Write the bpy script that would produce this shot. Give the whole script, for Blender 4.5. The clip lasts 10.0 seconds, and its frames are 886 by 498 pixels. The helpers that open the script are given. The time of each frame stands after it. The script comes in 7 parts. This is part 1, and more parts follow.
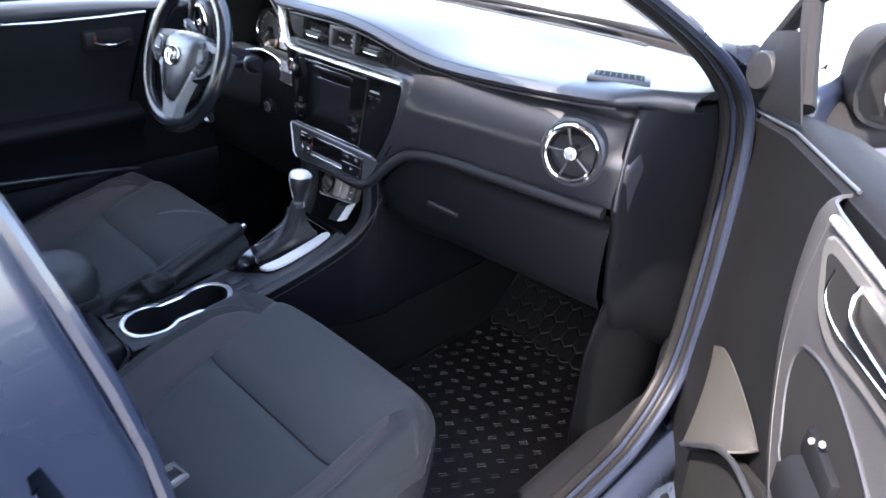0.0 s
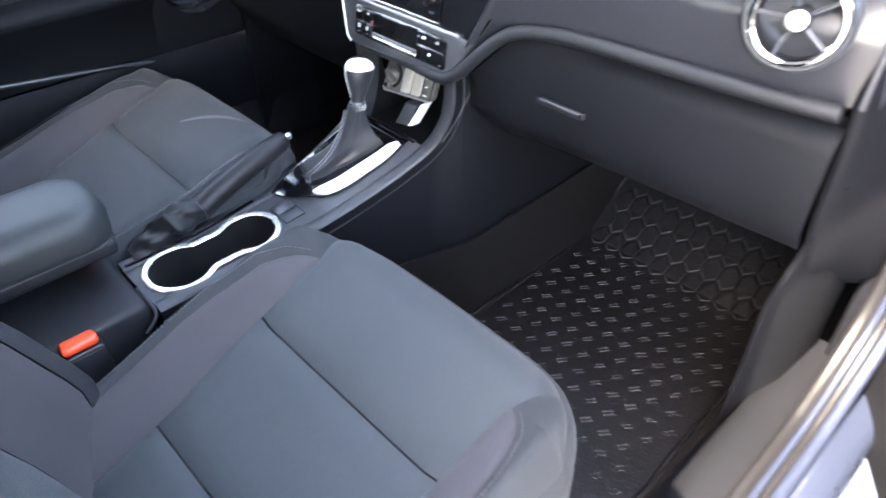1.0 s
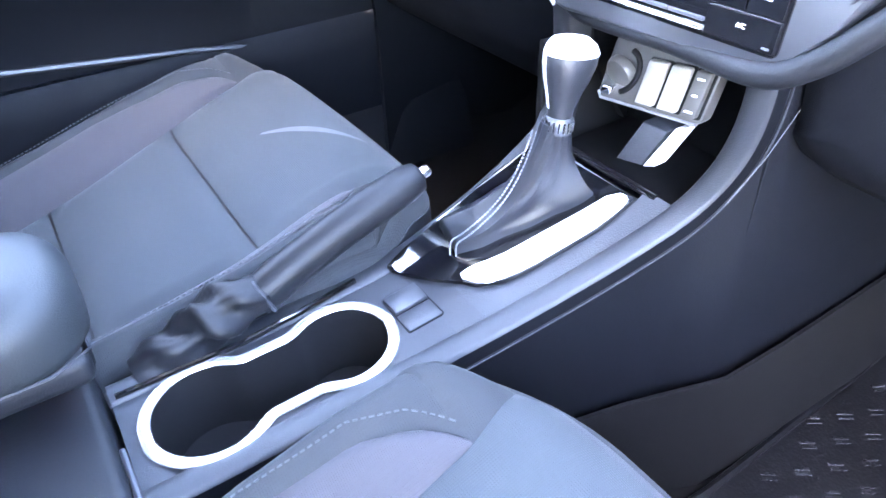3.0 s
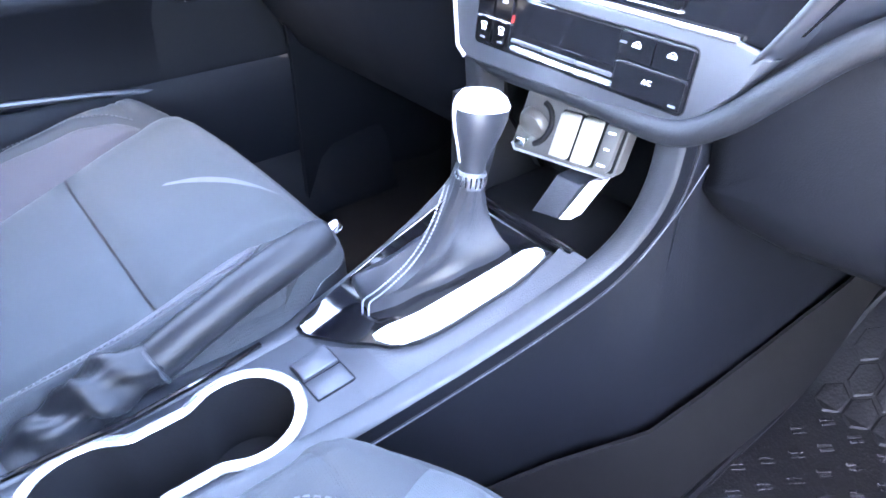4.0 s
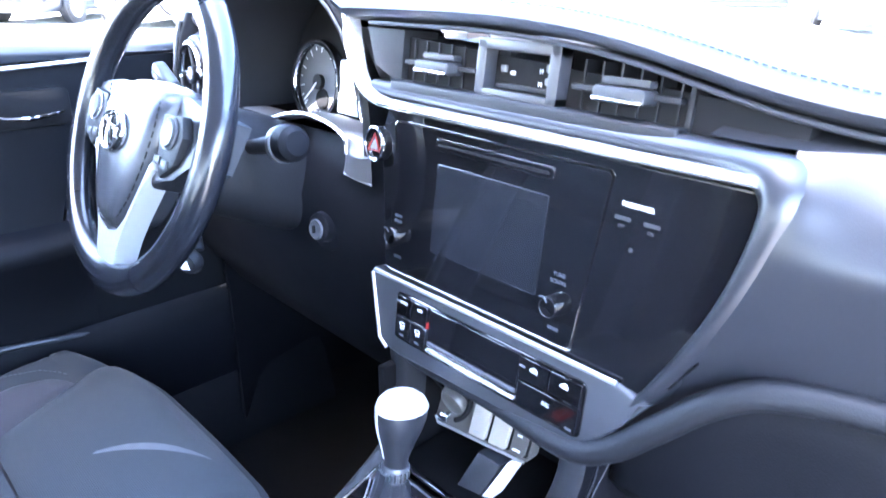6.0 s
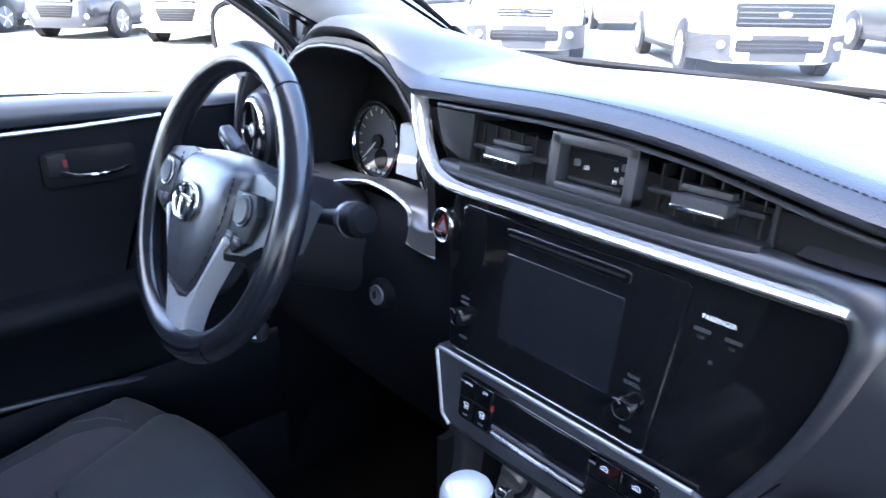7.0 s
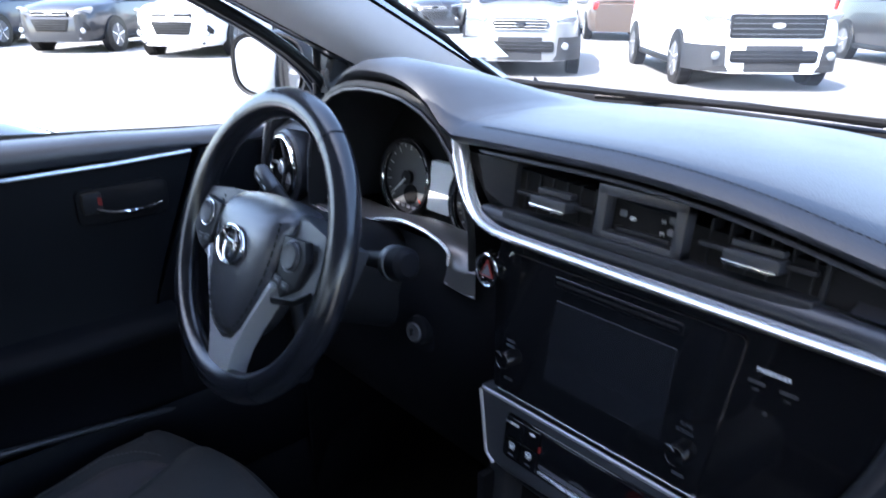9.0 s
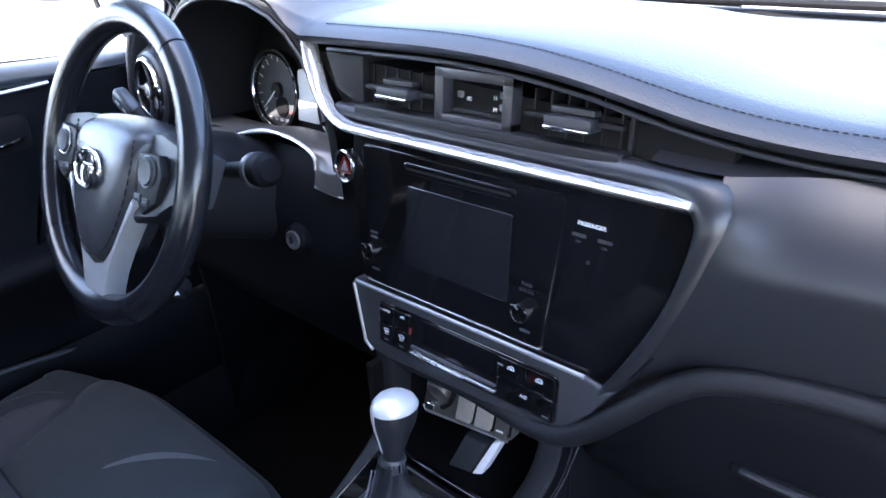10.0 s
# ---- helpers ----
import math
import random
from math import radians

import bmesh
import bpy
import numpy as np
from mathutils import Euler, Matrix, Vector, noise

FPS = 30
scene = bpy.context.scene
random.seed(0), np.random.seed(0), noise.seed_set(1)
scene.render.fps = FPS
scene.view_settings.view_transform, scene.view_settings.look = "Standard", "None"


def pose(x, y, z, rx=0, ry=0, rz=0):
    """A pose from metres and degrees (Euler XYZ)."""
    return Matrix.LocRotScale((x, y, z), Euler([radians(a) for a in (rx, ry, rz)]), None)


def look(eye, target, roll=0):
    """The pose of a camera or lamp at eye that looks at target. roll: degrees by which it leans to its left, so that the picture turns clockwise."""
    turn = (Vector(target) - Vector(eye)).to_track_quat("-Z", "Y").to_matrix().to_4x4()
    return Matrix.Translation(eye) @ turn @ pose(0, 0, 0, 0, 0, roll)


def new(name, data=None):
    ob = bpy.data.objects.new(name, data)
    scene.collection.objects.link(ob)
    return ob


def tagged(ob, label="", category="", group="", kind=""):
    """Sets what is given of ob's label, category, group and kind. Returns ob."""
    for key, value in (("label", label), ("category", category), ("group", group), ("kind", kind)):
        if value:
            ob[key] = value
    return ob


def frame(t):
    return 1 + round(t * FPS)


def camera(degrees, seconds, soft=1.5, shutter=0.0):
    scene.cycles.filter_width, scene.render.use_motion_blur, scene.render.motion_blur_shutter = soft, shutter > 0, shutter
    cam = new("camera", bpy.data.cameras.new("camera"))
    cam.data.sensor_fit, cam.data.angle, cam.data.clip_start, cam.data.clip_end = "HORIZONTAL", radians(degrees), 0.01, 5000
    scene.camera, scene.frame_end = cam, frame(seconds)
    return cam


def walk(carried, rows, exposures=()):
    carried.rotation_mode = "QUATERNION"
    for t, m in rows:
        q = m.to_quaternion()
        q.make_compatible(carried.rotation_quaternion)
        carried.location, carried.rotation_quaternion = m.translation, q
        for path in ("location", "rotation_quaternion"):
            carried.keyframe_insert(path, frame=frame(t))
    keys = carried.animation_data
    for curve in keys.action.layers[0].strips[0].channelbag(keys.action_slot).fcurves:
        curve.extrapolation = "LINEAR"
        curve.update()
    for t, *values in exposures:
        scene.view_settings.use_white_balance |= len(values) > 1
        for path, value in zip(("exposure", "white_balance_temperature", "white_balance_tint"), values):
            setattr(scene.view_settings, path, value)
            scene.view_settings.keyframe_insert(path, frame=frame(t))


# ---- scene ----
cam = camera(66.1, 10.0, shutter=0.3)
PATH = [
    (0, (1.142, -0.822, 1.35), (-0.055, 0.461, 0.391), 3.4),
    (0.2, (1.11, -0.791, 1.322), (-0.024, 0.507, 0.308), 3.4),
    (0.5, (1.028, -0.738, 1.278), (-0.01, 0.538, 0.141), 5.8),
    (1, (0.832, -0.673, 1.223), (-0.295, 0.414, -0.022), 0.2),
    (1.2, (0.764, -0.618, 1.18), (-0.433, 0.33, -0.111), -0.1),
    (1.5, (0.65, -0.551, 1.105), (-0.646, 0.107, -0.269), -1.1),
    (1.8, (0.559, -0.496, 1.054), (-0.691, 0.107, -0.243), -1.3),
    (2, (0.513, -0.47, 1.03), (-0.868, 0.191, -0.257), -1.4),
    (2.5, (0.431, -0.449, 0.991), (-0.954, 0.319, -0.231), -2.2),
    (4, (0.378, -0.403, 0.984), (-0.906, 0.639, -0.14), 0.6),
    (4.5, (0.369, -0.381, 1.017), (-0.937, 0.75, 0.011), -0.2),
    (5, (0.375, -0.374, 1.054), (-0.926, 0.847, 0.149), 0.6),
    (5.5, (0.384, -0.376, 1.085), (-0.909, 0.875, 0.212), 0.2),
    (6, (0.375, -0.371, 1.124), (-0.958, 0.911, 0.365), 0.5),
    (6.2, (0.367, -0.372, 1.137), (-0.987, 0.909, 0.411), 0.9),
    (7.3, (0.322, -0.403, 1.192), (-1.144, 0.742, 0.457), -0.2),
    (7.5, (0.306, -0.421, 1.182), (-1.223, 0.636, 0.443), -0.2),
    (8, (0.273, -0.424, 1.181), (-1.266, 0.633, 0.464), 0.6),
    (8.2, (0.272, -0.407, 1.213), (-1.260, 0.693, 0.546), -0.9),
    (8.5, (0.276, -0.418, 1.232), (-1.205, 0.766, 0.596), -1.1),
    (8.7, (0.284, -0.430, 1.241), (-1.177, 0.773, 0.594), -1.3),
    (9, (0.311, -0.423, 1.224), (-1.09, 0.819, 0.521), 0.2),
    (9.3, (0.328, -0.416, 1.193), (-0.989, 0.872, 0.414), 0.2),
    (9.5, (0.343, -0.404, 1.198), (-0.922, 0.906, 0.37), -1.0),
    (10, (0.385, -0.396, 1.198), (-0.825, 0.919, 0.3), -3.3),
]
walk(cam, [(t, look(eye, target, roll)) for t, eye, target, roll in PATH], exposures=[(0.0, 4.15, 7300, 17), (0.6, 4.95, 7500, 17), (1.2, 6.05, 8500, 13), (1.7, 6.6, 8250, 15), (2.5, 6.87, 7000, 18), (4.0, 7.25, 6700, 18), (5.5, 6.75, 6300, 17), (6.2, 5.9, 6050, 17), (7.3, 4.1, 6500, 16), (8.0, 4.05, 6500, 16), (9.0, 3.2, 6400, 15), (10.0, 4.1, 6600, 17)])

# ---- world and sun ----
world = bpy.data.worlds.new("world")
scene.world = world
world.use_nodes = True
wn = world.node_tree.nodes
sky = wn.new("ShaderNodeTexSky")
sky.sky_type, sky.sun_disc = "NISHITA", False
sky.sun_elevation, sky.sun_rotation = radians(53), radians(182)
sky.air_density, sky.dust_density = 1.0, 1.5
wn["Background"].inputs["Strength"].default_value = 0.15
world.node_tree.links.new(sky.outputs["Color"], wn["Background"].inputs["Color"])
sun = new("sun", bpy.data.lights.new("sun", "SUN"))
sun.data.energy, sun.data.angle, sun.data.color = 2.0, radians(0.5), (1.0, 0.975, 0.93)
sun.matrix_world = look((-0.3, -7.5, 10.0), (0, 0, 0))


# ---- materials ----
def material(name, base, rough=0.5, metal=0.0, grain=0.0, grain_size=0.001, spread=0.15, patch=0.1, coat=0.0, spec=0.5, sheen=0.0, second=None, weave=0.0):
    """Procedural surface: colour varied at two scales, fine relief, and roughness that wanders a little."""
    m = bpy.data.materials.new(name)
    m.use_nodes = True
    n, l = m.node_tree.nodes, m.node_tree.links
    b = n["Principled BSDF"]
    b.inputs["Roughness"].default_value, b.inputs["Metallic"].default_value = rough, metal
    b.inputs["Coat Weight"].default_value, b.inputs["Specular IOR Level"].default_value = coat, spec
    b.inputs["Coat Roughness"].default_value = 0.04
    b.inputs["Sheen Weight"].default_value = sheen
    co = n.new("ShaderNodeTexCoord")
    big = n.new("ShaderNodeTexNoise")
    big.inputs["Scale"].default_value, big.inputs["Detail"].default_value = 1.0 / patch, 4
    l.new(co.outputs["Object"], big.inputs["Vector"])
    ramp = n.new("ShaderNodeMix")
    ramp.data_type = "RGBA"
    lo = tuple(c * (1 - spread) for c in base)
    hi = second or tuple(min(1, c * (1 + spread)) for c in base)
    ramp.inputs[6].default_value, ramp.inputs[7].default_value = (*lo, 1), (*hi, 1)
    l.new(big.outputs["Fac"], ramp.inputs["Factor"])
    l.new(ramp.outputs[2], b.inputs["Base Color"])
    rr = n.new("ShaderNodeMapRange")
    rr.inputs["To Min"].default_value, rr.inputs["To Max"].default_value = max(0.02, rough * 0.85), min(1, rough * 1.15 + 0.01)
    l.new(big.outputs["Fac"], rr.inputs["Value"])
    l.new(rr.outputs[0], b.inputs["Roughness"])
    if grain or weave:
        bump = n.new("ShaderNodeBump")
        bump.inputs["Strength"].default_value, bump.inputs["Distance"].default_value = max(grain, weave), grain_size * 0.5
        if weave:
            w1, w2 = n.new("ShaderNodeTexWave"), n.new("ShaderNodeTexWave")
            w1.inputs["Scale"].default_value = w2.inputs["Scale"].default_value = 0.35 / grain_size
            w1.inputs["Distortion"].default_value = w2.inputs["Distortion"].default_value = 1.2
            w1.bands_direction, w2.bands_direction = "X", "Y"
            mx = n.new("ShaderNodeMath")
            mx.operation = "MULTIPLY"
            l.new(co.outputs["Object"], w1.inputs["Vector"]), l.new(co.outputs["Object"], w2.inputs["Vector"])
            l.new(w1.outputs["Fac"], mx.inputs[0]), l.new(w2.outputs["Fac"], mx.inputs[1])
            l.new(mx.outputs[0], bump.inputs["Height"])
        else:
            fine = n.new("ShaderNodeTexVoronoi")
            fine.inputs["Scale"].default_value = 1.0 / grain_size
            l.new(co.outputs["Object"], fine.inputs["Vector"])
            l.new(fine.outputs["Distance"], bump.inputs["Height"])
        l.new(bump.outputs[0], b.inputs["Normal"])
    return m


def glass_material(name, tint, gloss=1.0):
    m = bpy.data.materials.new(name)
    m.use_nodes = True
    n, l = m.node_tree.nodes, m.node_tree.links
    n.remove(n["Principled BSDF"])
    clear, shine, mix, fr, pw = n.new("ShaderNodeBsdfTransparent"), n.new("ShaderNodeBsdfGlossy"), n.new("ShaderNodeMixShader"), n.new("ShaderNodeLayerWeight"), n.new("ShaderNodeMath")
    clear.inputs[0].default_value = (*tint, 1)
    shine.inputs["Roughness"].default_value = 0.01
    shine.inputs["Color"].default_value = (gloss, gloss, gloss, 1)
    fr.inputs[0].default_value = 0.5
    pw.operation = "POWER"
    pw.inputs[1].default_value = 4.5
    l.new(fr.outputs["Facing"], pw.inputs[0])
    l.new(pw.outputs[0], mix.inputs[0]), l.new(clear.outputs[0], mix.inputs[1]), l.new(shine.outputs[0], mix.inputs[2])
    l.new(mix.outputs[0], n["Material Output"].inputs[0])
    return m


M = dict(
    pad=material("soft_dash_pad", (0.022, 0.0245, 0.031), 0.41, grain=0.2, grain_size=0.0018, spread=0.12),
    plastic=material("grained_plastic", (0.020, 0.022, 0.027), 0.44, grain=0.25, grain_size=0.0016),
    rail=material("console_rail", (0.017, 0.0185, 0.023), 0.52, grain=0.2, grain_size=0.0014),
    panel=material("satin_dash_panel", (0.025, 0.0265, 0.032), 0.36, grain=0.12, grain_size=0.0012),
    dashpanel=material("smooth_dash_panel", (0.016, 0.017, 0.021), 0.31, grain=0.06, grain_size=0.0010),
    dark=material("dark_plastic", (0.008, 0.0087, 0.011), 0.52, grain=0.2, grain_size=0.0015, spec=0.28),
    # dark plastic again, darker still: shade low in the cabin put into colour
    lower=material("shaded_lower_plastic", (0.0042, 0.0047, 0.0066), 0.60, grain=0.2, grain_size=0.0015, spec=0.12),
    void=material("matt_black", (0.006, 0.006, 0.007), 0.8, spec=0.18),
    rim_grey=material("grey_bezel", (0.075, 0.078, 0.086), 0.34, metal=0.3, grain=0.05, grain_size=0.001),
    piano=material("piano_black", (0.004, 0.004, 0.005), 0.06, coat=0.6, spread=0.3),
    screen=material("screen_glass", (0.008, 0.009, 0.012), 0.20, coat=0.5),
    silver=material("satin_silver", (0.78, 0.79, 0.80), 0.24, metal=0.75, spread=0.05),
    chrome=material("chrome", (0.8, 0.81, 0.83), 0.08, metal=1.0, spread=0.04),
    alu=material("brushed_plate", (0.82, 0.82, 0.84), 0.30, metal=0.35, spread=0.05),
    leather=material("rim_leather", (0.010, 0.011, 0.0145), 0.17, spec=0.6, grain=0.14, grain_size=0.0014),
    cover=material("airbag_cover", (0.042, 0.044, 0.051), 0.24, spec=0.7, grain=0.3, grain_size=0.0014),
    spoke=material("spoke_silver", (0.54, 0.55, 0.57), 0.24, metal=0.4, spread=0.05),
    climate=material("climate_frame", (0.034, 0.036, 0.042), 0.34, grain=0.1, grain_size=0.001),
    satin=material("satin_grey", (0.13, 0.13, 0.135), 0.36, metal=0.5, spread=0.08),
    bezel=material("satin_bezel", (0.30, 0.30, 0.31), 0.34, metal=0.5, spread=0.08),
    knob=material("knob_leather", (0.015, 0.016, 0.020), 0.42, grain=0.25, grain_size=0.0012),
    arm=material("armrest_vinyl", (0.012, 0.0145, 0.0165), 0.55, grain=0.15, grain_size=0.0014),
    pale_streak=material("pale_cloth", (0.105, 0.108, 0.115), 0.8, weave=0.3, grain_size=0.002, spread=0.3, patch=0.01),
    seam=material("seat_thread", (0.052, 0.054, 0.060), 0.8),
    lever=material("lever_leather", (0.0045, 0.005, 0.0068), 0.48, spec=0.28, grain=0.12, grain_size=0.0016),
    boot=material("boot_leather", (0.013, 0.014, 0.018), 0.42, grain=0.12, grain_size=0.0016),
    sidecloth=material("seat_side_cloth", (0.0125, 0.0145, 0.017), 0.85, weave=0.2, grain_size=0.0022, spread=0.18, sheen=0.04),
    fabric=material("seat_cloth", (0.022, 0.0265, 0.030), 0.85, weave=0.28, grain_size=0.0022, spread=0.18, sheen=0.07),
    insert=material("seat_insert_cloth", (0.031, 0.028, 0.033), 0.85, weave=0.3, grain_size=0.0018, spread=0.15, sheen=0.08),
    bolster=material("seat_bolster", (0.011, 0.012, 0.015), 0.7, grain=0.3, grain_size=0.0018),
    thread=material("grey_thread", (0.22, 0.22, 0.25), 0.8),
    # mat rubber made paler, so that the tread bars carry their glints
    tread=material("glint_tread_rubber", (0.028, 0.028, 0.031), 0.26, grain=0.2, grain_size=0.004, spread=0.3),
    darkthread=material("dark_thread", (0.015, 0.016, 0.020), 0.7),
    carpet=material("carpet", (0.0062, 0.0058, 0.0062), 0.95, grain=0.5, grain_size=0.0012, spread=0.35, spec=0.1),
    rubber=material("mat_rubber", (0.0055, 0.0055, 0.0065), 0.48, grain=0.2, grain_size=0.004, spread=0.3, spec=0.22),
    seal=material("door_seal", (0.006, 0.006, 0.007), 0.45, spec=0.3),
    # plastic of doors and sills, its shade put into a near-black colour
    doorshade=material("shaded_door_plastic", (0.0045, 0.005, 0.0065), 0.65, grain=0.2, grain_size=0.0015, spec=0.1),
    lining=material("pillar_lining", (0.62, 0.62, 0.64), 0.75, grain=0.3, grain_size=0.0018, spread=0.06),
    paint=material("blue_grey_paint", (0.022, 0.029, 0.050), 0.28, metal=0.35, coat=0.5, spread=0.08),
    red=material("red_button", (0.75, 0.06, 0.02), 0.4),
    mark=material("dark_red_mark", (0.22, 0.015, 0.012), 0.4),
    white=material("white_print", (0.75, 0.76, 0.78), 0.5),
    dim=material("dim_print", (0.11, 0.115, 0.125), 0.5),
    warm=material("switch_surround", (0.075, 0.071, 0.067), 0.40, metal=0.2, spread=0.2),
    cream=material("pale_switch", (0.30, 0.275, 0.24), 0.35, spread=0.12),
    gauge=material("gauge_face", (0.085, 0.088, 0.095), 0.35, spread=0.06),
    faint=material("faint_print", (0.030, 0.031, 0.035), 0.4),
    dial=material("dial_face", (0.05, 0.055, 0.065), 0.4),
    # display is near white: the glare on its lens is put into the colour
    lcd=material("glare_lcd", (0.80, 0.82, 0.84), 0.5),
    # paler than the door plastic: a patch of sun put into the colour
    ledge=material("sun_patch_grey", (0.034, 0.0335, 0.033), 0.5, grain=0.2, grain_size=0.0016),
    doorgrey=material("door_insert", (0.034, 0.034, 0.038), 0.40, grain=0.2, grain_size=0.0016),
    mirror=material("mirror_glass", (0.9, 0.9, 0.92), 0.015, metal=1.0, spread=0.01),
    glass=glass_material("clear_glass", (0.93, 0.96, 0.95)),
    tinted=glass_material("tinted_glass", (0.27, 0.29, 0.30)),
)


paper = bpy.data.materials.new("label_paper")
paper.use_nodes = True
pn = paper.node_tree.nodes
pn.remove(pn["Principled BSDF"])
tl = pn.new("ShaderNodeBsdfTranslucent")
tl.inputs[0].default_value = (0.45, 0.48, 0.50, 1)
tr, mixs = pn.new("ShaderNodeBsdfTransparent"), pn.new("ShaderNodeMixShader")
mixs.inputs[0].default_value = 0.55
paper.node_tree.links.new(tl.outputs[0], mixs.inputs[1])
paper.node_tree.links.new(tr.outputs[0], mixs.inputs[2])
paper.node_tree.links.new(mixs.outputs[0], pn["Material Output"].inputs[0])
M["paper"] = paper

# ---- helpers of this scene ----
BASE = {}


def thing(name, loc, label, category, group="", kind=""):
    """An Empty at the base of a thing; its parts are given in world metres."""
    ob = new(name)
    ob.location = loc
    ob.empty_display_size = 0.05
    BASE[ob] = Vector(loc)
    return tagged(ob, label, category, group, kind)


def root_of(ob):
    while ob.parent:
        ob = ob.parent
    return ob


def part(name, bm, mat, parent=None, label="", smooth=True, sharp=35):
    """Links a bmesh as one mesh object under a thing or a part."""
    if parent is not None:
        off = BASE.get(root_of(parent), Vector())
        bmesh.ops.translate(bm, verts=bm.verts, vec=-off)
    bmesh.ops.recalc_face_normals(bm, faces=bm.faces)
    me = bpy.data.meshes.new(name)
    bm.to_mesh(me)
    bm.free()
    me.materials.append(M[mat] if isinstance(mat, str) else mat)
    if smooth:
        me.shade_smooth()
        me.set_sharp_from_angle(angle=radians(sharp))
    ob = new(name, me)
    ob.parent = parent
    return tagged(ob, label)


def alone(name, bm, mat, label, category, kind="", group="", base=None, **k):
    """A single-mesh thing, with its origin at base."""
    base = Vector(base) if base else sum((v.co for v in bm.verts), Vector()) / max(1, len(bm.verts))
    bmesh.ops.translate(bm, verts=bm.verts, vec=-base)
    ob = part(name, bm, mat, None, **k)
    ob.location = base
    BASE[ob] = base
    return tagged(ob, label, category, group, kind)


def join(*parts):
    out = bmesh.new()
    for b in parts:
        me = bpy.data.meshes.new("tmp")
        b.to_mesh(me)
        out.from_mesh(me)
        bpy.data.meshes.remove(me)
        b.free()
    return out


def moved(bm, m):
    bmesh.ops.transform(bm, matrix=m, verts=bm.verts)
    return bm


def box(c, s, bevel=0.003, seg=2, m=None):
    bm = bmesh.new()
    bmesh.ops.create_cube(bm, size=1, matrix=Matrix.Translation(c) @ Matrix.Diagonal((*s, 1)))
    if bevel:
        bmesh.ops.bevel(bm, geom=bm.edges[:], offset=min(bevel, min(s) * 0.45), segments=seg, affect="EDGES", profile=0.5)
    return moved(bm, m) if m else bm


def grid(rows, wrap=False, caps=False):
    """A sheet through rows of points; wrap closes each row to a loop."""
    bm = bmesh.new()
    vs = [[bm.verts.new(p) for p in r] for r in rows]
    n = len(vs[0])
    for a, b in zip(vs, vs[1:]):
        for i in range(n if wrap else n - 1):
            j = (i + 1) % n
            bm.faces.new((a[i], a[j], b[j], b[i]))
    if caps:
        for r in (vs[0], vs[-1]):
            bm.faces.new(r)
    return bm


def thick(bm, t):
    """Gives a sheet the thickness t."""
    bmesh.ops.recalc_face_normals(bm, faces=bm.faces)
    bmesh.ops.solidify(bm, geom=bm.faces[:] + bm.edges[:] + bm.verts[:], thickness=t)
    return bm


def smooth_path(pts, n=8, closed=False):
    """Catmull-Rom through pts."""
    pts = [Vector(p) for p in pts]
    out, k = [], len(pts)
    for i in range(k if closed else k - 1):
        a, b, c, d = (pts[(i + j) % k] if closed else pts[min(max(i + j, 0), k - 1)] for j in (-1, 0, 1, 2))
        for s in range(n):
            t = s / n
            out.append(0.5 * ((2 * b) + (c - a) * t + (2 * a - 5 * b + 4 * c - d) * t * t + (3 * b - a - 3 * c + d) * t ** 3))
    if not closed:
        out.append(pts[-1])
    return out


def tube(pts, r, seg=10, closed=False, flat=1.0, up=None):
    """A tube along pts; r a number or one for each point; flat squeezes it along the side axis."""
    pts = [Vector(p) for p in pts]
    k = len(pts)
    rows, side = [], None
    for i, p in enumerate(pts):
        a = pts[(i - 1) % k] if closed or i else p
        b = pts[(i + 1) % k] if closed or i < k - 1 else p
        d = (b - a).normalized()
        if up is not None:
            side = d.cross(Vector(up)).normalized()
        elif side is None:
            side = d.orthogonal().normalized()
        else:
            side = (side - d * side.dot(d)).normalized()
        top = d.cross(side)
        rad = r[i] if isinstance(r, (list, tuple)) else r
        rows.append([p + rad * (math.cos(2 * math.pi * j / seg) * side + flat * math.sin(2 * math.pi * j / seg) * top) for j in range(seg)])
    if closed:
        rows.append(rows[0])
        bm = grid(rows, wrap=True)
        bmesh.ops.remove_doubles(bm, verts=bm.verts, dist=1e-6)
        return bm
    return grid(rows, wrap=True, caps=True)


def circle(c, n, r, k=32, start=None):
    n = Vector(n).normalized()
    u = Vector(start).normalized() if start else n.orthogonal().normalized()
    u = (u - n * u.dot(n)).normalized()
    v = n.cross(u)
    return [Vector(c) + r * (math.cos(2 * math.pi * i / k) * u + math.sin(2 * math.pi * i / k) * v) for i in range(k)]


def turned(c, n, prof, k=32):
    """A turned body: prof gives (radius, height along n)."""
    n = Vector(n).normalized()
    return grid([circle(Vector(c) + n * h, n, max(r, 1e-4), k) for r, h in prof], wrap=True, caps=True)


def rrect(x0, z0, x1, z1, r, n=5):
    out = []
    for cx, cz, a in ((x1 - r, z1 - r, 0), (x0 + r, z1 - r, 90), (x0 + r, z0 + r, 180), (x1 - r, z0 + r, 270)):
        out += [(cx + r * math.cos(radians(a + 90 * i / n)), cz + r * math.sin(radians(a + 90 * i / n))) for i in range(n + 1)]
    return out


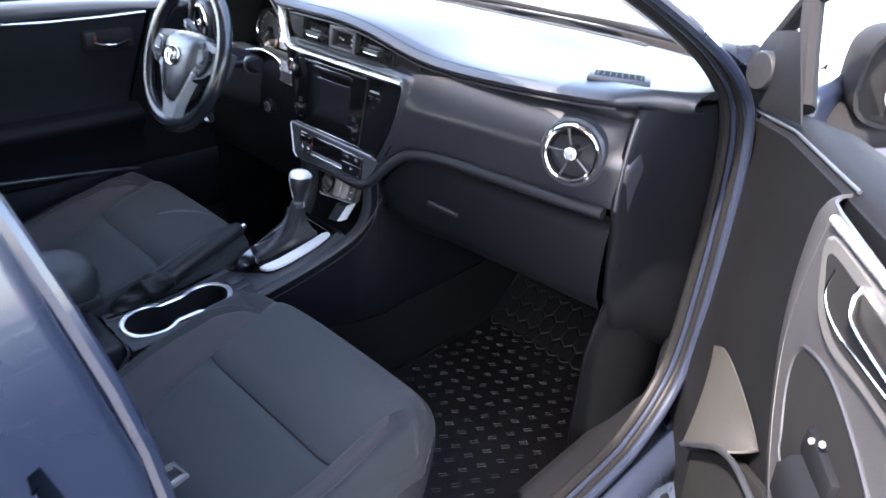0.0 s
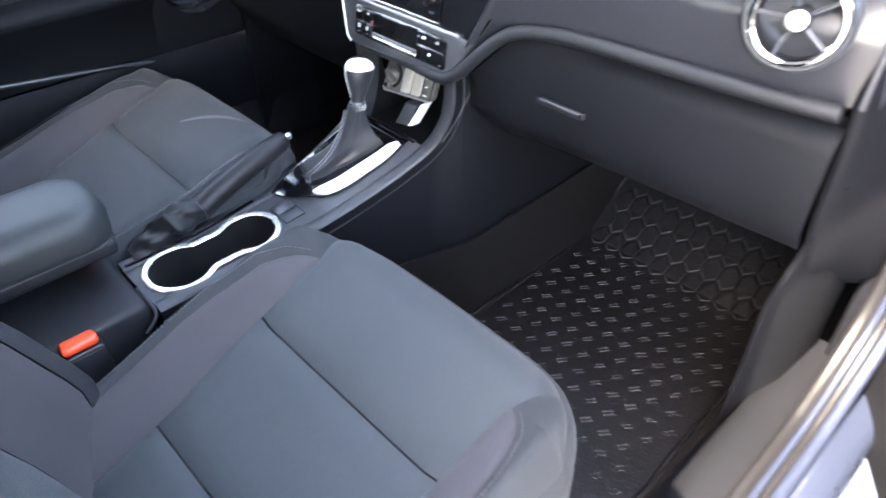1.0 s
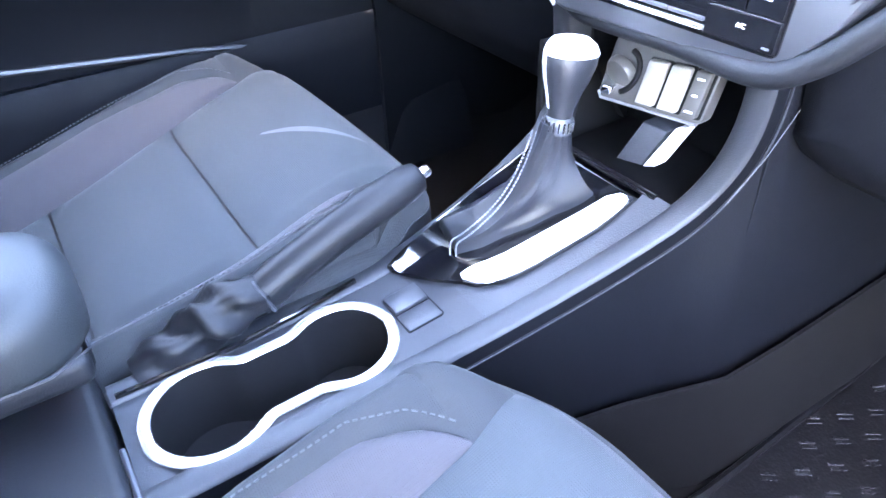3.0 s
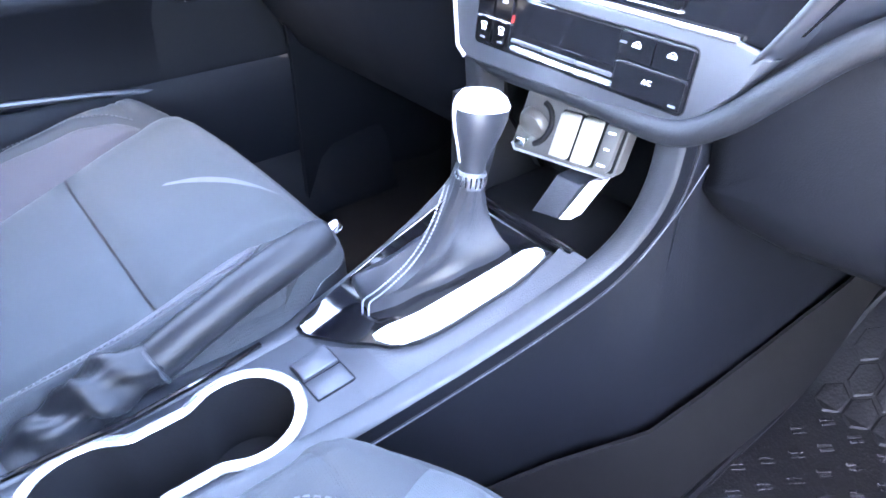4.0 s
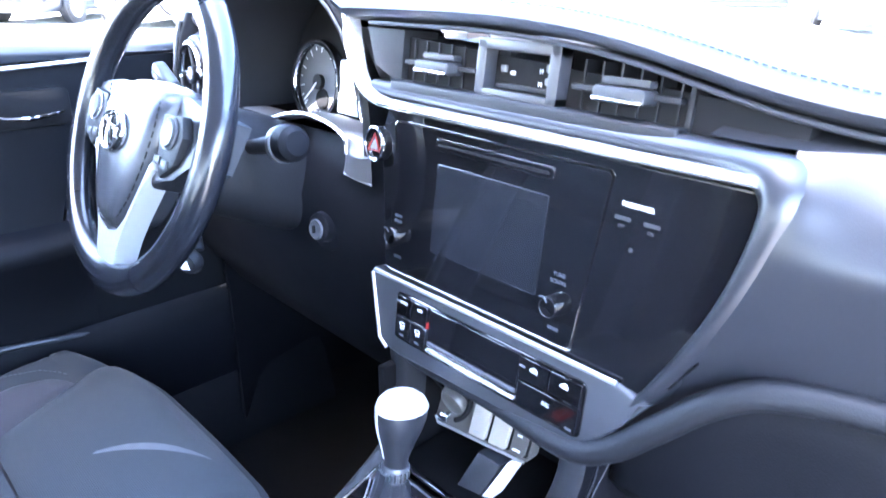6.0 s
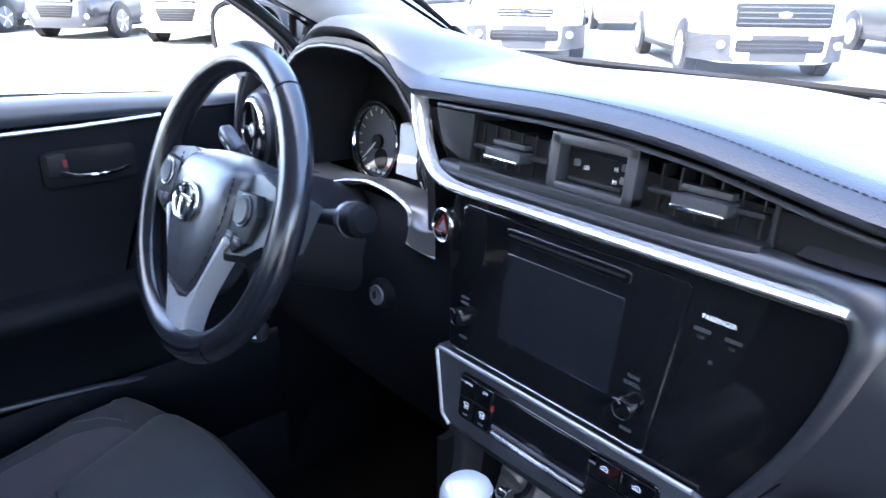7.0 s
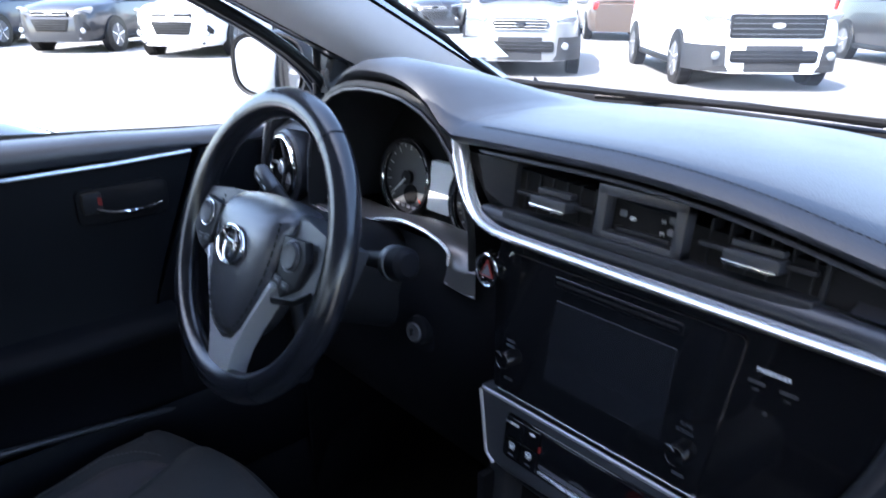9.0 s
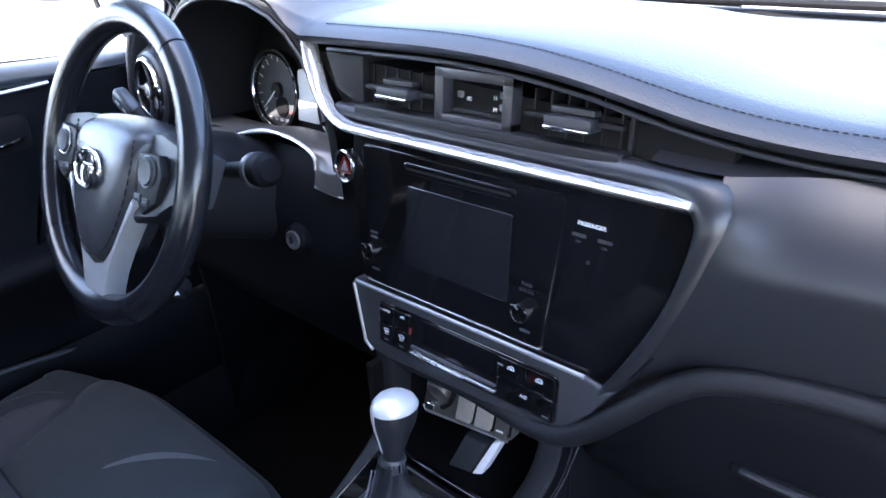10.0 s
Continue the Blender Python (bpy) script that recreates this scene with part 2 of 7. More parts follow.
def plate(poly, put, d0, d1, bevel=0.0015, seg=2):
    """A plate with the outline poly, from depth d0 to d1; put(x, z, d) gives the place in the world."""
    bm = bmesh.new()
    lo = [bm.verts.new(put(x, z, d0)) for x, z in poly]
    hi = [bm.verts.new(put(x, z, d1)) for x, z in poly]
    k = len(poly)
    top = bm.faces.new(hi)
    bm.faces.new(lo[::-1])
    for i in range(k):
        bm.faces.new((lo[i], lo[(i + 1) % k], hi[(i + 1) % k], hi[i]))
    if bevel:
        bmesh.ops.bevel(bm, geom=list(top.edges), offset=bevel, segments=seg, affect="EDGES", profile=0.5, clamp_overlap=True)
    return bm


def text(name, body, size, m, mat, parent, label="", depth=0.0002):
    cu = bpy.data.curves.new(name, "FONT")
    cu.body, cu.size, cu.align_x, cu.align_y, cu.extrude = body, size, "CENTER", "CENTER", depth
    tmp = new(name, cu)
    dg = bpy.context.evaluated_depsgraph_get()
    me = bpy.data.meshes.new_from_object(tmp.evaluated_get(dg))
    bpy.data.objects.remove(tmp)
    bpy.data.curves.remove(cu)
    bm = bmesh.new()
    bm.from_mesh(me)
    bpy.data.meshes.remove(me)
    return part(name, moved(bm, m), mat, parent, label, smooth=False)


def interp(x, pts):
    return float(np.interp(x, [p[0] for p in pts], [p[1] for p in pts]))


# the face of the centre stack: leans back a little as it rises; d is proud of it, towards the seats
def face(x, z, d=0.0):
    return Vector((x, 0.12 * (z - 0.85) - d, z + 0.12 * d))


def face_frame(x, z, d=0.0):
    """Axes on that face: text lies in it and looks at the seats."""
    up = Vector((0, 0.12, 1)).normalized()
    out = Vector((1, 0, 0)).cross(up)
    m = Matrix((Vector((1, 0, 0)), up, out)).transposed().to_4x4()
    m.translation = face(x, z, d)
    return m

# ---- dashboard ----
dash = thing("dashboard", (0.0, 0.2, 0.75), "dark grey dashboard with silver strip, glossy black panel and round vents", "dashboard")
CX = -0.345  # the driver's middle


def arch(x):
    """Height of the instrument hood over x."""
    s = abs(x - CX) / 0.165
    return 0.95 + 0.187 * (1 - s ** 2.6) ** (1 / 2.6) if s < 1 else 0.0


LIP = [(-0.72, 1.055), (-0.55, 1.06), (-0.2, 1.093), (0.0, 1.096), (0.1, 1.089), (0.17, 1.075), (0.24, 1.057), (0.33, 1.052), (0.5, 1.06), (0.68, 1.076), (0.72, 1.078)]


def eased(x, pts, w=0.045):
    """A line through pts with its corners rounded off."""
    return sum(interp(x + w * k / 4, pts) for k in range(-4, 5)) / 9


def lip_base(x):
    return eased(x, LIP) if abs(x) < 0.66 else interp(x, LIP)


def lip_z(x):
    return max(lip_base(x), arch(x) + 0.006)


def lip_y(x):
    return (eased if abs(x) < 0.56 else interp)(x, [(-0.72, 0.11), (-0.55, 0.08), (-0.3, 0.045), (-0.18, 0.040), (0.17, 0.038), (0.3, 0.055), (0.6, 0.07), (0.635, 0.077), (0.66, 0.110), (0.69, 0.175), (0.735, 0.30)])


def pad_row(x):
    z, y = lip_z(x), lip_y(x)
    b = lip_base(x)
    h = z - b
    prof = [(y + 0.05, z - 0.020), (y + 0.014, z - 0.0135), (y + 0.003, z - 0.009), (y, z - 0.003), (y + 0.006, z + 0.003), (y + 0.02, z + 0.008),
            (y + 0.05, b + 0.011 + h * 0.97), (0.17, b + 0.012 + h * 0.72), (0.25, b + 0.006 + h * 0.40), (0.34, b - 0.004 + h * 0.13), (0.43, b - 0.014 + h * 0.02),
            (0.52, 1.056), (0.62, 1.040), (0.66, 1.028), (0.70, 1.022), (0.80, 1.004)]
    shift = -0.16 * max(0, abs(x) - 0.3) ** 1.5 / 0.27
    prof = prof[:7] + [(max(yy, y + 0.055 + 0.014 * i), zz) for i, (yy, zz) in enumerate(prof[7:])]
    return [(x, yy + (shift if yy > 0.3 else shift * max(0, yy - 0.1) / 0.2), zz) for yy, zz in prof]


xs = sorted(set([-0.735, -0.72, 0.72, 0.735] + [round(-0.70 + 0.02 * i, 3) for i in range(71)] + [round(CX + 0.165 * s, 4) for s in (-1.02, -0.99, -0.95, -0.9, 0.9, 0.95, 0.99, 1.02)]))
part("upper_pad", grid([pad_row(x) for x in xs]), "pad", dash, "soft grained upper pad with stitched edge", sharp=60)

part("lip_line", tube([(x, lip_y(x) + 0.009, lip_z(x) - 0.0165) for x in [-0.165 + 0.02 * i for i in range(41)]], 0.0022, 8), "panel", dash, "pale lip under the pad")
# stitching along the pad's edge
st = []
for i in range(120):
    x = -0.17 + 0.0055 * i
    a, b = Vector((x, lip_y(x) + 0.015, lip_z(x) + 0.0070)), Vector((x + 0.0036, lip_y(x + 0.0036) + 0.015, lip_z(x + 0.0036) + 0.0070))
    st.append(tube([a, b], 0.0005, 5))
tagged(part("stitching", join(*st), "darkthread", dash, "row of dark stitches"), kind="stuff")

# defroster grille at the windscreen's foot and its slim bezel
DF = part("windscreen_vent", box((-0.06, 0.70, 1.023), (0.80, 0.030, 0.006), 0.002), "dark", dash, "long slotted defroster vent")
for i in range(3):
    part("slot", box((-0.06 , 0.692 + 0.008 * i, 1.027), (0.77, 0.002, 0.003), 0.0005), "plastic", DF)
part("sunlight_sensor", moved(turned((0, 0, 0), (0, 0, 1), [(0.012, 0), (0.012, 0.004), (0.008, 0.008), (0.002, 0.009)], 20), Matrix.Translation((-0.34, 0.665, 1.028))), "dark", dash)

# side demister at the passenger's end
dm = pose(0.584, 0.168, 1.0795, 2, 1, 28)
dv = part("side_demister", join(box((0, 0, 0.0), (0.100, 0.052, 0.010), 0.004, 2, dm)), "pad", dash, "raised bezel of the side demister")
part("opening", box((0, -0.002, 0.0037), (0.080, 0.030, 0.004), 0.001, 1, dm), "void", dv)
for i in range(8):
    part("slat", box((-0.034 + 0.0098 * i, -0.002, 0.0051), (0.0024, 0.030, 0.0024), 0.0004, 1, dm), "dark", dv)

# backing of the middle
part("centre_backing", plate([(-0.12, 0.80), (0.14, 0.80), (0.185, 0.84), (0.232, 0.91), (0.24, 1.05), (-0.20, 1.075), (-0.125, 0.99)], face, -0.12, -0.034, 0), "void", dash)
part("carrier", box((0, 0.48, 0.91), (1.34, 0.52, 0.16), 0.004), "void", dash, "dark carrier under the pad")

def vface(x, z, d=0.0):
    return face(x, z, d) + Vector((-0.024, 0.018, -0.004))


# --- middle vents, clock between them ---
vents = part("vent_housing", join(
    plate([(-0.135, 1.044), (-0.095, 1.029), (-0.095, 1.078), (-0.15, 1.078)], vface, -0.05, -0.008, 0.001),
    plate([(0.187, 1.022), (0.191, 1.022), (0.191, 1.060), (0.187, 1.062)], vface, -0.05, -0.012, 0.0005),
    plate([(-0.10, 1.022), (0.19, 1.022), (0.19, 1.034), (-0.10, 1.034)], vface, -0.05, 0.002, 0.004, 3),
), "dark", dash, "housing of the middle air vents")
# the base of the passenger's panel runs back towards the door
PANEL_Y = [(0.18, 0.010), (0.235, 0.0085), (0.255, 0.0095), (0.28, 0.0145), (0.30, 0.020), (0.36, 0.031), (0.44, 0.041), (0.52, 0.048), (0.58, 0.052), (0.64, 0.058), (0.672, 0.066), (0.686, 0.078), (0.690, 0.10)]


# rounded sill over the strip that turns down beside the black panel: x, z, how proud, half width
SILL = [(-0.153, 1.022, -0.017, 0.0075), (-0.114, 1.0195, -0.016, 0.0080), (0.036, 1.0185, -0.016, 0.0082), (0.126, 1.0182, -0.015, 0.0082), (0.185, 1.0190, -0.011, 0.0085), (0.213, 1.0190, -0.005, 0.0095), (0.232, 1.0150, 0.001, 0.0105), (0.2420, 1.0030, 0.005, 0.0105), (0.2415, 0.985, 0.0065, 0.0092), (0.2345, 0.955, 0.0065, 0.0074), (0.2230, 0.922, 0.006, 0.0060), (0.2085, 0.891, 0.0055, 0.0054), (0.1950, 0.866, 0.0045, 0.0048), (0.1835, 0.848, 0.003, 0.0040), (0.170, 0.829, -0.001, 0.0030)]


def panel_y(x, z):
    """Depth of the passenger's panel: a crown that leans back above, undercut below."""
    y = eased(x, PANEL_Y, 0.012) if x < 0.64 else interp(x, PANEL_Y)
    v = (z - 0.972) / 0.060
    y += interp(x, [(0.24, 0.026), (0.3, 0.042), (0.6, 0.046)]) * v ** 1.35 if v > 0 else 0.013 * min(1.4, -v * 0.75) ** 1.4
    # towards the sill beside the black panel it swells up to meet it
    x0, proud = (interp(z, [(q[1], q[k]) for q in SILL[:6:-1]]) for k in (0, 2))
    crest = 0.12 * (z - 0.85) - proud + 0.0018
    k = math.exp(-(max(0.0, x - x0) / interp(z, [(0.85, 0.014), (0.93, 0.024), (1.0, 0.020)])) ** 2) * interp(z, [(1.003, 1.0), (1.028, 0.0)])
    return y + (crest - y) * k


band = []
for x in [0.187, 0.195, 0.205, 0.215, 0.23, 0.245] + [0.26 + 0.02 * i for i in range(21)] + [0.675, 0.688]:
    y, z = lip_y(x), lip_z(x)
    low = interp(x, [(0.22, 1.0305), (0.28, 1.033)])
    fore = max(interp(x, [(0.187, 0.040), (0.215, 0.036), (0.24, 0.034)]), panel_y(x, low) - 0.001) if x < 0.26 else panel_y(x, low)
    back = max(y + 0.024, fore + 0.006)
    band.append([(x, y + 0.014, z - 0.0125), (x, back, z - 0.019), (x, back + 0.003, (z - 0.019) * 0.55 + low * 0.45), (x, back - 0.001, (z - 0.019) * 0.2 + low * 0.8), (x, fore, low)])
# real hollow, but the pad's shade over it is also put into colour
part("under_band", grid(band), "dark", dash, "hollow band under the pad, in darker plastic for its shade", sharp=70)
mid = smooth_path([(a, b, c) for a, b, c, w in SILL], 5)
wide = smooth_path([(i, w, 0) for i, (a, b, c, w) in enumerate(SILL)], 5)
rows = []
for i, p in enumerate(mid):
    t = mid[min(i + 1, len(mid) - 1)] - mid[max(i - 1, 0)]
    n = Vector((-t.y, t.x, 0)).normalized()
    w = wide[i].y
    rows.append([face(p.x + n.x * w * a, min(1.0295, p.y + n.y * w * a), p.z + d) for a, d in ((-1.0, -0.020), (-1.0, -0.006), (-0.9, -0.0022), (-0.65, 0.0004), (-0.3, 0.0016), (0.1, 0.0012), (0.5, -0.0005), (0.9, -0.0030), (1.3, -0.0065), (1.7, -0.0115), (2.0, -0.0180))])
part("sloped_sill", grid(rows), "dashpanel", dash, "rounded sill that turns down beside the black panel", sharp=80)
for x0, x1 in ((-0.094, 0.0), (0.094, 0.186)):
    for i in range(6):
        x = x0 + 0.008 + (x1 - x0 - 0.014) * i / 5
        part("fin", plate([(x - 0.0008, 1.033), (x + 0.0008, 1.033), (x + 0.0008, 1.070), (x - 0.0008, 1.070)], vface, -0.034, -0.014, 0), "dark", vents, smooth=False)
    part("vane", plate(rrect(x0 + 0.002, 1.0485, x1 - 0.002, 1.0525, 0.0012, 2), vface, -0.030, -0.008, 0.0005), "dark", vents)
    c = (x0 + x1) / 2 + 0.003
    tab = part("tab", plate(rrect(c - 0.021, 1.0445, c + 0.021, 1.055, 0.003, 3), vface, -0.014, 0.004, 0.002), "plastic", vents, "ribbed slider tab")
    part("tab_edge", plate(rrect(c - 0.020, 1.0440, c + 0.020, 1.0475, 0.0015, 3), vface, 0.003, 0.0062, 0.0008), "chrome", vents, "chrome edge of the slider")
    part("tab_top", plate(rrect(c - 0.019, 1.056, c + 0.019, 1.061, 0.001, 2), vface, -0.014, -0.004, 0.0006), "plastic", vents)
clock = part("clock", join(
    plate(rrect(0.004, 1.0335, 0.014, 1.0775, 0.001, 2), vface, -0.016, -0.002, 0.001), plate(rrect(0.078, 1.0335, 0.088, 1.0775, 0.001, 2), vface, -0.016, -0.002, 0.001),
    plate([(0.004, 1.070), (0.088, 1.070), (0.088, 1.0785), (0.004, 1.0785)], vface, -0.016, -0.002, 0.001), plate([(0.004, 1.0325), (0.088, 1.0325), (0.088, 1.0395), (0.004, 1.0395)], vface, -0.016, -0.002, 0.001)),
    "panel", dash, "square clock bezel between the vents")
part("clock_face", plate(rrect(0.013, 1.039, 0.079, 1.071, 0.001, 2), vface, -0.03, -0.017, 0.0005), "piano", clock, "blank dark clock display", sharp=12)
part("clock_shelf", plate([(0.020, 1.0405), (0.072, 1.0405), (0.072, 1.0445), (0.020, 1.0445)], vface, -0.018, -0.010, 0.0005), "dark", clock)
for x, z in ((0.024, 1.056), (0.070, 1.060), (0.070, 1.050)):
    if x > 0.05:
        text("lettering", "H" if z > 1.055 else "M", 0.0052, face_frame(x - 0.0075 - 0.024, z - 0.0045, -0.0150 - 0.017), "white", clock)
    part("clock_button", plate(rrect(x - 0.0028, z - 0.0028, x + 0.0028, z + 0.0028, 0.001, 2), vface, -0.018, -0.013, 0.0006), "dim", clock)

text("lettering", ":00", 0.0050, face_frame(0.034 - 0.024, 1.056 - 0.0045, -0.0150 - 0.017), "white", clock)

# --- silver strip that sweeps down from the instrument hood and along the middle ---
centre = smooth_path([(-0.212, 1.089, 0), (-0.196, 1.062, 0), (-0.178, 1.037, 0), (-0.150, 1.0185, 0), (-0.110, 1.0125, 0), (0.0, 1.012, 0), (0.12, 1.012, 0), (0.230, 1.0125, 0)], 8)
rows = []
for i, p in enumerate(centre):
    t = (centre[min(i + 1, len(centre) - 1)] - centre[max(i - 1, 0)]).normalized()
    nrm = Vector((-t.y, t.x, 0))
    w = interp(i / (len(centre) - 1), [(0, 0.0105), (0.2, 0.0085), (0.45, 0.0042), (1, 0.0030)])
    back = 0.030 * max(0, (-0.11 - p.x) / 0.1)
    row = []
    for s, d in ((-1, -0.006), (-1, 0.004), (-0.6, 0.0075), (0, 0.0088), (0.6, 0.0075), (1, 0.004), (1, -0.006)):
        q = p + nrm * (w * s)
        row.append(face(q.x, q.y, d - back))
    rows.append(row)
part("trim_strip", grid(rows, wrap=True, caps=True), "silver", dash, "satin silver trim strip", sharp=50)

# --- glossy black panel, audio unit, writing ---
panel_outline = [(-0.092, 0.862), (0.165, 0.8585), (0.190, 0.853), (0.204, 0.868), (0.219, 0.892), (0.231, 0.925), (0.2375, 0.96), (0.2385, 0.995), (0.234, 1.0075), (-0.104, 1.0085), (-0.110, 0.985)]
black = part("glossy_panel", plate(panel_outline, face, -0.034, 0.0, 0.002), "piano", dash, "glossy piano-black centre panel", sharp=12)
audio = part("audio_unit", plate([(-0.083, 0.867), (-0.079, 0.864), (0.121, 0.8635), (0.1245, 0.867), (0.1365, 0.997), (0.133, 1.0005), (-0.086, 1.0005), (-0.090, 0.997)], face, -0.02, 0.0025, 0.0012), "piano", dash, "glossy black audio unit with a blank screen", sharp=12)
part("screen", plate(rrect(-0.030, 0.895, 0.088, 0.9725, 0.002, 3), face, 0.0, 0.0036, 0.0006), "screen", audio, "switched-off grey screen", sharp=12)
part("disc_slot", join(plate(rrect(-0.034, 0.9835, 0.090, 0.9935, 0.003, 4), face, 0.0, 0.0042, 0.0012)), "piano", audio, sharp=12)
part("disc_gap", plate(rrect(-0.030, 0.9875, 0.086, 0.9895, 0.0008, 2), face, 0.003, 0.0048, 0), "void", audio)
part("lower_edge", plate(rrect(-0.084, 0.8630, 0.124, 0.8645, 0.0006, 2), face, -0.004, 0.0035, 0.0004), "silver", audio)
for x, z in ((0.107, 0.894), (-0.0745, 0.898)):
    k = part("knob", turned(face(x, z, 0.002), (0, -1, 0.12), [(0.0086, 0), (0.0086, 0.008), (0.0080, 0.0105), (0.0072, 0.011), (0.0070, 0.0104), (0.001, 0.0106)], 28), "piano", audio, "round volume knob")
    part("knob_ring", tube(circle(face(x, z, 0.0105), (0, -1, 0.12), 0.0083, 28), 0.0004, 6, True), "piano", audio)
    part("pointer", tube([face(x - 0.001, z + 0.004, 0.0128), face(x - 0.0045, z + 0.0072, 0.0126), face(x - 0.0082, z + 0.0062, 0.0124)], 0.0006, 5), "rim_grey", audio)
for body, x, z, s, mt in (("TUNE", 0.107, 0.9175, 0.0042, "dial"), ("SCROLL", 0.107, 0.9120, 0.0042, "dial")):
    text("lettering", body, s, face_frame(x, z, 0.0031), mt, audio)
for x, z in ((-0.0745, 0.916), (-0.0745, 0.911), (0.108, 0.8755), (-0.072, 0.878)):
    part("print_bar", plate(rrect(x - 0.005, z - 0.0012, x + 0.005, z + 0.0012, 0.0005, 1), face, 0.002, 0.0030, 0), "dial", audio)
text("lettering", "PASSENGER", 0.0046, face_frame(0.158, 0.9805, 0.0006), "white", black)
for x, b in ((0.148, "OFF"), (0.170, "ON")):
    text("lettering", b, 0.0030, face_frame(x, 0.9655, 0.0006), "faint", black)
    part("print_bar", plate(rrect(x - 0.006, 0.9695, x + 0.006, 0.9720, 0.0005, 1), face, 0, 0.0007, 0), "faint", black)
part("indicator", turned(face(0.158, 0.951, 0), (0, -1, 0.12), [(0.0016, 0), (0.0016, 0.0006), (0.0005, 0.0008)], 14), "faint", black)
hz = part("hazard_switch", turned(face(-0.116, 0.974, -0.012), (-0.12, -1, 0.12), [(0.0165, 0), (0.0165, 0.012), (0.0145, 0.016), (0.0135, 0.0155), (0.0135, 0.013), (0.001, 0.0135)], 28), "piano", dash, "round hazard light switch with red triangle")
part("ring", tube([v + Vector((0, 0, 0)) for v in circle(face(-0.116, 0.974, 0.003), (-0.12, -1, 0.12), 0.0155, 28)], 0.0012, 6, True), "chrome", hz)
tri_p = [(-0.116, 0.9835), (-0.1245, 0.968), (-0.1075, 0.968)]
part("triangle", tube([face(x, z, 0.003) for x, z in tri_p], 0.0009, 6, True), "mark", hz)
part("triangle_fill", plate([(-0.116, 0.9805), (-0.1222, 0.9692), (-0.1098, 0.9692)], face, 0.0, 0.0028, 0), "dim", hz)

# --- climate panel ---
frame_o = [(-0.106, 0.857), (0.166, 0.857), (0.194, 0.8515), (0.178, 0.828), (0.158, 0.802), (0.146, 0.7935), (0.12, 0.7905), (-0.062, 0.7825), (-0.084, 0.786), (-0.090, 0.795)]
climate = part("climate_panel", plate(frame_o, face, -0.030, 0.004, 0.004, 3), "climate", dash, "grey-framed climate control panel")
part("silver_line", tube([face(x, z, 0.0042) for x, z in ((-0.076, 0.785), (-0.087, 0.792), (-0.104, 0.8535), (-0.100, 0.8565), (0.0, 0.8572), (0.168, 0.8572))], 0.0021, 8), "bezel", climate, "silver edge line")
part("inset", plate(rrect(-0.066, 0.8005, 0.147, 0.8475, 0.006, 4), face, 0.0, 0.0052, 0.0012), "piano", climate, sharp=12)


def key(x0, z0, x1, z1, mt="piano", d=0.0072):
    return part("button", plate(rrect(x0, z0, x1, z1, 0.0012, 2), face, 0.004, d, 0.0007), mt, climate, sharp=12)


key(-0.063, 0.826, -0.043, 0.845), key(-0.042, 0.826, -0.022, 0.845)
key(-0.063, 0.8035, -0.043, 0.8245), key(-0.042, 0.8035, -0.022, 0.8245)
key(0.086, 0.826, 0.114, 0.845), key(0.115, 0.826, 0.144, 0.845), key(0.086, 0.8035, 0.144, 0.8245)
part("display", plate(rrect(-0.0195, 0.8185, 0.084, 0.845, 0.001, 2), face, 0.004, 0.0058, 0.0005), "piano", climate, "blank climate display", sharp=12)
for x0, x1 in ((-0.0195, 0.0145), (0.0155, 0.0495), (0.0505, 0.084)):
    key(x0, 0.8045, x1, 0.8082, "silver", 0.0078)
    key(x0, 0.8110, x1, 0.8140, "rim_grey", 0.0074)
text("lettering", "AUTO", 0.0036, face_frame(-0.053, 0.8395, 0.0074), "white", climate)
text("lettering", "OFF", 0.0036, face_frame(-0.031, 0.8395, 0.0074), "white", climate)
text("lettering", "A/C", 0.0046, face_frame(0.115, 0.8160, 0.0074), "white", climate)


def icon(x, z, kind):
    if kind == "car":
        pts = [(-0.007, -0.002), (-0.006, 0.0015), (-0.003, 0.002), (-0.001, 0.0042), (0.004, 0.0042), (0.006, 0.0015), (0.007, 0.001), (0.007, -0.002)]
        part("symbol", tube([face(x + a * 0.50, z + b * 0.55, 0.0074) for a, b in pts], 0.00034, 5, True), "white", climate)
        part("symbol", tube([face(x - 0.0015, z + 0.0003, 0.0074), face(x + 0.0015, z + 0.0003, 0.0074)], 0.0003, 5), "white", climate)
    else:
        part("symbol", tube([face(x + 0.0033 * math.cos(a * 0.5), z + 0.003 + 0.0015 * math.sin(a * 0.5), 0.0074) for a in range(13)], 0.00035, 5), "white", climate)
        for k in (-0.002, 0, 0.002):
            part("symbol", tube([face(x + k, z - 0.002, 0.0074), face(x + k + 0.0007, z, 0.0074), face(x + k, z + 0.002, 0.0074)], 0.00035, 5), "white", climate)


icon(0.100, 0.8375, "car"), icon(0.129, 0.8375, "car"), icon(-0.053, 0.8155, "defrost"), icon(-0.032, 0.8155, "defrost")
for x, z in ((-0.053, 0.8075), (-0.032, 0.8075), (0.138, 0.8065), (-0.0605, 0.8395), (0.089, 0.8375)):
    part("lamp_bar", plate(rrect(x - 0.003, z - 0.0008, x + 0.003, z + 0.0008, 0.0004, 1), face, 0.006, 0.0076, 0), "dim", climate)
part("red_mark", plate(rrect(-0.0215, 0.8255, -0.0205, 0.8315, 0.0003, 1), face, 0.005, 0.0076, 0), "mark", climate)

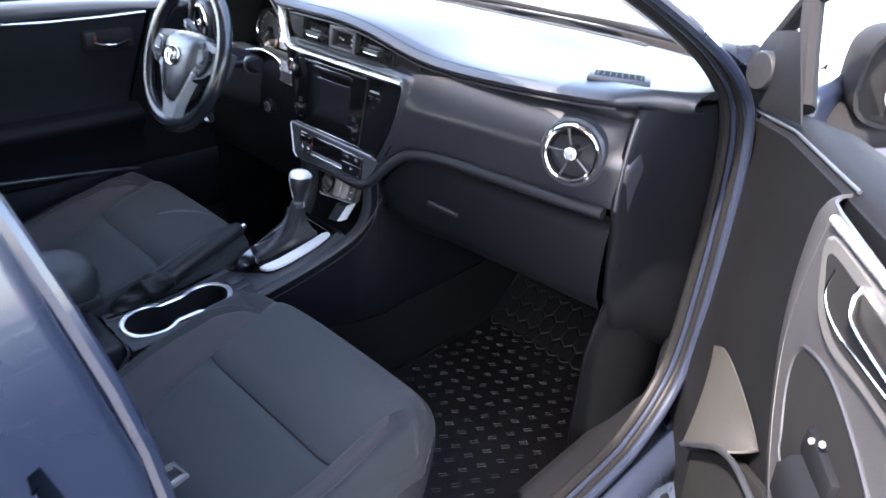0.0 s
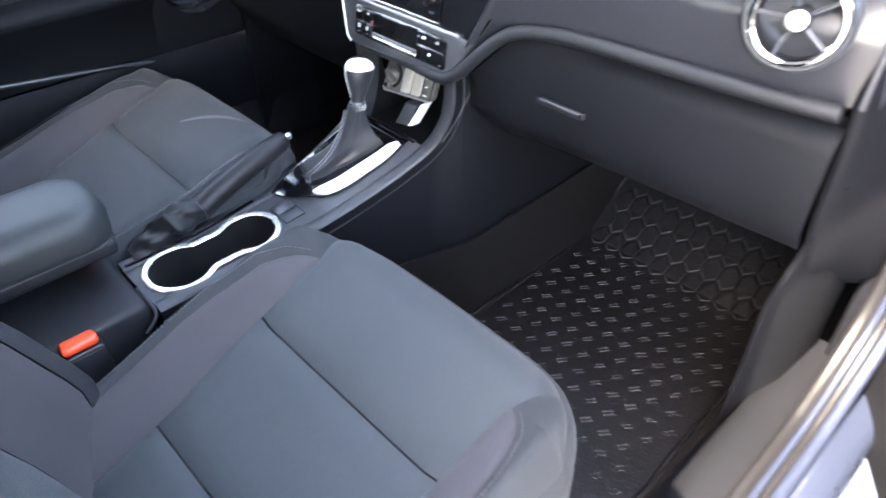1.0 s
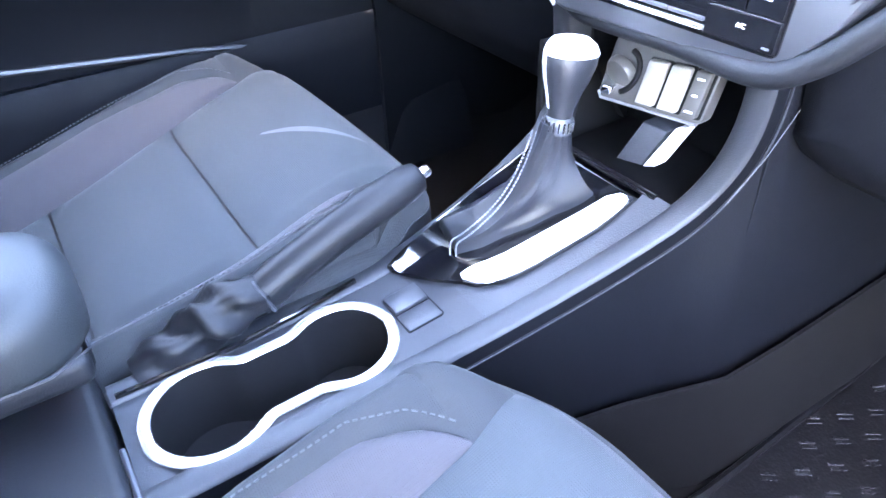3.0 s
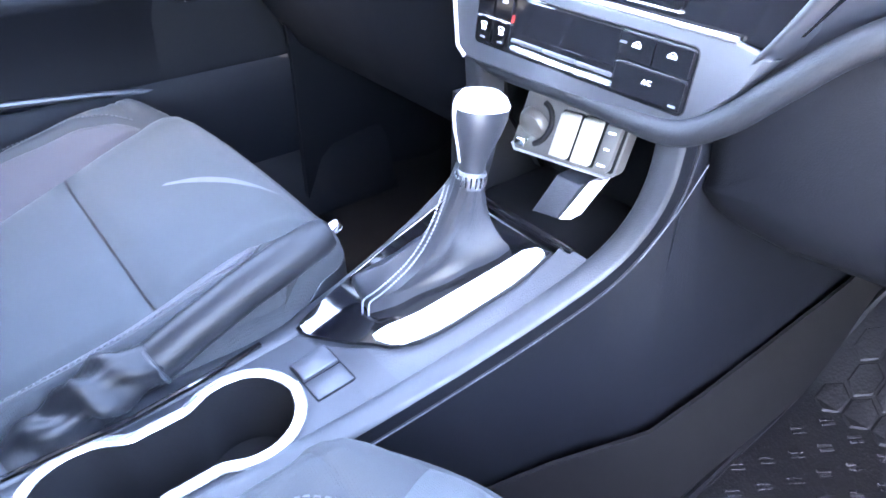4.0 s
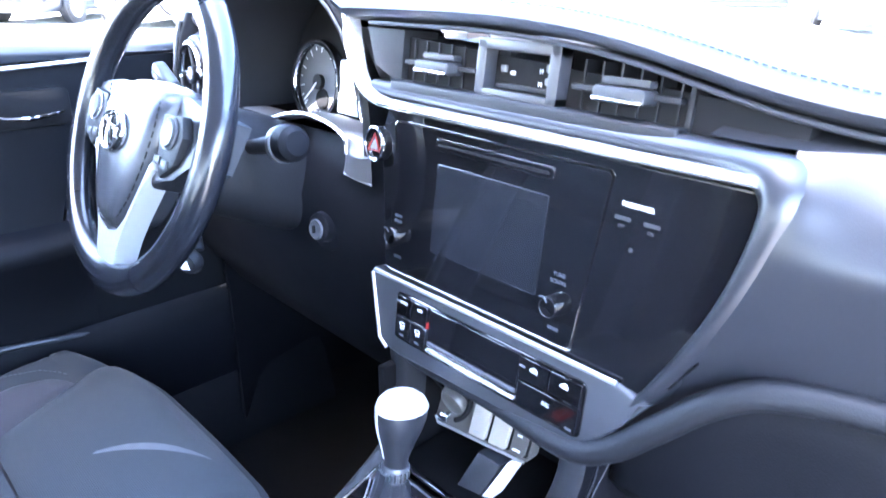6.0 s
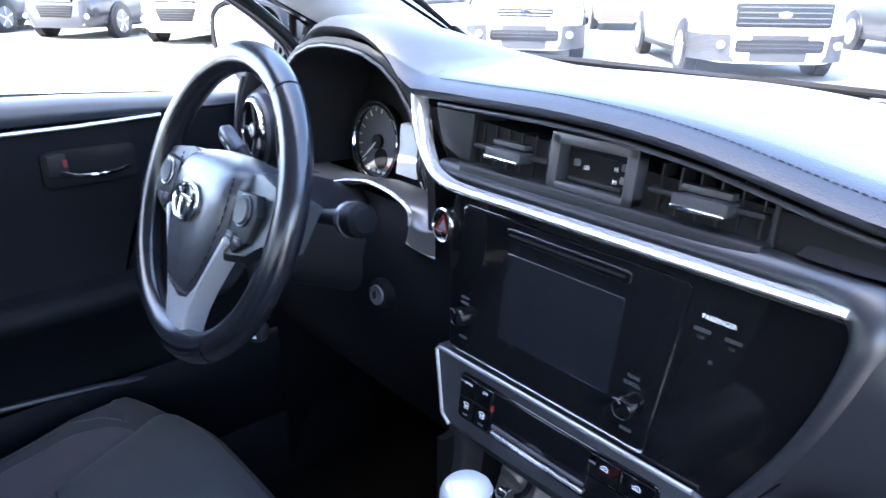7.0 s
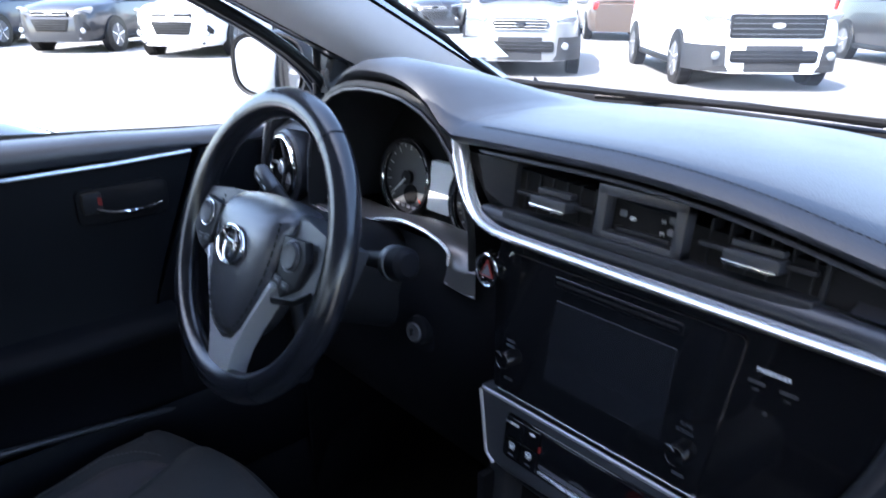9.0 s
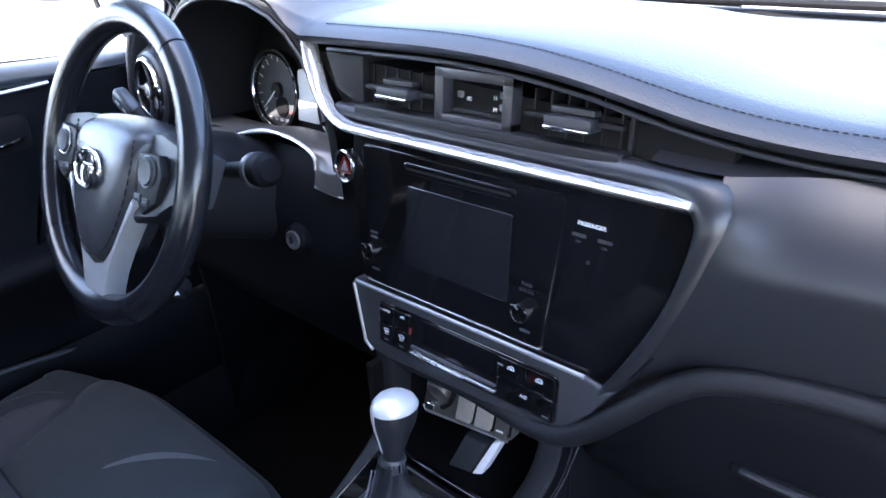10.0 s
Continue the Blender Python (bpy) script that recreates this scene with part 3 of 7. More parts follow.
# --- lip under the climate panel that sweeps out under the passenger's panel ---
crease = smooth_path([(-0.092, 0.016, 0.788), (-0.05, 0.004, 0.7815), (0.05, -0.001, 0.786), (0.135, -0.008, 0.788), (0.172, -0.006, 0.806), (0.202, -0.001, 0.837), (0.232, 0.008, 0.868), (0.265, 0.018, 0.886), (0.33, 0.032, 0.893), (0.45, 0.045, 0.893), (0.56, 0.051, 0.895), (0.66, 0.058, 0.898)], 6)
part("swept_lip", tube(crease, 0.0105, 14, flat=0.9), "dark", dash, "rounded lip that sweeps under the panels")

# --- passenger's panel with its bevel beside the black panel ---
def crease_z(x):
    return interp(x, [(p.x, p.z) for p in crease])


rows = []
for k in (0.0, 0.012, 0.025, 0.04, 0.06, 0.085, 0.12, 0.17, 0.24, 0.33, 0.44, 0.56, 0.68, 0.80, 0.89, 0.95, 0.975, 0.99, 1.0):
    row = []
    for t in [i / 18 for i in range(19)]:
        x, z = 0.4, 0.95
        for i in range(6):
            x0 = interp(z, [(q[1], q[0]) for q in SILL[:6:-1]])
            x = x0 + (0.690 - x0) * k
            top = interp(x, [(0.22, 1.0305), (0.28, 1.033)])
            z = top + (crease_z(max(x, 0.17)) + 0.003 - top) * t
        row.append((x, panel_y(x, z), z))
    rows.append(row)
part("passenger_panel", thick(grid(rows), 0.004), "dashpanel", dash, "smooth dark grey passenger panel", sharp=60)

# --- lower half with the glovebox ---
rows = []
for x in (0.134, 0.140, 0.16, 0.20, 0.24, 0.28, 0.36, 0.46, 0.56, 0.64, 0.662):
    c = crease_z(x) - 0.006
    y = interp(x, [(0.134, 0.052), (0.140, 0.042), (0.150, 0.034), (0.20, 0.03), (0.28, 0.046), (0.66, 0.066)])
    g = interp(x, [(0.22, 0.0), (0.32, 1.0)])
    rows.append([(x, yy, zz) for yy, zz in ((y + 0.004, c), (y + 0.008 + 0.018 * g, c - 0.014), (y + 0.011 + 0.021 * g, c - 0.026), (y + 0.013 + 0.005 * g, c - 0.038), (y + 0.014, c - 0.055), (y + 0.012, min(c - 0.06, 0.775)), (y + 0.016, min(c - 0.065, 0.735)), (y + 0.034, min(c - 0.07, 0.700)), (y + 0.075, 0.672), (y + 0.16, 0.650), (y + 0.40, 0.630), (y + 0.66, 0.62))])
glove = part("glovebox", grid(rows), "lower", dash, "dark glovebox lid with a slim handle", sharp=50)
part("glovebox_handle", box((0.312, 0.060, 0.779), (0.084, 0.010, 0.013), 0.004, 3), "dark", glove, "slim finger handle")
part("handle_lip", box((0.315, 0.0515, 0.7845), (0.070, 0.006, 0.004), 0.0018, 2), "rim_grey", glove)
# end caps
for side in (1, -1):
    rows = []
    for z, y0 in ((1.062, 0.098), (1.03, 0.082), (0.99, 0.074), (0.94, 0.070), (0.90, 0.072), (0.87, 0.082), (0.80, 0.088), (0.73, 0.100), (0.66, 0.135), (0.60, 0.185), (0.55, 0.25)):
        e = max(0.0, y0 - 0.10)
        rows.append([Vector((side * x, y, z)) for x, y in ((0.655, y0 + 0.03), (0.664, y0), (0.672, y0 - 0.003), (0.680, y0 + 0.004), (0.697, y0 + 0.045), (0.715, max(0.17, y0 + 0.06)), (0.733, 0.245 + 0.3 * e), (0.738, 0.30 + 0.3 * e), (0.72, 0.50))])
    part("end_cap", thick(grid(rows), 0.004), "lower", dash, "dark end cap beside the door", sharp=60)
    part("cap_edge", tube([Vector((side * 0.674, y - 0.004, z)) for z, y in ((1.05, 0.090), (1.02, 0.080), (0.98, 0.073), (0.94, 0.070), (0.905, 0.072))], 0.0035, 8), "panel", dash, "rounded edge of the end cap")


# --- round vents at both ends ---
def round_vent(cx, cy, cz, nx):
    n = Vector((nx, -1, 0.08)).normalized()
    c = Vector((cx, cy, cz))
    v = part("round_vent", grid([circle(c - n * 0.03 + n * h, n, r, 40) for r, h in ((0.052, 0.0), (0.056, 0.022), (0.055, 0.030), (0.051, 0.034), (0.047, 0.033), (0.042, 0.028))], wrap=True), "plastic", dash, "round air vent with bright ring")
    part("vent_ring", tube(circle(c + n * 0.006, n, 0.0435, 44), 0.0042, 10, True), "chrome", v, "bright chrome ring")
    part("vent_throat", grid([circle(c - n * 0.024 + n * h, n, r, 36) for r, h in ((0.043, 0.028), (0.040, 0.018), (0.037, 0.004), (0.001, 0.003))], wrap=True), "void", v)
    u = Vector((0, 0, 1)).cross(n).normalized()
    w = n.cross(u)
    for a in (35, 107, 179, 251, 323):
        d = math.cos(radians(a)) * u + math.sin(radians(a)) * w
        part("blade", tube([c + n * 0.001 + d * 0.010, c + n * 0.003 + d * 0.040], 0.0026, 6, flat=0.7), "panel", v)
    part("vent_knob", turned(c - n * 0.01, n, [(0.013, 0.0), (0.013, 0.016), (0.0115, 0.018), (0.001, 0.0185)], 24), "dark", v)
    part("knob_face", turned(c - n * 0.01, n, [(0.0105, 0.0175), (0.0105, 0.0195), (0.009, 0.0203), (0.001, 0.0205)], 24), "silver", v, "silver vent knob")


round_vent(0.592, 0.050, 0.981, 0.18)
round_vent(-0.589, 0.062, 0.981, -0.12)

# --- instruments ---
def hood_point(s, y, k=1.0, drop=0.0):
    """Round the hood's opening, s from -1 to 1."""
    x = s * (0.158 if s < 0 else 0.170) * k
    return Vector((CX + x, y, 0.945 + (0.178 * k) * max(0.0, 1 - abs(s) ** 2.6) ** (1 / 2.6) - drop))


ss = [-1, -0.995, -0.98, -0.95, -0.9, -0.82, -0.7, -0.55, -0.35, -0.15, 0, 0.15, 0.35, 0.55, 0.7, 0.82, 0.9, 0.95, 0.98, 0.995, 1]
hood = part("instrument_hood", grid([[hood_point(s, y, k) for s in ss] for y, k in ((0.050, 1.03), (0.046, 1.01), (0.046, 0.985), (0.052, 0.965), (0.10, 0.94), (0.16, 0.90), (0.20, 0.88))]), "dark", dash, "arched hood over the instruments", sharp=60)
part("hood_piping", tube([hood_point(s, 0.0455, 0.975) for s in ss[2:-2]], 0.0022, 8), "panel", hood)
clus = part("instrument_face", plate([(CX - 0.135, 0.925), (CX + 0.145, 0.925), (CX + 0.145, 1.04), (CX + 0.09, 1.09), (CX - 0.09, 1.09), (CX - 0.135, 1.04)], lambda x, z, d: Vector((x, 0.175 - d + 0.15 * (z - 1), z)), 0, 0.012, 0.002), "void", dash, "unlit instrument cluster with two dials")


def clus_put(x, z, d):
    return Vector((x, 0.163 - d + 0.15 * (z - 1), z))


for gx, gz in ((CX - 0.072, 0.982), (CX + 0.078, 0.978)):
    gn = Vector((0, -1, 0.15)).normalized()
    g = part("dial", turned(clus_put(gx, gz, -0.002), gn, [(0.050, 0), (0.050, 0.004), (0.001, 0.0042)], 40), "gauge", clus, "round dial with white marks")
    part("dial_ring", tube(circle(clus_put(gx, gz, 0.010), gn, 0.051, 44), 0.0032, 8, True), "chrome", clus, "chrome dial ring")
    part("dial_cup", turned(clus_put(gx, gz, 0.002), gn, [(0.050, 0.0), (0.053, 0.011), (0.055, 0.011), (0.054, -0.004)], 40), "dark", clus)
    for i in range(17):
        a = radians(225 - 270 * i / 16)
        r0, r1 = (0.038, 0.046) if i % 2 == 0 else (0.042, 0.046)
        part("mark", tube([clus_put(gx + r * math.cos(a), gz + r * math.sin(a), 0.0032) for r in (r0, r1)], 0.0008, 5), "white" if i < 13 else "red", clus)
    part("hub", turned(clus_put(gx, gz, 0.002), gn, [(0.010, 0), (0.010, 0.006), (0.001, 0.007)], 20), "dark", clus)
    part("needle", tube([clus_put(gx, gz, 0.008), clus_put(gx - 0.028, gz - 0.026, 0.008)], [0.0016, 0.0006], 6), "white", clus)
    part("small_dial", turned(clus_put(gx + 0.008, gz - 0.022, 0.002), gn, [(0.014, 0), (0.014, 0.002), (0.001, 0.0022)], 20), "void", clus)
    for i in range(4):
        part("print_bar", plate(rrect(gx - 0.022 + 0.012 * i, gz - 0.042, gx - 0.015 + 0.012 * i, gz - 0.038, 0.0004, 1), clus_put, 0.001, 0.0034, 0), "white", clus)
part("info_display", plate(rrect(CX - 0.020, 0.950, CX + 0.024, 1.016, 0.003, 3), clus_put, 0.0, 0.010, 0.001), "lcd", clus, "blank information display, near white for its glare")
# satin silver tray under the dials: it runs down beside the column on the inner side
LIPC = [(-0.515, 0.060, 0.940), (-0.47, 0.055, 0.941), (-0.42, 0.052, 0.947), (-0.369, 0.050, 0.9545), (-0.336, 0.050, 0.9635), (-0.293, 0.050, 0.9715), (-0.254, 0.050, 0.9695), (-0.226, 0.050, 0.9625), (-0.212, 0.049, 0.9545), (-0.2105, 0.048, 0.945), (-0.2115, 0.048, 0.933), (-0.216, 0.048, 0.9185)]
lipc = smooth_path(LIPC, 5)
rows = []
for i, p in enumerate(lipc):
    k = min(1.0, max(0.0, (i / (len(lipc) - 1) - 0.55) / 0.30))
    far = Vector((p.x, 0.158, 0.927)).lerp(Vector((-0.166, 0.046, interp(p.z, [(0.918, 0.9165), (0.945, 0.950), (0.957, 0.985), (0.97, 1.003)]))), k)
    row = [far]
    for t, h in ((0.25, 0.0), (0.5, 0.0), (0.72, 0.001), (0.88, 0.0015)):
        row.append(far.lerp(p, t) + Vector((0, -0.004 * math.sin(math.pi * t) * k, (0.012 * math.sin(math.pi * t) + h) * (1 - k))))
    side = Vector((-0.6 * k, 0, -1 + k * 0.9)).normalized()
    rows.append(row + [p, p + side * 0.0035 + Vector((0, 0.0008, 0)), p + side * 0.006 + Vector((0, 0.006, 0)), p + side * 0.006 + Vector((0, 0.045, 0))])
tray = part("cluster_trim", grid(rows), "satin", dash, "satin silver tray under the dials", sharp=60)
part("tray_edge", tube([p + Vector((0, -0.0006, 0.0004)) for p in lipc[:-8]], 0.0026, 8), "silver", dash, "bright rolled edge of the tray")
part("tray_foot", tube([(-0.217, 0.0475, 0.9180), (-0.19, 0.046, 0.9165), (-0.166, 0.045, 0.9165)], 0.0012, 6), "bezel", dash)

# driver's lower panel
rows = []
for x in (-0.68, -0.62, -0.55, -0.46, -0.40, -0.345, -0.29, -0.22, -0.16, -0.12, -0.10):
    t = 0.012 * math.exp(-((x - CX) / 0.1) ** 2)
    rows.append([(x, yy, zz) for yy, zz in ((0.12, 1.045), (0.085, 1.02), (0.070, 0.95), (0.060 - t, 0.93), (0.045 - t, 0.88), (0.050 - t, 0.80), (0.075, 0.70), (0.13, 0.62), (0.22, 0.56), (0.36, 0.54))])
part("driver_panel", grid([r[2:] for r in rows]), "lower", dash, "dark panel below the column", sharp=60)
part("outer_panel", grid([r[:4] for r in rows[:3]] + [[(-0.512, yy, zz) for yy, zz in ((0.12, 1.045), (0.085, 1.02), (0.070, 0.95), (0.060, 0.93))]]), "panel", dash, "panel round the driver's vent", sharp=60)
igc = Vector((-0.252, 0.040, 0.847))
ig = part("ignition_lock", turned(igc + Vector((0, 0.012, 0)), (0.1, -1, 0.15), [(0.030, 0), (0.029, 0.006), (0.019, 0.010), (0.017, 0.020), (0.014, 0.022)], 28), "lower", dash, "ignition lock with bright ring")
part("lock_ring", turned(igc - Vector((0, 0.006, 0)), (0.1, -1, 0.15), [(0.0125, 0), (0.0125, 0.004), (0.0105, 0.006), (0.007, 0.0045), (0.001, 0.0045)], 24), "rim_grey", ig)
part("key_slot", box((-0.253, 0.0275, 0.848), (0.0022, 0.004, 0.009), 0.0004, 1), "void", ig)
# ---- steering wheel and column ----
WC = Vector((-0.356, -0.109, 0.965))
W_UP = Vector((0, 0.375, 0.927)).normalized()
W_OUT = Vector((1, 0, 0)).cross(W_UP)


def wp(u, v, w=0.0):
    return WC + Vector((1, 0, 0)) * u + W_UP * v + W_OUT * w


WR = 0.1585


def wb(u, v, w=0.0):
    """On the hub: its upper part rolls forward, away from the driver."""
    return wp(u, v, w - 0.022 * (max(0.0, v - 0.004) / 0.054) ** 2)


wheel = thing("steering_wheel", WC, "black leather steering wheel with silver spokes and chrome emblem", "steering wheel")
for a0, a1, mt in ((-58, 54, "leather"), (54, 126, "leather"), (126, 220, "leather"), (220, 302, "leather")):
    n = max(8, int((a1 - a0) / 3))
    pts = [wp(WR * math.cos(radians(a0 + 0.35 + (a1 - a0 - 0.7) * i / n)), WR * math.sin(radians(a0 + 0.35 + (a1 - a0 - 0.7) * i / n))) for i in range(n + 1)]
    part("rim", tube(pts, 0.0170, 18, flat=0.92, up=W_OUT), mt, wheel, "smooth black leather rim section")
st = []
for a0, a1 in ((-52, -12), (16, 52), (128, 164), (192, 232)):
    for i in range(26):
        a = radians(a0 + (a1 - a0) * i / 25)
        e = radians(0.5)
        st.append(tube([wp((WR - 0.0145) * math.cos(a - e), (WR - 0.0145) * math.sin(a - e), 0.0035), wp((WR - 0.0152) * math.cos(a + e), (WR - 0.0152) * math.sin(a + e), -0.0035)], 0.0007, 4))
tagged(part("rim_stitching", join(*st), "dim", wheel, "stitches along the inner rim"), kind="stuff")
# hub: a shield-shaped dome
shield = smooth_path([(-0.062, 0.052, 0), (0, 0.060, 0), (0.062, 0.052, 0), (0.070, 0.030, 0), (0.066, -0.012, 0), (0.050, -0.062, 0), (0.025, -0.096, 0), (0, -0.104, 0), (-0.025, -0.096, 0), (-0.050, -0.062, 0), (-0.066, -0.010, 0), (-0.070, 0.030, 0)], 4, True)
part("hub_cover", grid([[wb(p.x * k, p.y * k - 0.004, w) for p in shield] for k, w in ((0.96, -0.030), (1.0, -0.012), (1.0, 0.002), (0.97, 0.011), (0.88, 0.018), (0.78, 0.021), (0.66, 0.0232), (0.52, 0.0247), (0.36, 0.0256), (0.2, 0.026), (0.05, 0.0262))], wrap=True, caps=True), "cover", wheel, "grained grey airbag cover", sharp=60)
st = []
for p, q in zip(shield, shield[1:]):
    if p.y < 0.045:
        st.append(tube([wp(p.x * 0.93, p.y * 0.93 - 0.004, 0.0160), wp((p.x * 0.4 + q.x * 0.6) * 0.93, (p.y * 0.4 + q.y * 0.6) * 0.93 - 0.004, 0.0160)], 0.0008, 4))
tagged(part("hub_stitching", join(*st), "void", wheel, "dark seam on the hub"), kind="stuff")
# upper cowl of the spokes
for s in (-1, 1):
    out = [(0.058, 0.048), (0.085, 0.046), (0.120, 0.040), (0.154, 0.036), (0.154, -0.012), (0.138, -0.020), (0.110, -0.026), (0.072, -0.048), (0.060, -0.03)]
    part("spoke", plate([(s * a, b) for a, b in out][::s], lambda u, v, d: wb(u, v, d - 0.10 * max(0, abs(u) - 0.11)), -0.022, 0.010, 0.006, 3), "plastic", wheel, "grey side spoke")
    pad_o = [(0.073, 0.026), (0.112, 0.029), (0.122, 0.010), (0.116, -0.018), (0.092, -0.034), (0.078, -0.020)]
    pad = part("button_pad", plate([(s * a, b) for a, b in pad_o][::s], lambda u, v, d: wp(u, v, d), 0.004, 0.0135, 0.0025, 2), "dark", wheel, "dark button pad")
    cu, cv = s * 0.097, 0.010
    part("button_ring", tube(circle(wp(cu, cv, 0.0150), W_OUT, 0.0152, 28), 0.0012, 6, True), "silver" if s < 0 else "rim_grey", pad)
    part("thumb_button", turned(wp(cu, cv, 0.010), W_OUT, [(0.0145, 0), (0.0145, 0.006), (0.0125, 0.008), (0.009, 0.0074), (0.001, 0.0076)], 26), "plastic" if s > 0 else "rim_grey", pad, "round thumb button")
    for k in range(2):
        part("small_button", plate([(s * (0.084 + 0.016 * k) + a, -0.018 - 0.002 * k + b) for a, b in ((-0.006, -0.004), (0.006, -0.004), (0.006, 0.004), (-0.006, 0.004))], lambda u, v, d: wp(u, v, d), 0.010, 0.0160, 0.001), "plastic", pad)
        part("print_bar", plate([(s * (0.084 + 0.016 * k) + a, -0.018 - 0.002 * k + b) for a, b in ((-0.003, -0.001), (0.003, -0.001), (0.003, 0.001), (-0.003, 0.001))], lambda u, v, d: wp(u, v, d), 0.012, 0.0163, 0), "dim", pad)
# silver V of the lower spoke, cut out round the hub
half = [(0.0, -0.114), (0.022, -0.108), (0.039, -0.090), (0.053, -0.066), (0.064, -0.036), (0.074, -0.022), (0.077, -0.029), (0.0595, -0.057), (0.0410, -0.089), (0.030, -0.113), (0.025, -0.132), (0.023, -0.147)]
vee = half + [(-a, b) for a, b in half[:0:-1]]
part("lower_spoke", plate(vee, lambda u, v, d: wp(u, v, d + 0.07 * (v + 0.13)), -0.016, 0.0085, 0.0035, 3), "spoke", wheel, "satin silver lower spoke")
# emblem: plain crossed ovals
part("emblem_ring", tube([wp(0.027 * math.cos(2 * math.pi * i / 40), -0.006 + 0.0195 * math.sin(2 * math.pi * i / 40) * 1.05, 0.0285) for i in range(40)], 0.0024, 8, True), "chrome", wheel, "chrome emblem of plain ovals")
part("emblem_oval", tube([wp(0.0105 * math.cos(2 * math.pi * i / 32), -0.006 + 0.0185 * math.sin(2 * math.pi * i / 32), 0.0285) for i in range(32)], 0.0020, 8, True), "chrome", wheel)
part("emblem_bar", tube([wp(0.020 * math.cos(2 * math.pi * i / 32), 0.0055 + 0.0078 * math.sin(2 * math.pi * i / 32), 0.0285) for i in range(32)], 0.0020, 8, True), "chrome", wheel)
for k, w in ((0, 0.010), (1, 0.014)):
    part("print_bar", plate([(-w / 2, -0.052 - 0.007 * k), (w / 2, -0.052 - 0.007 * k), (w / 2, -0.049 - 0.007 * k), (-w / 2, -0.049 - 0.007 * k)], lambda u, v, d: wp(u, v, d), 0.018, 0.0245, 0), "dim", wheel)

stalk_c = part("cruise_stalk", tube([wp(0.045, -0.035, -0.034), wp(0.070, -0.080, -0.044), wp(0.082, -0.103, -0.046)], [0.008, 0.008, 0.010], 12), "dark", wheel, "dark speed control stalk")
part("stalk_face", turned(wp(0.086, -0.110, -0.046), (wp(0.4, -0.5, 0.75) - WC), [(0.012, 0), (0.014, 0.006), (0.012, 0.013), (0.001, 0.014)], 20), "dark", stalk_c)
for k, (u, v, h) in enumerate(((0.080, -0.104, 0.007), (0.0865, -0.110, 0.010), (0.093, -0.117, 0.008))):
    part("print_bar", plate([(u - 0.0016, v - h / 2), (u + 0.0016, v - h / 2), (u + 0.0016, v + h / 2), (u - 0.0016, v + h / 2)], lambda a, b, d: wp(a, b, d), -0.040, -0.0315, 0), "white", stalk_c)

column = thing("steering_column", (CX, 0.0, 0.92), "dark plastic steering column shroud with two stalks", "column")
rows = []
for t, rx, rz in ((0.0, 0.050, 0.045), (0.03, 0.062, 0.058), (0.09, 0.066, 0.064), (0.17, 0.070, 0.066), (0.24, 0.072, 0.068)):
    c = wp(0, -0.012, -0.030 - t)
    rows.append([c + Vector((1, 0, 0)) * rx * math.copysign(abs(math.cos(a)) ** 0.7, math.cos(a)) + W_UP * rz * math.copysign(abs(math.sin(a)) ** 0.7, math.sin(a)) for a in [2 * math.pi * i / 28 for i in range(28)]])
part("shroud", grid(rows, wrap=True, caps=True), "dark", column, sharp=60)
stalk_r = part("wiper_stalk", tube([(-0.29, -0.02, 0.945), (-0.25, -0.024, 0.955), (-0.222, -0.026, 0.961)], [0.008, 0.009, 0.011], 12), "dark", column, "dark wiper stalk with a round end")
part("stalk_end", turned((-0.224, -0.0265, 0.9605), (0.97, -0.02, 0.2), [(0.012, 0), (0.0165, 0.008), (0.0175, 0.016), (0.0185, 0.024), (0.0175, 0.034), (0.012, 0.040), (0.001, 0.041)], 24), "lower", stalk_r)
part("stalk_ring", turned((-0.224, -0.0265, 0.9605), (0.97, -0.02, 0.2), [(0.0165, 0.008), (0.0186, 0.009), (0.0192, 0.017), (0.0180, 0.018)], 24), "rim_grey", stalk_r, "grey turning ring")
stalk_l = part("turn_stalk", tube([(-0.40, -0.02, 0.95), (-0.44, -0.024, 0.975), (-0.462, -0.025, 0.988)], [0.008, 0.009, 0.010], 12), "dark", column, "turn signal stalk")
part("stalk_end", box((0, 0, 0), (0.046, 0.018, 0.022), 0.006, 3, Matrix.Translation((-0.478, -0.027, 0.997)) @ Euler((0, radians(30), 0)).to_matrix().to_4x4()), "rim_grey", stalk_l)
for k in range(2):
    part("print_bar", box((0, -0.0095, 0), (0.008, 0.001, 0.003), 0.0003, 1, Matrix.Translation((-0.470 - 0.014 * k, -0.027, 0.992 + 0.008 * k)) @ Euler((0, radians(30), 0)).to_matrix().to_4x4()), "white", stalk_l)

# ---- centre console ----
console = thing("centre_console", (-0.02, -0.2, 0.30), "dark centre console with double cup holder, shifter plate and silver trims", "console")
RAIL = [(0.036, -0.475, 0.552), (0.037, -0.40, 0.553), (0.038, -0.30, 0.556), (0.044, -0.20, 0.564), (0.060, -0.12, 0.588), (0.078, -0.05, 0.618), (0.093, 0.0, 0.648), (0.106, 0.022, 0.684), (0.115, 0.028, 0.725), (0.121, 0.022, 0.775)]
LEFT = [(-0.475, 0.085), (-0.2, 0.090), (0.0, 0.096), (0.03, 0.108)]
WALL = [(p[1], p[0]) for p in RAIL[:7]] + [(0.022, 0.106), (0.05, 0.120), (0.10, 0.130), (0.25, 0.136)]
rail = smooth_path(RAIL, 5)


def deck_z(y):
    return interp(y, [(p[1], p[2]) for p in RAIL[:7]]) - 0.004


def deck_x(y, side):
    x = interp(y, [(p[1], p[0]) for p in RAIL[:7]]) - 0.012
    return x if side > 0 else 0.012 - interp(y, LEFT)


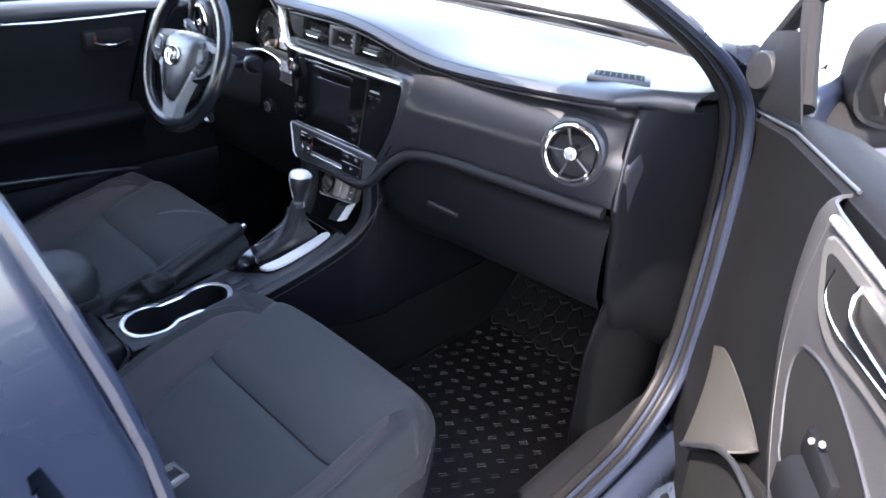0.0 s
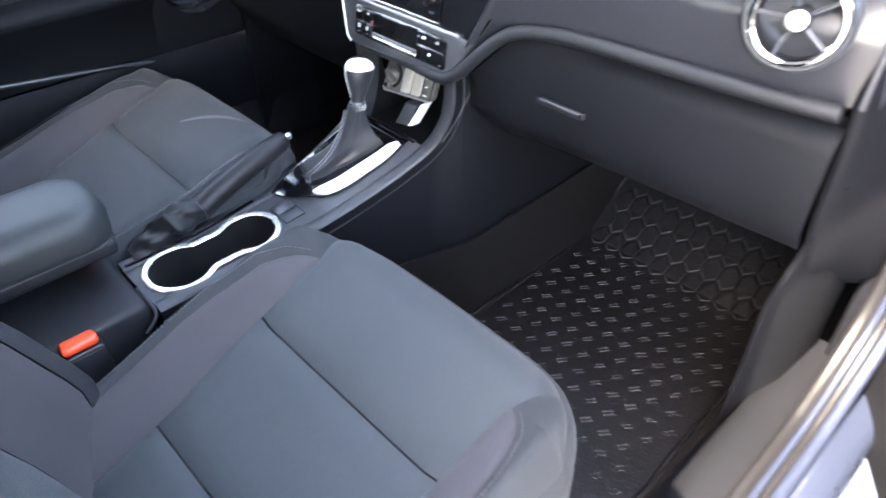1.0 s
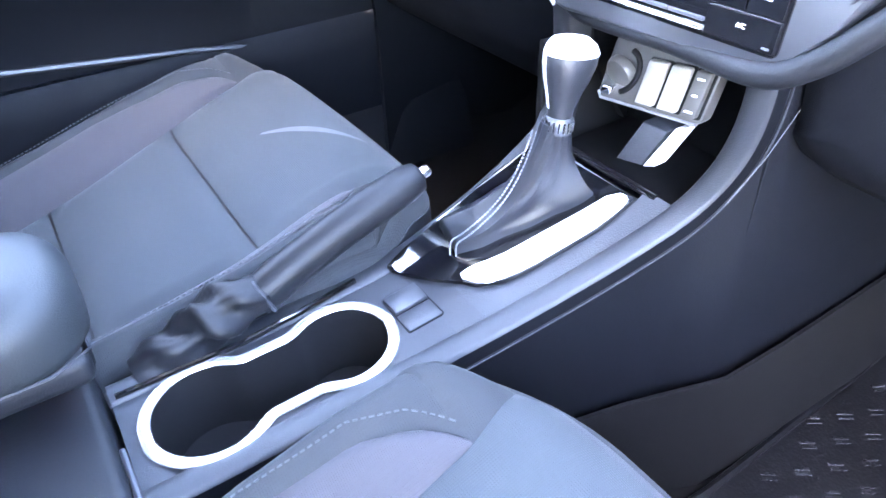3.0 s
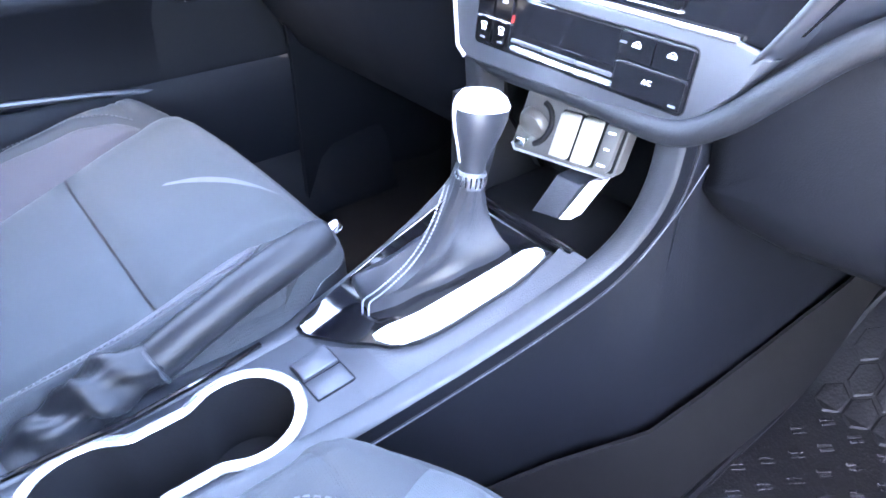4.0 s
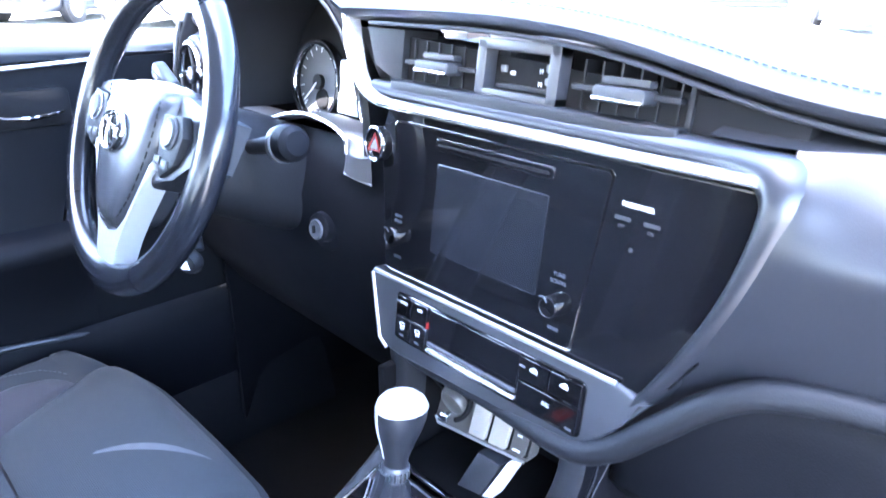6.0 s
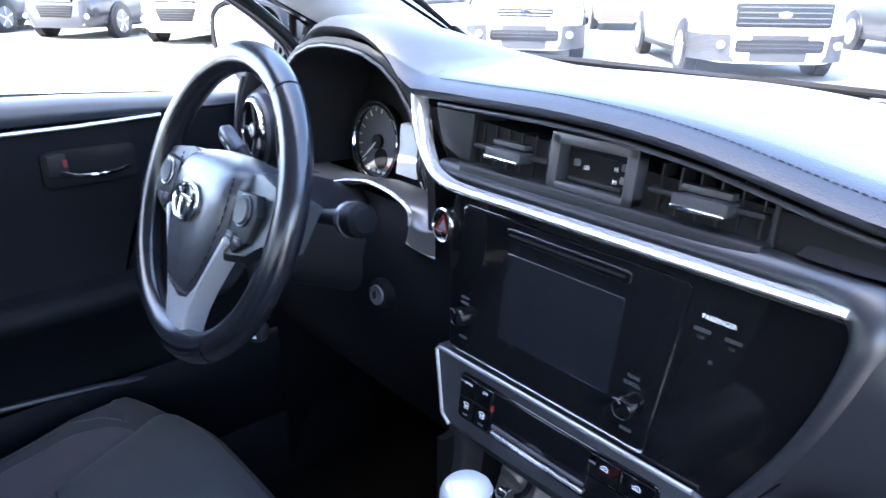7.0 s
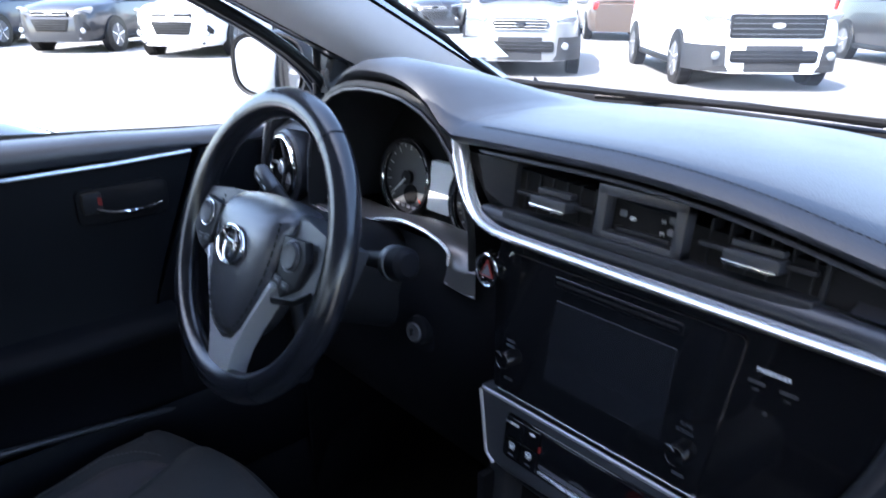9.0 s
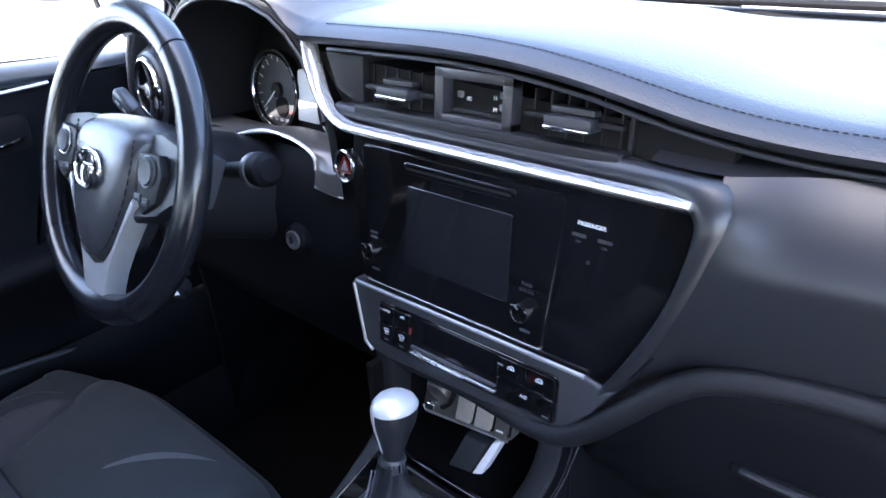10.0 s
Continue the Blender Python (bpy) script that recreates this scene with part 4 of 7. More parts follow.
for s, nm in ((1, "right_side"), (-1, "left_side")):
    rows = []
    for i, p in enumerate(rail):
        q = (rail[min(i + 1, len(rail) - 1)] - rail[max(i - 1, 0)]).normalized()
        up = Vector((0, -q.z, q.y))
        def at(dx, du, dz=0.0):
            v = p + up * du + Vector((0, 0, dz))
            return Vector((v.x + dx if s > 0 else -interp(p.y, LEFT) - dx, v.y, v.z))
        # the wall is one sheet that runs on forwards under the stack
        k = max(0.0, (i - 30) / (len(rail) - 31))
        ym, yl = (p.y, p.y) if i <= 30 else (0.10 * k, 0.24 * k)
        mid, low = (Vector((s * ((interp(y, WALL) if s > 0 else interp(y, LEFT)) + 0.014), y, z)) for y, z in ((ym, 0.28 + 0.55 * (p.z - 0.28)), (yl, 0.28)))
        rows.append([at(-0.0125, -0.030), at(-0.0122, -0.003), at(-0.010, 0.0), at(0.0, 0.0008), at(0.0095, 0.0004), at(0.0122, -0.0010), at(0.0136, -0.0036), at(0.0138, -0.0190), at(0.0160, -0.0202), at(0.0156, -0.0222), at(0.0125, -0.0222), mid, low])
    part("side_rail", grid([r[:7] for r in rows]), "rail", console, "grained rail of the console", sharp=60)
    # flank takes darker plastic for its shade; a paler tube is the crease highlight
    part("rail_side", grid([r[6:11] for r in rows]), "lower", console, "rail flank with a creased lip, darkened for its shade", sharp=40)
    part("rail_crease", tube([r[8] for r in rows], 0.0008, 6), "panel", console, "thin pale tube for the crease's highlight")
    part("side_wall", grid([r[10:] for r in rows] + [[v + Vector((s * dx, dy, 0)) for v in rows[-1][10:]] for dx, dy in ((0.006, 0.05), (0.010, 0.12), (0.012, 0.25), (0.012, 0.65))]), "lower", console, "console side wall, darkened for its shade", sharp=180)
    part("tunnel_carpet", thick(grid([[(s * (x + 0.003 + e), y, 0.27), (s * (x + 0.004 + e), y, 0.34), (s * (x + e), y, z)] for x, y, z in ((0.064, -0.46, 0.42), (0.070, -0.30, 0.425), (0.076, -0.20, 0.43), (0.092, -0.12, 0.435), (0.112, -0.05, 0.44), (0.132, 0.0, 0.445), (0.152, 0.05, 0.45), (0.160, 0.13, 0.46), (0.170, 0.40, 0.48), (0.170, 0.70, 0.50)) for e in ((0.0 if s > 0 else 0.05 * max(0.0, min(1.0, (0.05 - y) / 0.3))),)]), 0.004), "carpet", console, "carpet along the tunnel", sharp=70)
# seam line on the wall
part("wall_seam", tube([(0.1400, 0.054, 0.744), (0.1372, 0.030, 0.708), (0.1300, 0.002, 0.670)], 0.0005, 6), "rim_grey", console, "thin pale seam")


def cup_outline(k=0.0, n=64):
    y1, r1, y2, r2, w0 = -0.408, 0.050 + k, -0.288, 0.0455 + k, 0.034 + k
    ys = [-0.348 - (0.110 + k - 0.0005) * math.cos(math.pi * i / n) for i in range(n + 1)]
    half = []
    for y in ys:
        a = r1 * r1 - (y - y1) ** 2
        b = r2 * r2 - (y - y2) ** 2
        w = max(math.sqrt(a) if a > 0 else 0, math.sqrt(b) if b > 0 else 0, w0 if y1 < y < y2 else 0)
        half.append((w, y))
    sm = [half[0]] + [((half[i - 1][0] + 2 * half[i][0] + half[i + 1][0]) / 4, half[i][1]) for i in range(1, n)] + [half[-1]]
    return [(-0.022 + w, y) for w, y in sm] + [(-0.022 - w, y) for w, y in sm[-2:0:-1]]


# deck with the cup opening, in strips beside it and full-width ends
co = cup_outline(0.002)
rim_pts = co[:65]
strips = []
for sg in (1, -1):
    strips.append(grid([[((-0.022 + sg * (x + 0.022)) * (1 - t) + deck_x(y, sg) * t, y, deck_z(y)) for t in (0, 0.5, 1)] for x, y in rim_pts]))
for ya, yb in ((-0.475, rim_pts[0][1]), (rim_pts[-1][1], -0.160)):
    strips.append(grid([[(deck_x(y, -1) + (deck_x(y, 1) - deck_x(y, -1)) * i / 4, y, deck_z(y)) for i in range(5)] for y in (ya, (ya + yb) / 2, yb)]))
bm = join(*strips)
part("deck", bm, "rail", console, "grained deck round the cup holder", smooth=False)
cup = part("cup_holder", grid([[(x, y, deck_z(y) + 0.001) for x, y in cup_outline()], [(x, y, deck_z(y) - 0.035) for x, y in cup_outline(-0.002)], [(x, y, deck_z(y) - 0.070) for x, y in cup_outline(-0.006)], [(-0.022, -0.348 + (y + 0.348) * 0.3, deck_z(y) - 0.071) for x, y in cup_outline(-0.006)]], wrap=True, caps=False), "void", console, "deep black double cup holder")
part("cup_ring", tube([(x, y, deck_z(y) + 0.0025) for x, y in cup_outline(0.0025)], 0.0054, 10, True, flat=0.5, up=(0, 0, 1)), "silver", console, "bright silver ring round the cup holder")
part("cup_tab", box((0.022, -0.352, 0.535), (0.004, 0.006, 0.010), 0.001, 1), "cream", cup)
# recess ahead of the cups with a small switch in one half
def dk(x, y, d):
    return Vector((x, y, deck_z(y) + d))


part("switch_recess", plate(rrect(-0.0485, -0.2325, 0.0045, -0.194, 0.002, 2), dk, -0.004, 0.0006, 0), "lower", console, "square recess in the deck", smooth=False)
part("recess_floor", plate(rrect(-0.0205, -0.2310, 0.0030, -0.1955, 0.0015, 2), dk, -0.004, 0.0012, 0.0004), "plastic", console)
sw = part("drive_switch", plate(rrect(-0.0470, -0.2310, -0.0220, -0.1955, 0.002, 3), dk, -0.004, 0.0040, 0.0012), "panel", console, "small rocker switch with a pale symbol")
for k in range(3):
    part("symbol", plate([(-0.0400 + 0.0035 * k, -0.2165), (-0.0385 + 0.0035 * k, -0.2165), (-0.0365 + 0.0035 * k, -0.2100), (-0.0380 + 0.0035 * k, -0.2100)], dk, 0.003, 0.0043, 0), "white", sw)

# shifter plate, its trims, the bin behind
def slope(x, y, d=0.0):
    return Vector((x, y, deck_z(min(max(y, -0.47), 0.0)) + d + (max(y, 0) * 0.6)))


ALU_R = [(-0.163, -0.011), (-0.157, 0.003), (-0.149, 0.012), (-0.137, 0.0185), (-0.106, 0.0290), (-0.069, 0.0390), (-0.037, 0.0465), (-0.024, 0.0490), (-0.017, 0.0470)]
ALU_L = [(-0.163, -0.0125), (-0.155, -0.0125), (-0.148, -0.0110), (-0.131, -0.0040), (-0.092, 0.0080), (-0.050, 0.0210), (-0.026, 0.0310), (-0.018, 0.0400), (-0.017, 0.0455)]
PLATE_L = [(-0.205, -0.082), (-0.195, -0.087), (-0.18, -0.090), (-0.134, -0.096), (-0.077, -0.096), (-0.012, -0.086)]
PLATE_R = [(-0.205, -0.0800), (-0.196, -0.060), (-0.181, -0.033), (-0.165, -0.0105), (-0.157, 0.004), (-0.137, 0.0195), (-0.106, 0.0300), (-0.037, 0.0475), (-0.012, 0.0510)]


def strip(left, right, ys, lo, hi, n=6):
    """A sheet with thickness on the sloping deck, from left(y) to right(y)."""
    put = lambda d: grid([[slope(l + (r - l) * i / n, y, d) for i in range(n + 1)] for y in ys for l, r in ((interp(y, left), interp(y, right)),)])
    return thick(put(hi), lo - hi) if lo != hi else put(hi)


part("shifter_plate", strip(PLATE_L, PLATE_R, [-0.205, -0.2, -0.196, -0.188, -0.181, -0.172, -0.165, -0.157, -0.147, -0.137, -0.12, -0.106, -0.085, -0.05, -0.037, -0.012], -0.003, 0.0015), "piano", console, "glossy black shifter plate", smooth=False)
part("plate_rim", strip(PLATE_R, [(y, deck_x(y, 1) + 0.003) for y in (-0.205, -0.172, -0.12, -0.05, 0.0)], [-0.172, -0.157, -0.137, -0.12, -0.106, -0.085, -0.05, -0.037, -0.012, 0.0], 0.001, 0.001), "plastic", console, "grained rim beside the trim plate")
part("plate_rim", strip([(y, deck_x(y, -1) - 0.003) for y in (-0.205, -0.172, -0.12, -0.05, 0.0)], PLATE_L, [-0.204, -0.18, -0.134, -0.077, -0.012, 0.0], 0.001, 0.001), "plastic", console)
ys_ = [-0.1628, -0.160, -0.157, -0.153, -0.149, -0.143, -0.137, -0.12, -0.106, -0.088, -0.069, -0.05, -0.037, -0.026, -0.021, -0.018, -0.0172]
bm = strip(ALU_L, ALU_R, ys_, -0.002, 0.0055, 4)
part("trim_plate", bm, "alu", console, "bright brushed trim plate", sharp=40)
left = [(-0.0785, -0.196, 0), (-0.0815, -0.188, 0), (-0.081, -0.176, 0), (-0.066, -0.163, 0), (-0.046, -0.156, 0), (-0.0475, -0.160, 0), (-0.056, -0.1745, 0), (-0.066, -0.188, 0)]
part("trim_plate", plate([(p[0], p[1]) for p in left], lambda x, y, d: slope(x, y, d), -0.002, 0.0042, 0.001, 2), "alu", console, "bright brushed corner trim")
part("edge_line", tube([slope(x - 0.0015, y, 0.003) for x, y in ((-0.0825, -0.203), (-0.089, -0.181), (-0.0955, -0.134), (-0.0965, -0.10), (-0.096, -0.077), (-0.087, -0.020))], 0.0022, 8), "chrome", console, "thin chrome line")
part("front_line", tube([slope(x, y, 0.003) for x, y in ((-0.084, -0.014), (-0.037, -0.012), (0.044, -0.014))], 0.0024, 8), "rim_grey", console)
part("front_line", tube([slope(x, y, 0.0035) for x, y in ((-0.07, -0.024), (-0.03, -0.022), (0.030, -0.026))], 0.0016, 8), "rim_grey", console)
for c, d in (((-0.005, 0.075, 0.612), (0.20, 0.15, 0.008)), ((-0.005, 0.15, 0.68), (0.22, 0.01, 0.15)), ((-0.115, 0.08, 0.67), (0.01, 0.14, 0.13)), ((0.100, 0.105, 0.67), (0.008, 0.12, 0.13)), ((-0.005, 0.10, 0.765), (0.23, 0.12, 0.01))):
    part("bin_wall", box(c, d, 0.002), "void", console, "wall of the open storage bin")
for s_ in (1, -1):
    part("tunnel_side", thick(grid([[(s_ * (0.128 + dx), y, z) for z in (0.27, 0.45, 0.62, 0.70, 0.80)] for y, dx in ((0.050, 0.0), (0.08, 0.0), (0.2, 0), (0.45, 0), (0.72, 0))]), 0.004), "lower", console, "dark side of the tunnel", sharp=60)
part("bin_edge", box((-0.01, 0.000, 0.640), (0.150, 0.008, 0.012), 0.003, 2), "piano", console)
# switch panel over the bin
def swp(x, z, d=0.0):
    return Vector((x, 0.040 - d + 0.35 * (z - 0.73), z))


def swr(x, z, d=0.0):
    return swp(x, z + 0.11 * (x - 0.02), d)


SN = (0, -1, -0.35)
sp = part("switch_panel", plate(rrect(-0.050, 0.702, 0.070, 0.760, 0.006, 3), swr, -0.012, 0.0, 0.002), "warm", console, "panel with power socket and heater switches")
part("panel_edge", tube([swr(x, z, 0.001) for x, z in ((-0.049, 0.708), (-0.044, 0.7025), (0.0, 0.7025), (0.066, 0.7025))], 0.0014, 8), "bezel", sp)
part("power_socket", turned(swr(-0.030, 0.730, -0.002), SN, [(0.0165, 0), (0.0165, 0.005), (0.0145, 0.0085), (0.011, 0.0100), (0.001, 0.0105)], 28), "warm", sp, "round power socket lid")
part("socket_gap", tube([swr(-0.030 + 0.0195 * math.cos(radians(a)), 0.730 + 0.0195 * math.sin(radians(a)), 0.0008) for a in range(-70, 75, 12)], 0.0028, 8), "void", sp)
part("socket_tab", plate(rrect(-0.042, 0.7085, -0.030, 0.7165, 0.002, 3), swr, 0.0, 0.0075, 0.0015), "chrome", sp)
for i, x in enumerate((0.0095, 0.0345, 0.0575)):
    w = 0.0105 if i < 2 else 0.0082
    part("switch_well", plate(rrect(x - w - 0.0016, 0.7065, x + w + 0.0020, 0.7475, 0.002, 3), swr, -0.002, 0.0006, 0), "void", sp)
    b = part("heater_switch" if i < 2 else "aux_socket", plate(rrect(x - w, 0.708, x + w - 0.0008, 0.746, 0.002, 3), swr, -0.002, 0.0055, 0.0015), "cream" if i < 2 else "warm", sp, "pale rocker switch" if i < 2 else "dark aux socket")
    for z, k in ((0.7130, 0.0050), (0.7265, 0.0035), (0.7400, 0.0045)):
        part("print_bar", plate(rrect(x - k, z - 0.0009, x + k - 0.001, z + 0.0009, 0.0005, 1), swr, 0.004, 0.0059, 0), "bezel" if i < 2 else "white", b)
part("socket_cover", plate([(0.000, 0.652), (0.030, 0.657), (0.044, 0.694), (0.014, 0.692)], swp, -0.03, 0.002, 0.002), "plastic", console, "grey socket box in the bin")
part("cover_face", plate([(0.0325, 0.658), (0.0430, 0.661), (0.0570, 0.701), (0.0475, 0.697)], lambda x, z, d: swp(x, z, d + 0.25 * (0.03 - x)), -0.012, 0.0035, 0.001), "alu", console, "bright side of the socket box")

# rear part of the console below the armrest
part("rear_box", box((-0.045, -0.665, 0.43), (0.155, 0.37, 0.26), 0.012, 3), "dark", console, "dark rear storage box")
part("box_edge", tube(smooth_path([(-0.02, -0.478, 0.551), (0.030, -0.478, 0.550), (0.044, -0.482, 0.540), (0.046, -0.50, 0.522)], 5), 0.0030, 8), "panel", console, "rounded edge behind the cup holder")

shifter = thing("gear_shifter", (0.0, -0.08, 0.585), "automatic gear shifter with silver-capped knob and stitched leather boot", "shifter")
base = [Vector((-0.086, -0.140, 0)), Vector((-0.040, -0.150, 0)), Vector((0.016, -0.030, 0)), Vector((-0.060, -0.018, 0))]
TOP = Vector((-0.007, -0.064, 0.712))


def boot_ring(t, h, k=11):
    """One turn of the boot: a square with soft corners below, round at the neck."""
    row = []
    for e in range(4):
        for i in range(k):
            u = i / k
            p = base[e].lerp(base[(e + 1) % 4], u)
            a = radians(-135 + 90 * (e + u))
            q = Vector((TOP.x + 0.0125 * math.cos(a), TOP.y + 0.0125 * math.sin(a), 0))
            dip = 0.005 * math.sin(math.pi * u) * math.sin(math.pi * min(1, t * 1.1)) * (1 - t)
            c = p.lerp(q, t)
            mid = (sum(base, Vector()) / 4).lerp(Vector((TOP.x, TOP.y, 0)), t)
            c += (mid - c).normalized() * dip * (1.5 if e in (0, 1) else 1) + Vector((0, 0, 0))
            z0 = deck_z(min(p.y, 0.0)) - 0.002
            row.append((c.x + 0.0012 * math.sin(17 * u + 5 * e + 9 * t), c.y, z0 + (TOP.z - z0) * h))
    return row


part("boot", grid([boot_ring(t, h) for t, h in ((0, 0), (0.0, 0.08), (0.008, 0.125), (0.035, 0.15), (0.15, 0.19), (0.32, 0.26), (0.51, 0.36), (0.68, 0.49), (0.82, 0.65), (0.92, 0.81), (0.97, 0.92), (1, 1))], wrap=True, caps=True), "boot", shifter, "creased dark leather boot", sharp=50)
st = []
for off in (-0.0035, 0.0035):
    line = []
    for t, h in ((-0.015, 0.02), (-0.012, 0.10), (0.015, 0.155), (0.15, 0.20), (0.32, 0.272), (0.51, 0.372), (0.68, 0.502), (0.82, 0.662), (0.92, 0.82), (0.97, 0.92)):
        c = base[1].lerp(Vector((TOP.x - 0.009, TOP.y - 0.0095, 0)), t) + Vector((off * (1 - 0.5 * t) - 0.002, -0.0015 + off * 0.3, 0))
        z0 = deck_z(base[1].y)
        line.append(Vector((c.x, c.y, z0 + (TOP.z - z0) * h + 0.0005)))
    line = smooth_path(line, 6)
    for p, q in zip(line, line[1:]):
        st.append(tube([p, p + (q - p) * 0.6], 0.0009, 4))
tagged(part("boot_stitching", join(*st), "thread", shifter, "double row of grey stitches"), kind="stuff")
K0, K1 = Vector((-0.0055, -0.062, 0.7115)), Vector((-0.0095, -0.050, 0.7925))
ax = (K1 - K0).normalized()
sx = Vector((1, 0, 0)); sy = ax.cross(sx).normalized(); sx = sy.cross(ax)
part("collar", turned(K0 - ax * 0.010, ax, [(0.0122, 0), (0.0130, 0.002), (0.0130, 0.013), (0.0118, 0.015)], 24), "rim_grey", shifter, "ribbed chrome collar")
for i in range(18):
    d = sx * math.cos(2 * math.pi * i / 18) + sy * math.sin(2 * math.pi * i / 18)
    part("collar_rib", tube([K0 - ax * 0.007 + d * 0.0128, K0 + ax * 0.002 + d * 0.0128], 0.0012, 6), "chrome", shifter)


def knob_ring(h, rx, ry, dy=0.0, k=28):
    c = K0 + ax * h * 0.83 + sy * dy
    return [c + sx * rx * math.cos(2 * math.pi * i / k) + sy * ry * math.sin(2 * math.pi * i / k) for i in range(k)]


prof = [(0.004, 0.0108, 0.0110, 0), (0.015, 0.0112, 0.0120, 0), (0.030, 0.0140, 0.0162, 0.001), (0.046, 0.0182, 0.0212, 0.002), (0.060, 0.0205, 0.0245, 0.003), (0.070, 0.0205, 0.0250, 0.003), (0.079, 0.0178, 0.0222, 0.002), (0.085, 0.0130, 0.0170, 0.0), (0.0875, 0.003, 0.004, 0)]
part("knob", grid([knob_ring(*p) for p in prof], wrap=True, caps=True), "knob", shifter, "black leather knob", sharp=70)
cap = []
for h, rx, ry, dy in ((0.0705, 0.0206, 0.0252, 0.003), (0.0725, 0.0212, 0.0258, 0.003), (0.0802, 0.0186, 0.0230, 0.002), (0.0866, 0.0134, 0.0176, 0), (0.0889, 0.003, 0.004, 0)):
    cap.append(knob_ring(h, rx, ry, dy))
part("knob_cap", grid(cap, wrap=True, caps=True), "alu", shifter, "satin silver knob cap", sharp=70)
rows = []
for h, rx, ry, dy in prof[1:7]:
    c = K0 + ax * h * 0.83 + sy * dy
    rows.append([c + (sx * (rx + 0.0008) * math.cos(a) + sy * (ry + 0.0008) * math.sin(a)) for a in [radians(v) for v in (212, 228, 246, 262)]])
part("knob_blade", thick(grid(rows), 0.0006), "alu", shifter, "silver blade down the knob")

brake = thing("handbrake", (-0.085, -0.33, 0.57), "dark leather handbrake lever with chrome button and gathered boot", "handbrake")
B0, B1 = Vector((-0.096, -0.335, 0.580)), Vector((-0.100, -0.150, 0.643))
line = [B0.lerp(B1, t) + Vector((0, 0, 0.006 * math.sin(math.pi * t))) for t in (0, 0.1, 0.25, 0.5, 0.75, 0.92, 0.98, 1.0)]
part("grip", tube(line, [0.0185, 0.0195, 0.0190, 0.0190, 0.0195, 0.0180, 0.0150, 0.009], 18), "lever", brake, "leather-wrapped grip")
part("button", turned(B1 - (B1 - B0).normalized() * 0.004, B1 - B0, [(0.0065, 0), (0.0065, 0.012), (0.005, 0.0145), (0.001, 0.015)], 16), "chrome", brake, "chrome release button")
rows = []
for t, r, z in [(t_ / 28, interp(t_ / 28, [(0, 0.028), (0.15, 0.029), (0.35, 0.027), (0.55, 0.026), (0.75, 0.022), (0.9, 0.020), (1, 0.0185)]), interp(t_ / 28, [(0, -0.006), (0.15, -0.002), (0.35, 0.004), (0.55, 0.008), (0.75, 0.008), (0.9, 0.006), (1, 0.002)])) for t_ in range(29)]:
    c = Vector((-0.100, -0.445, 0.545)).lerp(B0 + Vector((0, 0.012, 0.003)), t)
    d = (B1 - B0).normalized()
    u = Vector((1, 0, 0)); v = d.cross(u) * -1
    rows.append([c + Vector((0, 0, z)) + (u * math.cos(a) + v * math.sin(a)) * (r * (1 if t > 0.5 else 0.8) + (0.0034 * math.sin(5 * a + 13 * t) + 0.0042 * math.sin(2 * a + 21 * t + 1.0)) * math.sin(math.pi * t) ** 0.6) for a in [2 * math.pi * i / 30 for i in range(30)]])
part("boot", grid(rows, wrap=True, caps=True), "lever", brake, "gathered leather boot", sharp=70)
part("grip_ring", tube(circle(B0 + (B1 - B0) * 0.04, B1 - B0, 0.0192, 24), 0.0022, 8, True), "panel", brake, "seam ring at the foot of the grip")
part("boot_frame", tube([(-0.078, -0.470, 0.553), (-0.076, -0.42, 0.555), (-0.072, -0.36, 0.558), (-0.076, -0.31, 0.560), (-0.086, -0.24, 0.562)], 0.003, 8), "piano", brake)

arm = thing("armrest", (-0.09, -0.64, 0.60), "dark padded console armrest with rounded front", "armrest")
pillow = [[Vector((x, y, 0.619 + z)) for x, y in rrect(-0.195 + e, -0.825 + e, -0.047 - e, -0.462 - e, 0.058 - 0.78 * e, 9)] for e, z in ((0.006, 0.0), (0.001, 0.004), (0.0, 0.012), (0.0, 0.036), (0.003, 0.047), (0.009, 0.056), (0.018, 0.0625), (0.030, 0.066), (0.044, 0.0675), (0.058, 0.068))]
part("cushion", grid(pillow, wrap=True, caps=True), "arm", arm, "padded dark lid", sharp=80)
part("base", box((-0.122, -0.645, 0.610), (0.140, 0.345, 0.026), 0.008, 3), "dark", arm)
part("lid_line", tube([(-0.049, -0.80, 0.622), (-0.049, -0.50, 0.622), (-0.065, -0.470, 0.622), (-0.18, -0.470, 0.622)], 0.0015, 6), "panel", arm)

